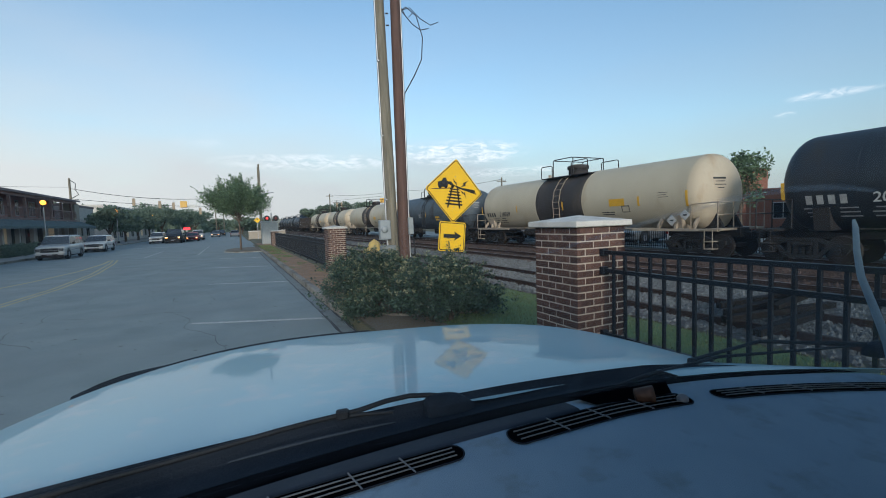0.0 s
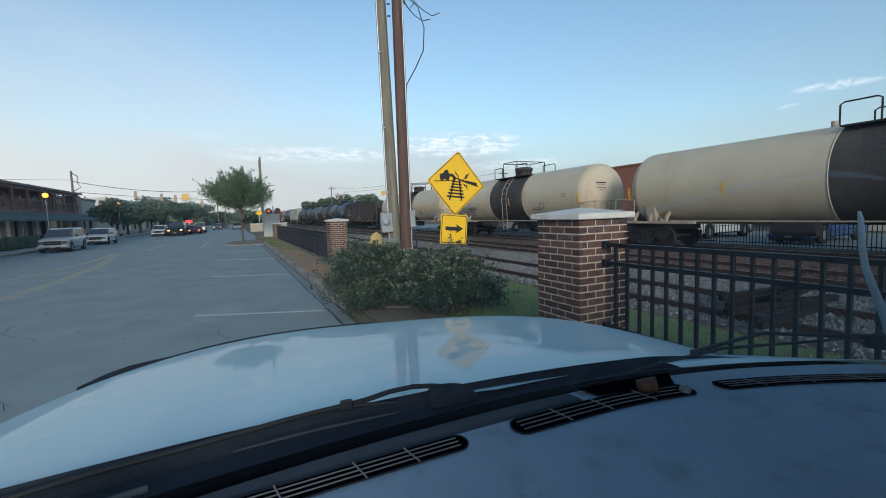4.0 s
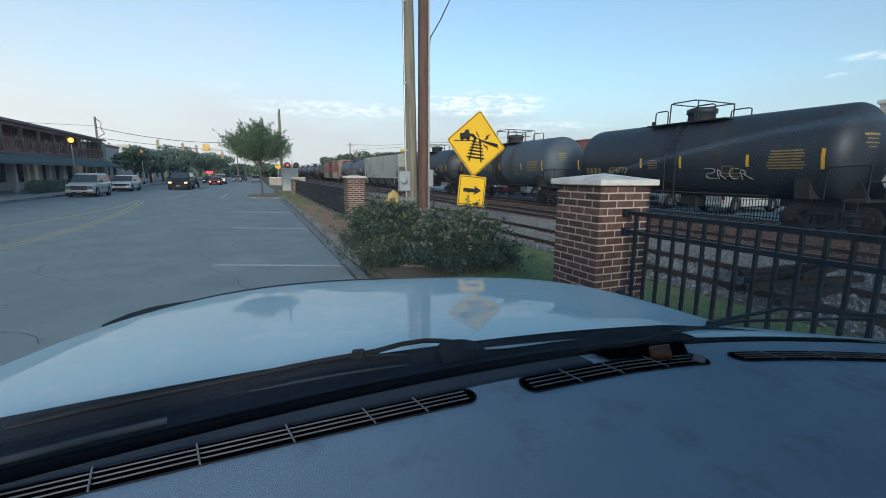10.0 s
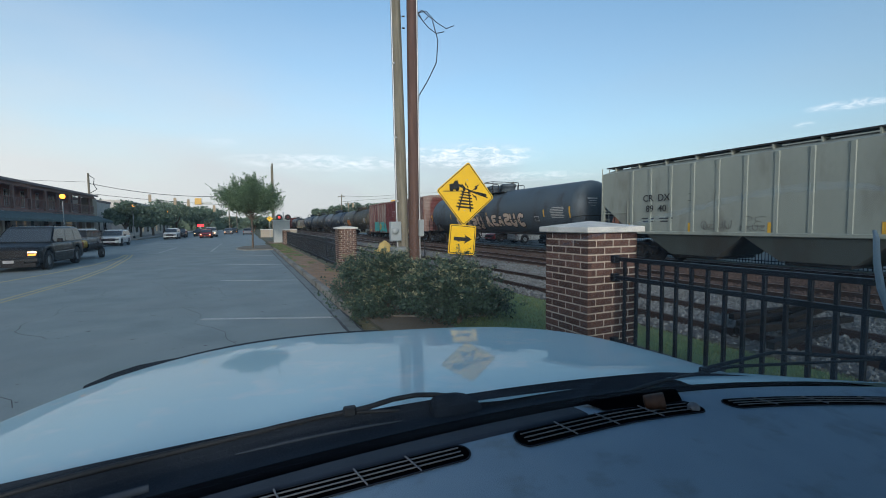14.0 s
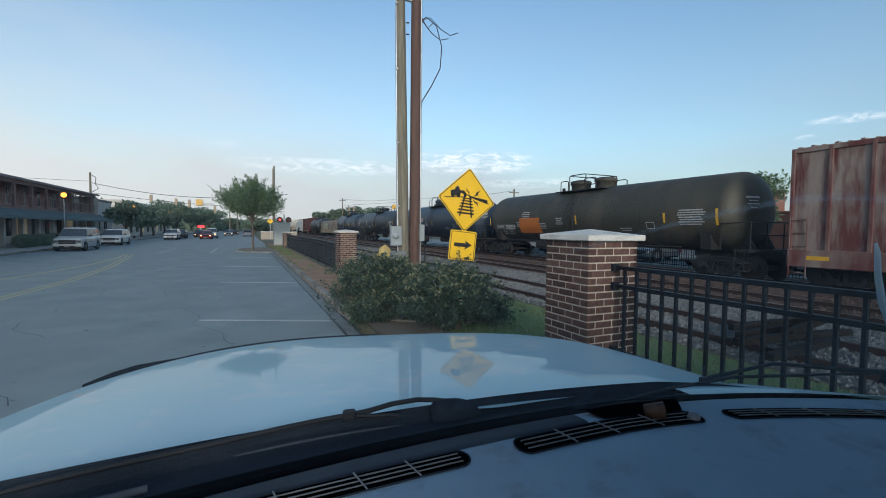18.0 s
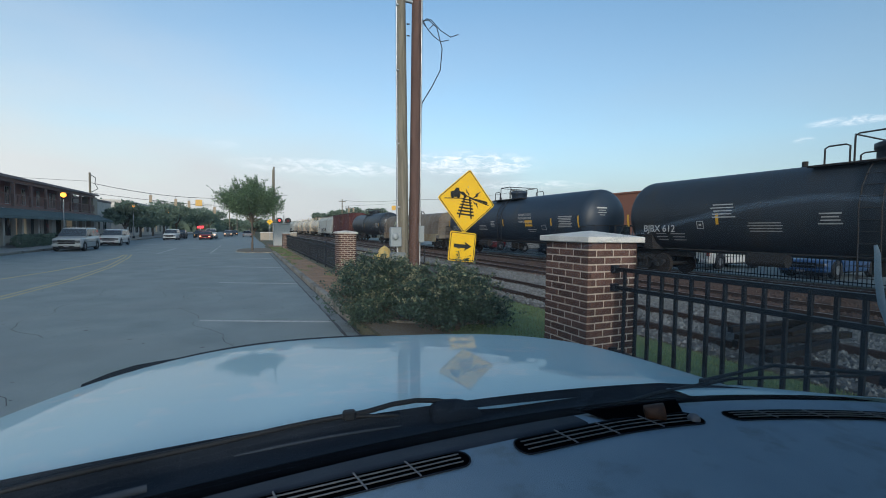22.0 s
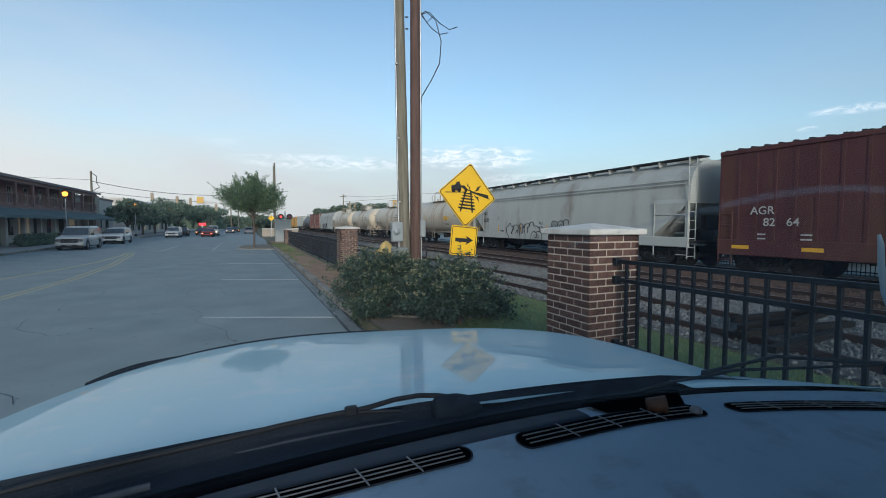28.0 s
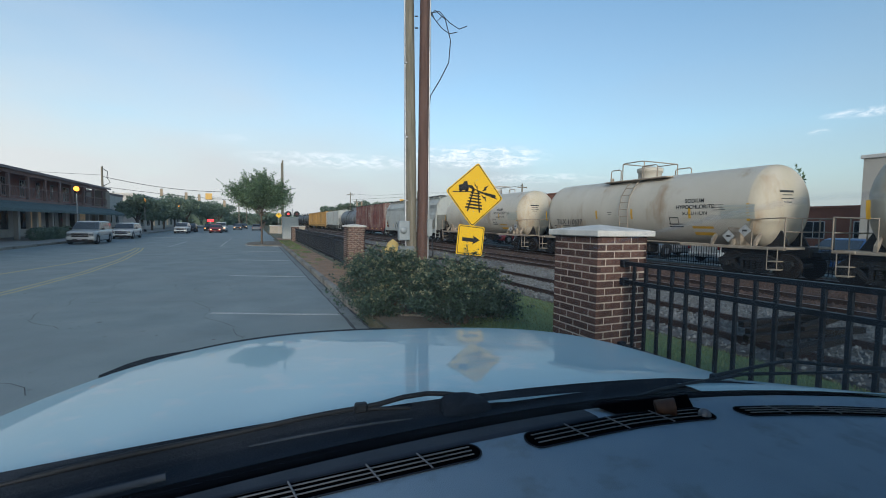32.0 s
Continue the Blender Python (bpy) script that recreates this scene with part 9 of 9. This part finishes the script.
def build_trees():
    vase_tree(0.42, 35.4, 31)
    spots = [(-14.8, 71, 5.2, 2.5), (-14.6, 79, 5.0, 2.5), (-14.5, 88, 5.4, 2.8), (-14.5, 99, 6.0, 3.0), (-14.0, 112, 7.2, 4.2), (-11.5, 128, 6.8, 4.6), (-10, 146, 7.0, 5.0), (-18, 118, 8, 5.0)]
    for i, (x, y, h, r) in enumerate(spots):
        tree(x, y, h, r, 200 + i, "broad dark green street tree", True, 0.16, 0.28, 2600, 0.26)
    for i, (x, y, h, r) in enumerate([(1.9, 118, 4.3, 2.9), (5.2, 122, 3.8, 2.4), (-4.6, 168, 5.0, 4), (3.5, 190, 4.6, 5), (-14, 185, 8.5, 6), (9, 170, 4.5, 4)]):
        tree(x, y, h, r, 300 + i, "round dark green tree down the road", True, 0.16, 0.25, 1800, 0.34)
    # trees beyond the tracks
    for i, (x, y, h, r) in enumerate([(33, 18.8, 5.9, 1.5), (33.0, 20.9, 6.0, 1.4)]):
        tree(x, y, h, r, 400 + i, "bushy green tree beyond the railway", False, 0.12, 0.3, 2300, 0.14, 0.6, "trees beyond the railway")
    for i, (x, y, h, r) in enumerate([(23, 118, 7.0, 3.8), (28, 122, 8.2, 4.6), (33, 118, 7.6, 4.2), (38, 124, 6.8, 4.2), (20, 128, 6.4, 3.6)]):
        tree(x, y, h, r, 500 + i, "tall dark tree beyond the railway", True, 0.25, 0.3, 2200, 0.36, 0.0, "trees beyond the railway")
    # distant wooded hills, joined
    rnd = random.Random(77)
    g = Geo()
    for k in range(2000):
        x, y = rnd.uniform(-200, 25), rnd.uniform(200, 320)
        z = 1.0 + (2.4 if x > -22 else 6) * rnd.random() + (5 if x < -60 else 0)
        s = rnd.uniform(1.5, 3.5)
        for _ in range(5):
            a = Vector((rnd.uniform(-1, 1), rnd.uniform(-1, 1), rnd.uniform(-.6, 1))).normalized() * s
            b = a.cross(Vector((rnd.uniform(-1, 1), rnd.uniform(-1, 1), rnd.uniform(-1, 1)))).normalized() * s * 0.6
            p = Vector((x + rnd.uniform(-2, 2), y + rnd.uniform(-2, 2), z + rnd.uniform(-2, 1.5)))
            g.add([p - a, p + b, p + a, p - b], [(0, 1, 2, 3)])
    for k in range(700):
        x, y = rnd.uniform(12, 200), rnd.uniform(230, 330)
        z = 0.5 + 3.2 * rnd.random()
        for _ in range(4):
            s = rnd.uniform(1.5, 3.2)
            a = Vector((rnd.uniform(-1, 1), rnd.uniform(-1, 1), rnd.uniform(-.6, 1))).normalized() * s
            b = a.cross(Vector((rnd.uniform(-1, 1), rnd.uniform(-1, 1), rnd.uniform(-1, 1)))).normalized() * s * 0.6
            p = Vector((x + rnd.uniform(-2, 2), y + rnd.uniform(-2, 2), z))
            g.add([p - a, p + b, p + a, p - b], [(0, 1, 2, 3)])
    tagged(part("far_woods", g, LEAF_FAR), "distant dark green woods on the horizon", "woods", kind="stuff")


build_shops()
street_lamp(-13.7, 45.6, 4.15)
street_lamp(-13.7, 70.0, 4.3)
street_lamp(-13.7, 98.0, 4.3)
build_trees()

# ---- signals, crossing, far poles and wires ----
SIGNAL_Y = surf("yellow_signal_housing", (0.68, 0.4, 0.07), (0.58, 0.34, 0.07), 0.5, bump=0.0)
SIGNAL_G = surf("weathered_signal_housing", (0.33, 0.255, 0.16), (0.26, 0.205, 0.14), 0.6, scale=3, fine=40, bump=0.0)
CABINET = surf("pale_cabinet_paint", (0.5, 0.51, 0.48), (0.43, 0.44, 0.42), 0.6, scale=2, fine=40, bump=0.03)
SIGN_R = surf("dark_red_lens", (0.12, 0.012, 0.012), None, 0.3, bump=0.0)
RED_DIM = glow("dim_red_lens", (1.0, 0.06, 0.05), 0.5)
RED_LIT = glow("lit_red_lens", (1.0, 0.06, 0.05), 2.0)


def span_point(x):
    k = (x + 19.5) / 23.6
    return 75 + 2 * k, 7.7 - 0.5 * k - 1.2 * 4 * k * (1 - k)


def signal_head(x, y, z, lab, wide=False, lit=False, up=0.6):
    root = thing("traffic_signal", lab, "traffic light", "signals on the span wire", m=pose(x, y, z))
    w = 0.18 if not wide else 0.45
    part("housing", Geo().box(-w, w, -0.12, 0.12, -1.05 if not wide else -0.95, 0.0, 0.03), SIGNAL_Y if wide else SIGNAL_G, root)
    for k in range(3):
        zz = -0.2 - 0.33 * k
        d = -1 if lit else 1
        part("visor", Geo().lathe([(0.12 * d, 0.14), (0.32 * d, 0.14)], (0, 0, zz), "y", 12), SIGN_K, root)
        part("lens", Geo().cyl((0, 0.125 * d, zz), (0, 0.135 * d, zz), 0.12, n=12), RED_LIT if lit and k == 0 else SIGN_K, root)
    part("hanger", Geo().tube([(0, 0, 0), (0, 0, up)], 0.03, 6), GALV, root)


def wire(name, a, b, sag, r=0.03, lab="dark span wire over the junction"):
    a, b = Vector(a), Vector(b)
    pts = [a.lerp(b, k / 16) - Vector((0, 0, sag * 4 * (k / 16) * (1 - k / 16))) for k in range(17)]
    tagged(part(name, Geo().tube(pts, r, 5), CABLE), lab, "wire")


def far_pole(x, y, h, lab="grey wooden utility pole beyond the junction", arm=True, w=0.17):
    root = thing("utility_pole", lab, "utility pole", "far utility poles", m=pose(x, y, 0))
    part("shaft", Geo().tube([(0, 0, -0.1), (0, 0, h)], [w, w * 0.7], 10), POLE_GREY, root)
    if arm:
        part("crossarm", Geo().box(-0.9, 0.9, -0.06, 0.06, h - 0.7, h - 0.55, 0.01), POLE_GREY, root)
        for q in (-0.8, -0.3, 0.3, 0.8):
            part("insulator", Geo().cyl((q, 0, h - 0.55), (q, 0, h - 0.35), 0.04, n=6), GALV, root)
    return root


def build_signals():
    pp = far_pole(-19.6, 75, 9.1, arm=False)
    part("cable_loop", Geo().tube([(0.12, 0, 8.8), (0.65, 0, 8.4), (0.55, 0, 7.6), (0.9, 0, 6.9), (0.14, 0, 6.4)], 0.05, 6), CABLE, pp)
    far_pole(4.1, 77, 11.4, arm=False)
    wire("span_wire", (-19.5, 75, 7.7), (4.1, 77, 7.2), 1.2, 0.038)
    wire("span_wire", (-19.5, 75, 6.3), (4.1, 77, 4.9), 0.35, 0.03)
    wire("power_line", (-19.5, 75, 7.9), (-60, 60, 9), 0.6, 0.02, "thin overhead line between far poles")
    for x, z, wd, lit in ((-12.66, 6.35, False, False), (-9.55, 5.95, False, False), (-7.84, 5.75, False, False), (-6.54, 5.95, True, False), (-4.41, 4.95, False, False)):
        wy, wz = span_point(x)
        z = min(z, wz - 0.1)
        signal_head(x, wy, z, "yellow wide signal hung on the span wire" if wd else "weathered grey three-lamp signal on the span wire", wd, lit, wz - z + 0.02)
    s = thing("street_name_sign", "pale street sign plate hung on the wire", "sign", m=pose(-5.9, span_point(-5.9)[0], 5.2))
    part("plate", Geo().box(-1.2, 1.2, -0.02, 0.02, -0.25, 0.2, 0.01), FRAMEW, s)
    part("hanger", Geo().box(-0.05, 0.05, -0.02, 0.02, 0.2, span_point(-5.9)[1] - 5.2 + 0.03), GALV, s)
    signal_head(-1.9, span_point(-1.9)[0], 5.1, "signal with a lit red lamp seen through the tree", False, True, span_point(-1.9)[1] - 5.08)
    r = far_pole(2.45, 44.5, 7.6, "slim grey pole beside the crossing cabinet", False, 0.11)
    part("arm", Geo().tube([(0, 0, 4.9), (1.2, -0.2, 4.95)], 0.04, 6), GALV, r)
    # railway crossing flashers
    r = thing("crossing_signal", "railway crossing flashers on a grey mast", "crossing signal", m=pose(3.55, 47.5, 0))
    part("mast", Geo().tube([(0, 0, 0), (0, 0, 3.1)], 0.07, 8), GALV, r)
    part("cross_arm", Geo().tube([(-0.55, -0.05, 2.55), (0.55, -0.05, 2.55)], 0.04, 6), GALV, r)
    for q in (-0.42, 0.42):
        part("backing", Geo().cyl((q, -0.1, 2.55), (q, -0.07, 2.55), 0.3, n=20), SIGN_K, r, "round black backing disc")
        part("lens", Geo().cyl((q, -0.13, 2.55), (q, -0.11, 2.55), 0.12, n=14), RED_DIM if q < 0 else SIGN_R, r, "red flasher lens")
    part("base", Geo().box(-0.3, 0.3, -0.3, 0.3, 0, 0.5, 0.03), GALV, r)
    c = thing("signal_cabinet", "pale grey railway signal cabinet", "cabinet", m=pose(2.98, 42.6, 0.1))
    part("housing", Geo().box(-0.68, 0.68, -0.6, 0.6, 0.1, 2.0, 0.03), CABINET, c)
    part("roof", Geo().box(-0.74, 0.74, -0.66, 0.66, 2.0, 2.1, 0.03), CABINET, c)
    part("plinth", Geo().box(-0.7, 0.7, -0.62, 0.62, -0.1, 0.1), CONCRETE, c)
    part("door", Geo().box(-0.6, 0.0, -0.615, -0.6, 0.2, 1.9, 0.005), CABINET, c)
    s = thing("advance_sign", "small yellow diamond road sign on a post", "road sign", m=pose(2.9, 62, 0))
    part("post", Geo().box(-0.03, 0.03, 0, 0.05, 0, 2.6), GALV, s)
    part("plate", Geo().box(-0.29, 0.29, -0.02, 0, -0.29, 0.29, m=pose(0, 0, 2.6, 0, 45, 0)), SIGN_Y, s)
    w = thing("low_wall", "low pale wall beyond the crossing", "wall", m=pose(3.0, 64, 0))
    part("wall", Geo().box(-1.2, 3.5, 0, 0.4, 0, 1.1), BLDG_TAN, w)
    part("coping", Geo().box(-1.25, 3.55, -0.05, 0.45, 1.1, 1.2, 0.02), CAPSTONE, w)
    s = thing("yellow_marker", "weathered yellow hydrant-like marker by the pole", "marker", m=pose(2.95, 9.8, 0.1))
    part("bonnet", Geo().lathe([(0, 0.14), (0.9, 0.14), (0.92, 0.2), (1.0, 0.2), (1.2, 0.12), (1.28, 0.0)], (0, 0, 0), "z", 14), HYDRANT, s)
    part("outlet", Geo().cyl((-0.25, 0, 1.0), (0.25, 0, 1.0), 0.08, n=10), HYDRANT, s)
    for i, (x, y, h) in enumerate([(22.5, 112, 9.5), (25, 116, 8), (31, 85, 8.5), (-4, 130, 8), (-2.5, 150, 8), (0.5, 170, 8), (1.5, 200, 8), (40, 60, 8.5)]):
        far_pole(x, y, h)
    wire("power_line", (22.5, 112, 9.2), (31, 85, 8.2), 0.5, 0.025, "thin overhead line between far poles")
    wire("power_line", (31, 85, 8.2), (40, 60, 8.2), 0.5, 0.025, "thin overhead line between far poles")
    wire("span_wire", (22.5, 112, 7.6), (31, 85, 7.4), 0.0, 0.025)
    for k, wd in ((0.12, False), (0.2, False), (0.8, True)):
        signal_head(22.5 + 8.5 * k, 112 - 27 * k, 7.0, "yellow signal beyond the railway", wd, False, 0.62 - 0.2 * k)


# ---- street beyond the tracks ----
def block(name, lab, x0, x1, y0, y1, h, mat, rows=(), face=-1, step=3.2, roof=True):
    b = thing(name, lab, "building", "buildings beyond the railway", m=pose(0, 0, 0))
    part("wall", Geo().box(x0, x1, y0, y1, -0.1, h), mat, b)
    part("parapet", Geo().box(x0 - 0.12, x1 + 0.12, y0 - 0.12, y1 + 0.12, h, h + 0.22, 0.02), CAPSTONE if mat is not BLDG_BRICK else BLDG_BRICK, b)
    for z0, z1, w in rows:
        y = y0 + 0.8
        while y + w < y1 - 0.3:
            window(b, x0, y, y + w, z0, z1, face)
            y += step
    return b


def build_far_side():
    g = Geo().box(20.6, 31.0, -40, 90, -0.15, -0.09)
    tagged(part("car_park", g, ASPHALT), "grey asphalt car park beyond the railway", "car park", kind="structure")
    f = thing("picket_fence", "black picket fence beyond the railway", "fence", m=pose(20.2, 0, -0.12))
    for z in (0.15, 1.0):
        part("rail", Geo().box(-0.02, 0.02, -10, 70, z, z + 0.04), BLACK_METAL, f)
    pk = Geo().box(-0.012, 0.012, -0.012, 0.012, 0.05, 1.15).mesh("picket", BLACK_METAL)
    for k in range(280):
        part("picket", pk, None, f, m=pose(0, 2.0 + 0.13 * k, 0))
    block("white_building", "off-white two-storey building beyond the railway", 33.5, 46, 2, 14.0, 6.0, BLDG_WHITE, ((3.3, 4.9, 0.9), (0.6, 2.0, 1.4)), step=2.2)
    block("brick_building", "long low orange-red brick building beyond the railway", 42, 58, 30, 65, 6.5, BLDG_BRICK, ((1.0, 2.6, 1.6),), step=3.6)
    block("brick_building", "low red brick building beyond the railway", 42, 56, 15.5, 23.5, 3.4, BLDG_BRICK, ((1.0, 2.4, 1.6),), step=3.4)
    block("brick_building", "red brick shed beyond the railway", 44, 58, 68, 96, 5.0, BLDG_BRICK, ((1.0, 2.6, 1.6),), step=4.0)
    cols = (P_BLUE, P_WHITE, P_GREY, P_WHITE, P_BLACK, P_SILVER, P_RED, P_WHITE)
    labs = ("blue", "white", "grey", "white", "black", "silver", "red", "white")
    for i in range(8):
        y = 10.5 + 4.4 * i + (0.6 if i % 2 else 0)
        kind = "pickup" if i in (1, 5) else "suv" if i in (3, 4) else "sedan"
        vehicle("parked_car", f"{labs[i]} {'pickup' if kind == 'pickup' else 'car'} parked beyond the railway fence", cols[i], 4.8, 1.86, 1.75 if kind != "sedan" else 1.45, kind, m=pose(24.2, y, -0.09, 0, 0, 90 if i % 2 else -90), group="cars in the car park")


build_signals()
build_far_side()


def motions():
    for w, u in WAGONS:
        walk(w, [(0.0, pose(TRACKS[2], u, ZR)), (32.0, pose(TRACKS[2], u - SPEED * 32.0, ZR))])
    # the black SUV pulls away from the lights and drives past with its trailer
    way = [(0.0, -6.9, 66.0, 0), (5.5, -6.9, 66.0, 0), (7.0, -6.9, 63.5, 0), (8.0, -6.9, 60.8, 0), (9.0, -6.95, 57.6, 0), (10.0, -7.0, 52.5, 0), (11.0, -7.25, 46.8, 2), (12.0, -7.7, 41.8, 3), (12.5, -7.9, 38.4, 2),
           (13.0, -8.1, 34.2, 1), (13.5, -8.25, 29.3, 0), (14.0, -8.35, 24.6, 0), (14.5, -8.4, 19.9, 0), (16.0, -8.4, 5.5, 0), (18.0, -8.4, -12.0, 0), (32.0, -8.4, -150.0, 0)]
    walk(SUV, [(t, pose(x, y, 0, 0, 0, a)) for t, x, y, a in way])
    walk(TRAILER, [(t, pose(x + 0.09 * a, y + 5.15, 0, 0, 0, a * 0.6)) for t, x, y, a in way])


motions()
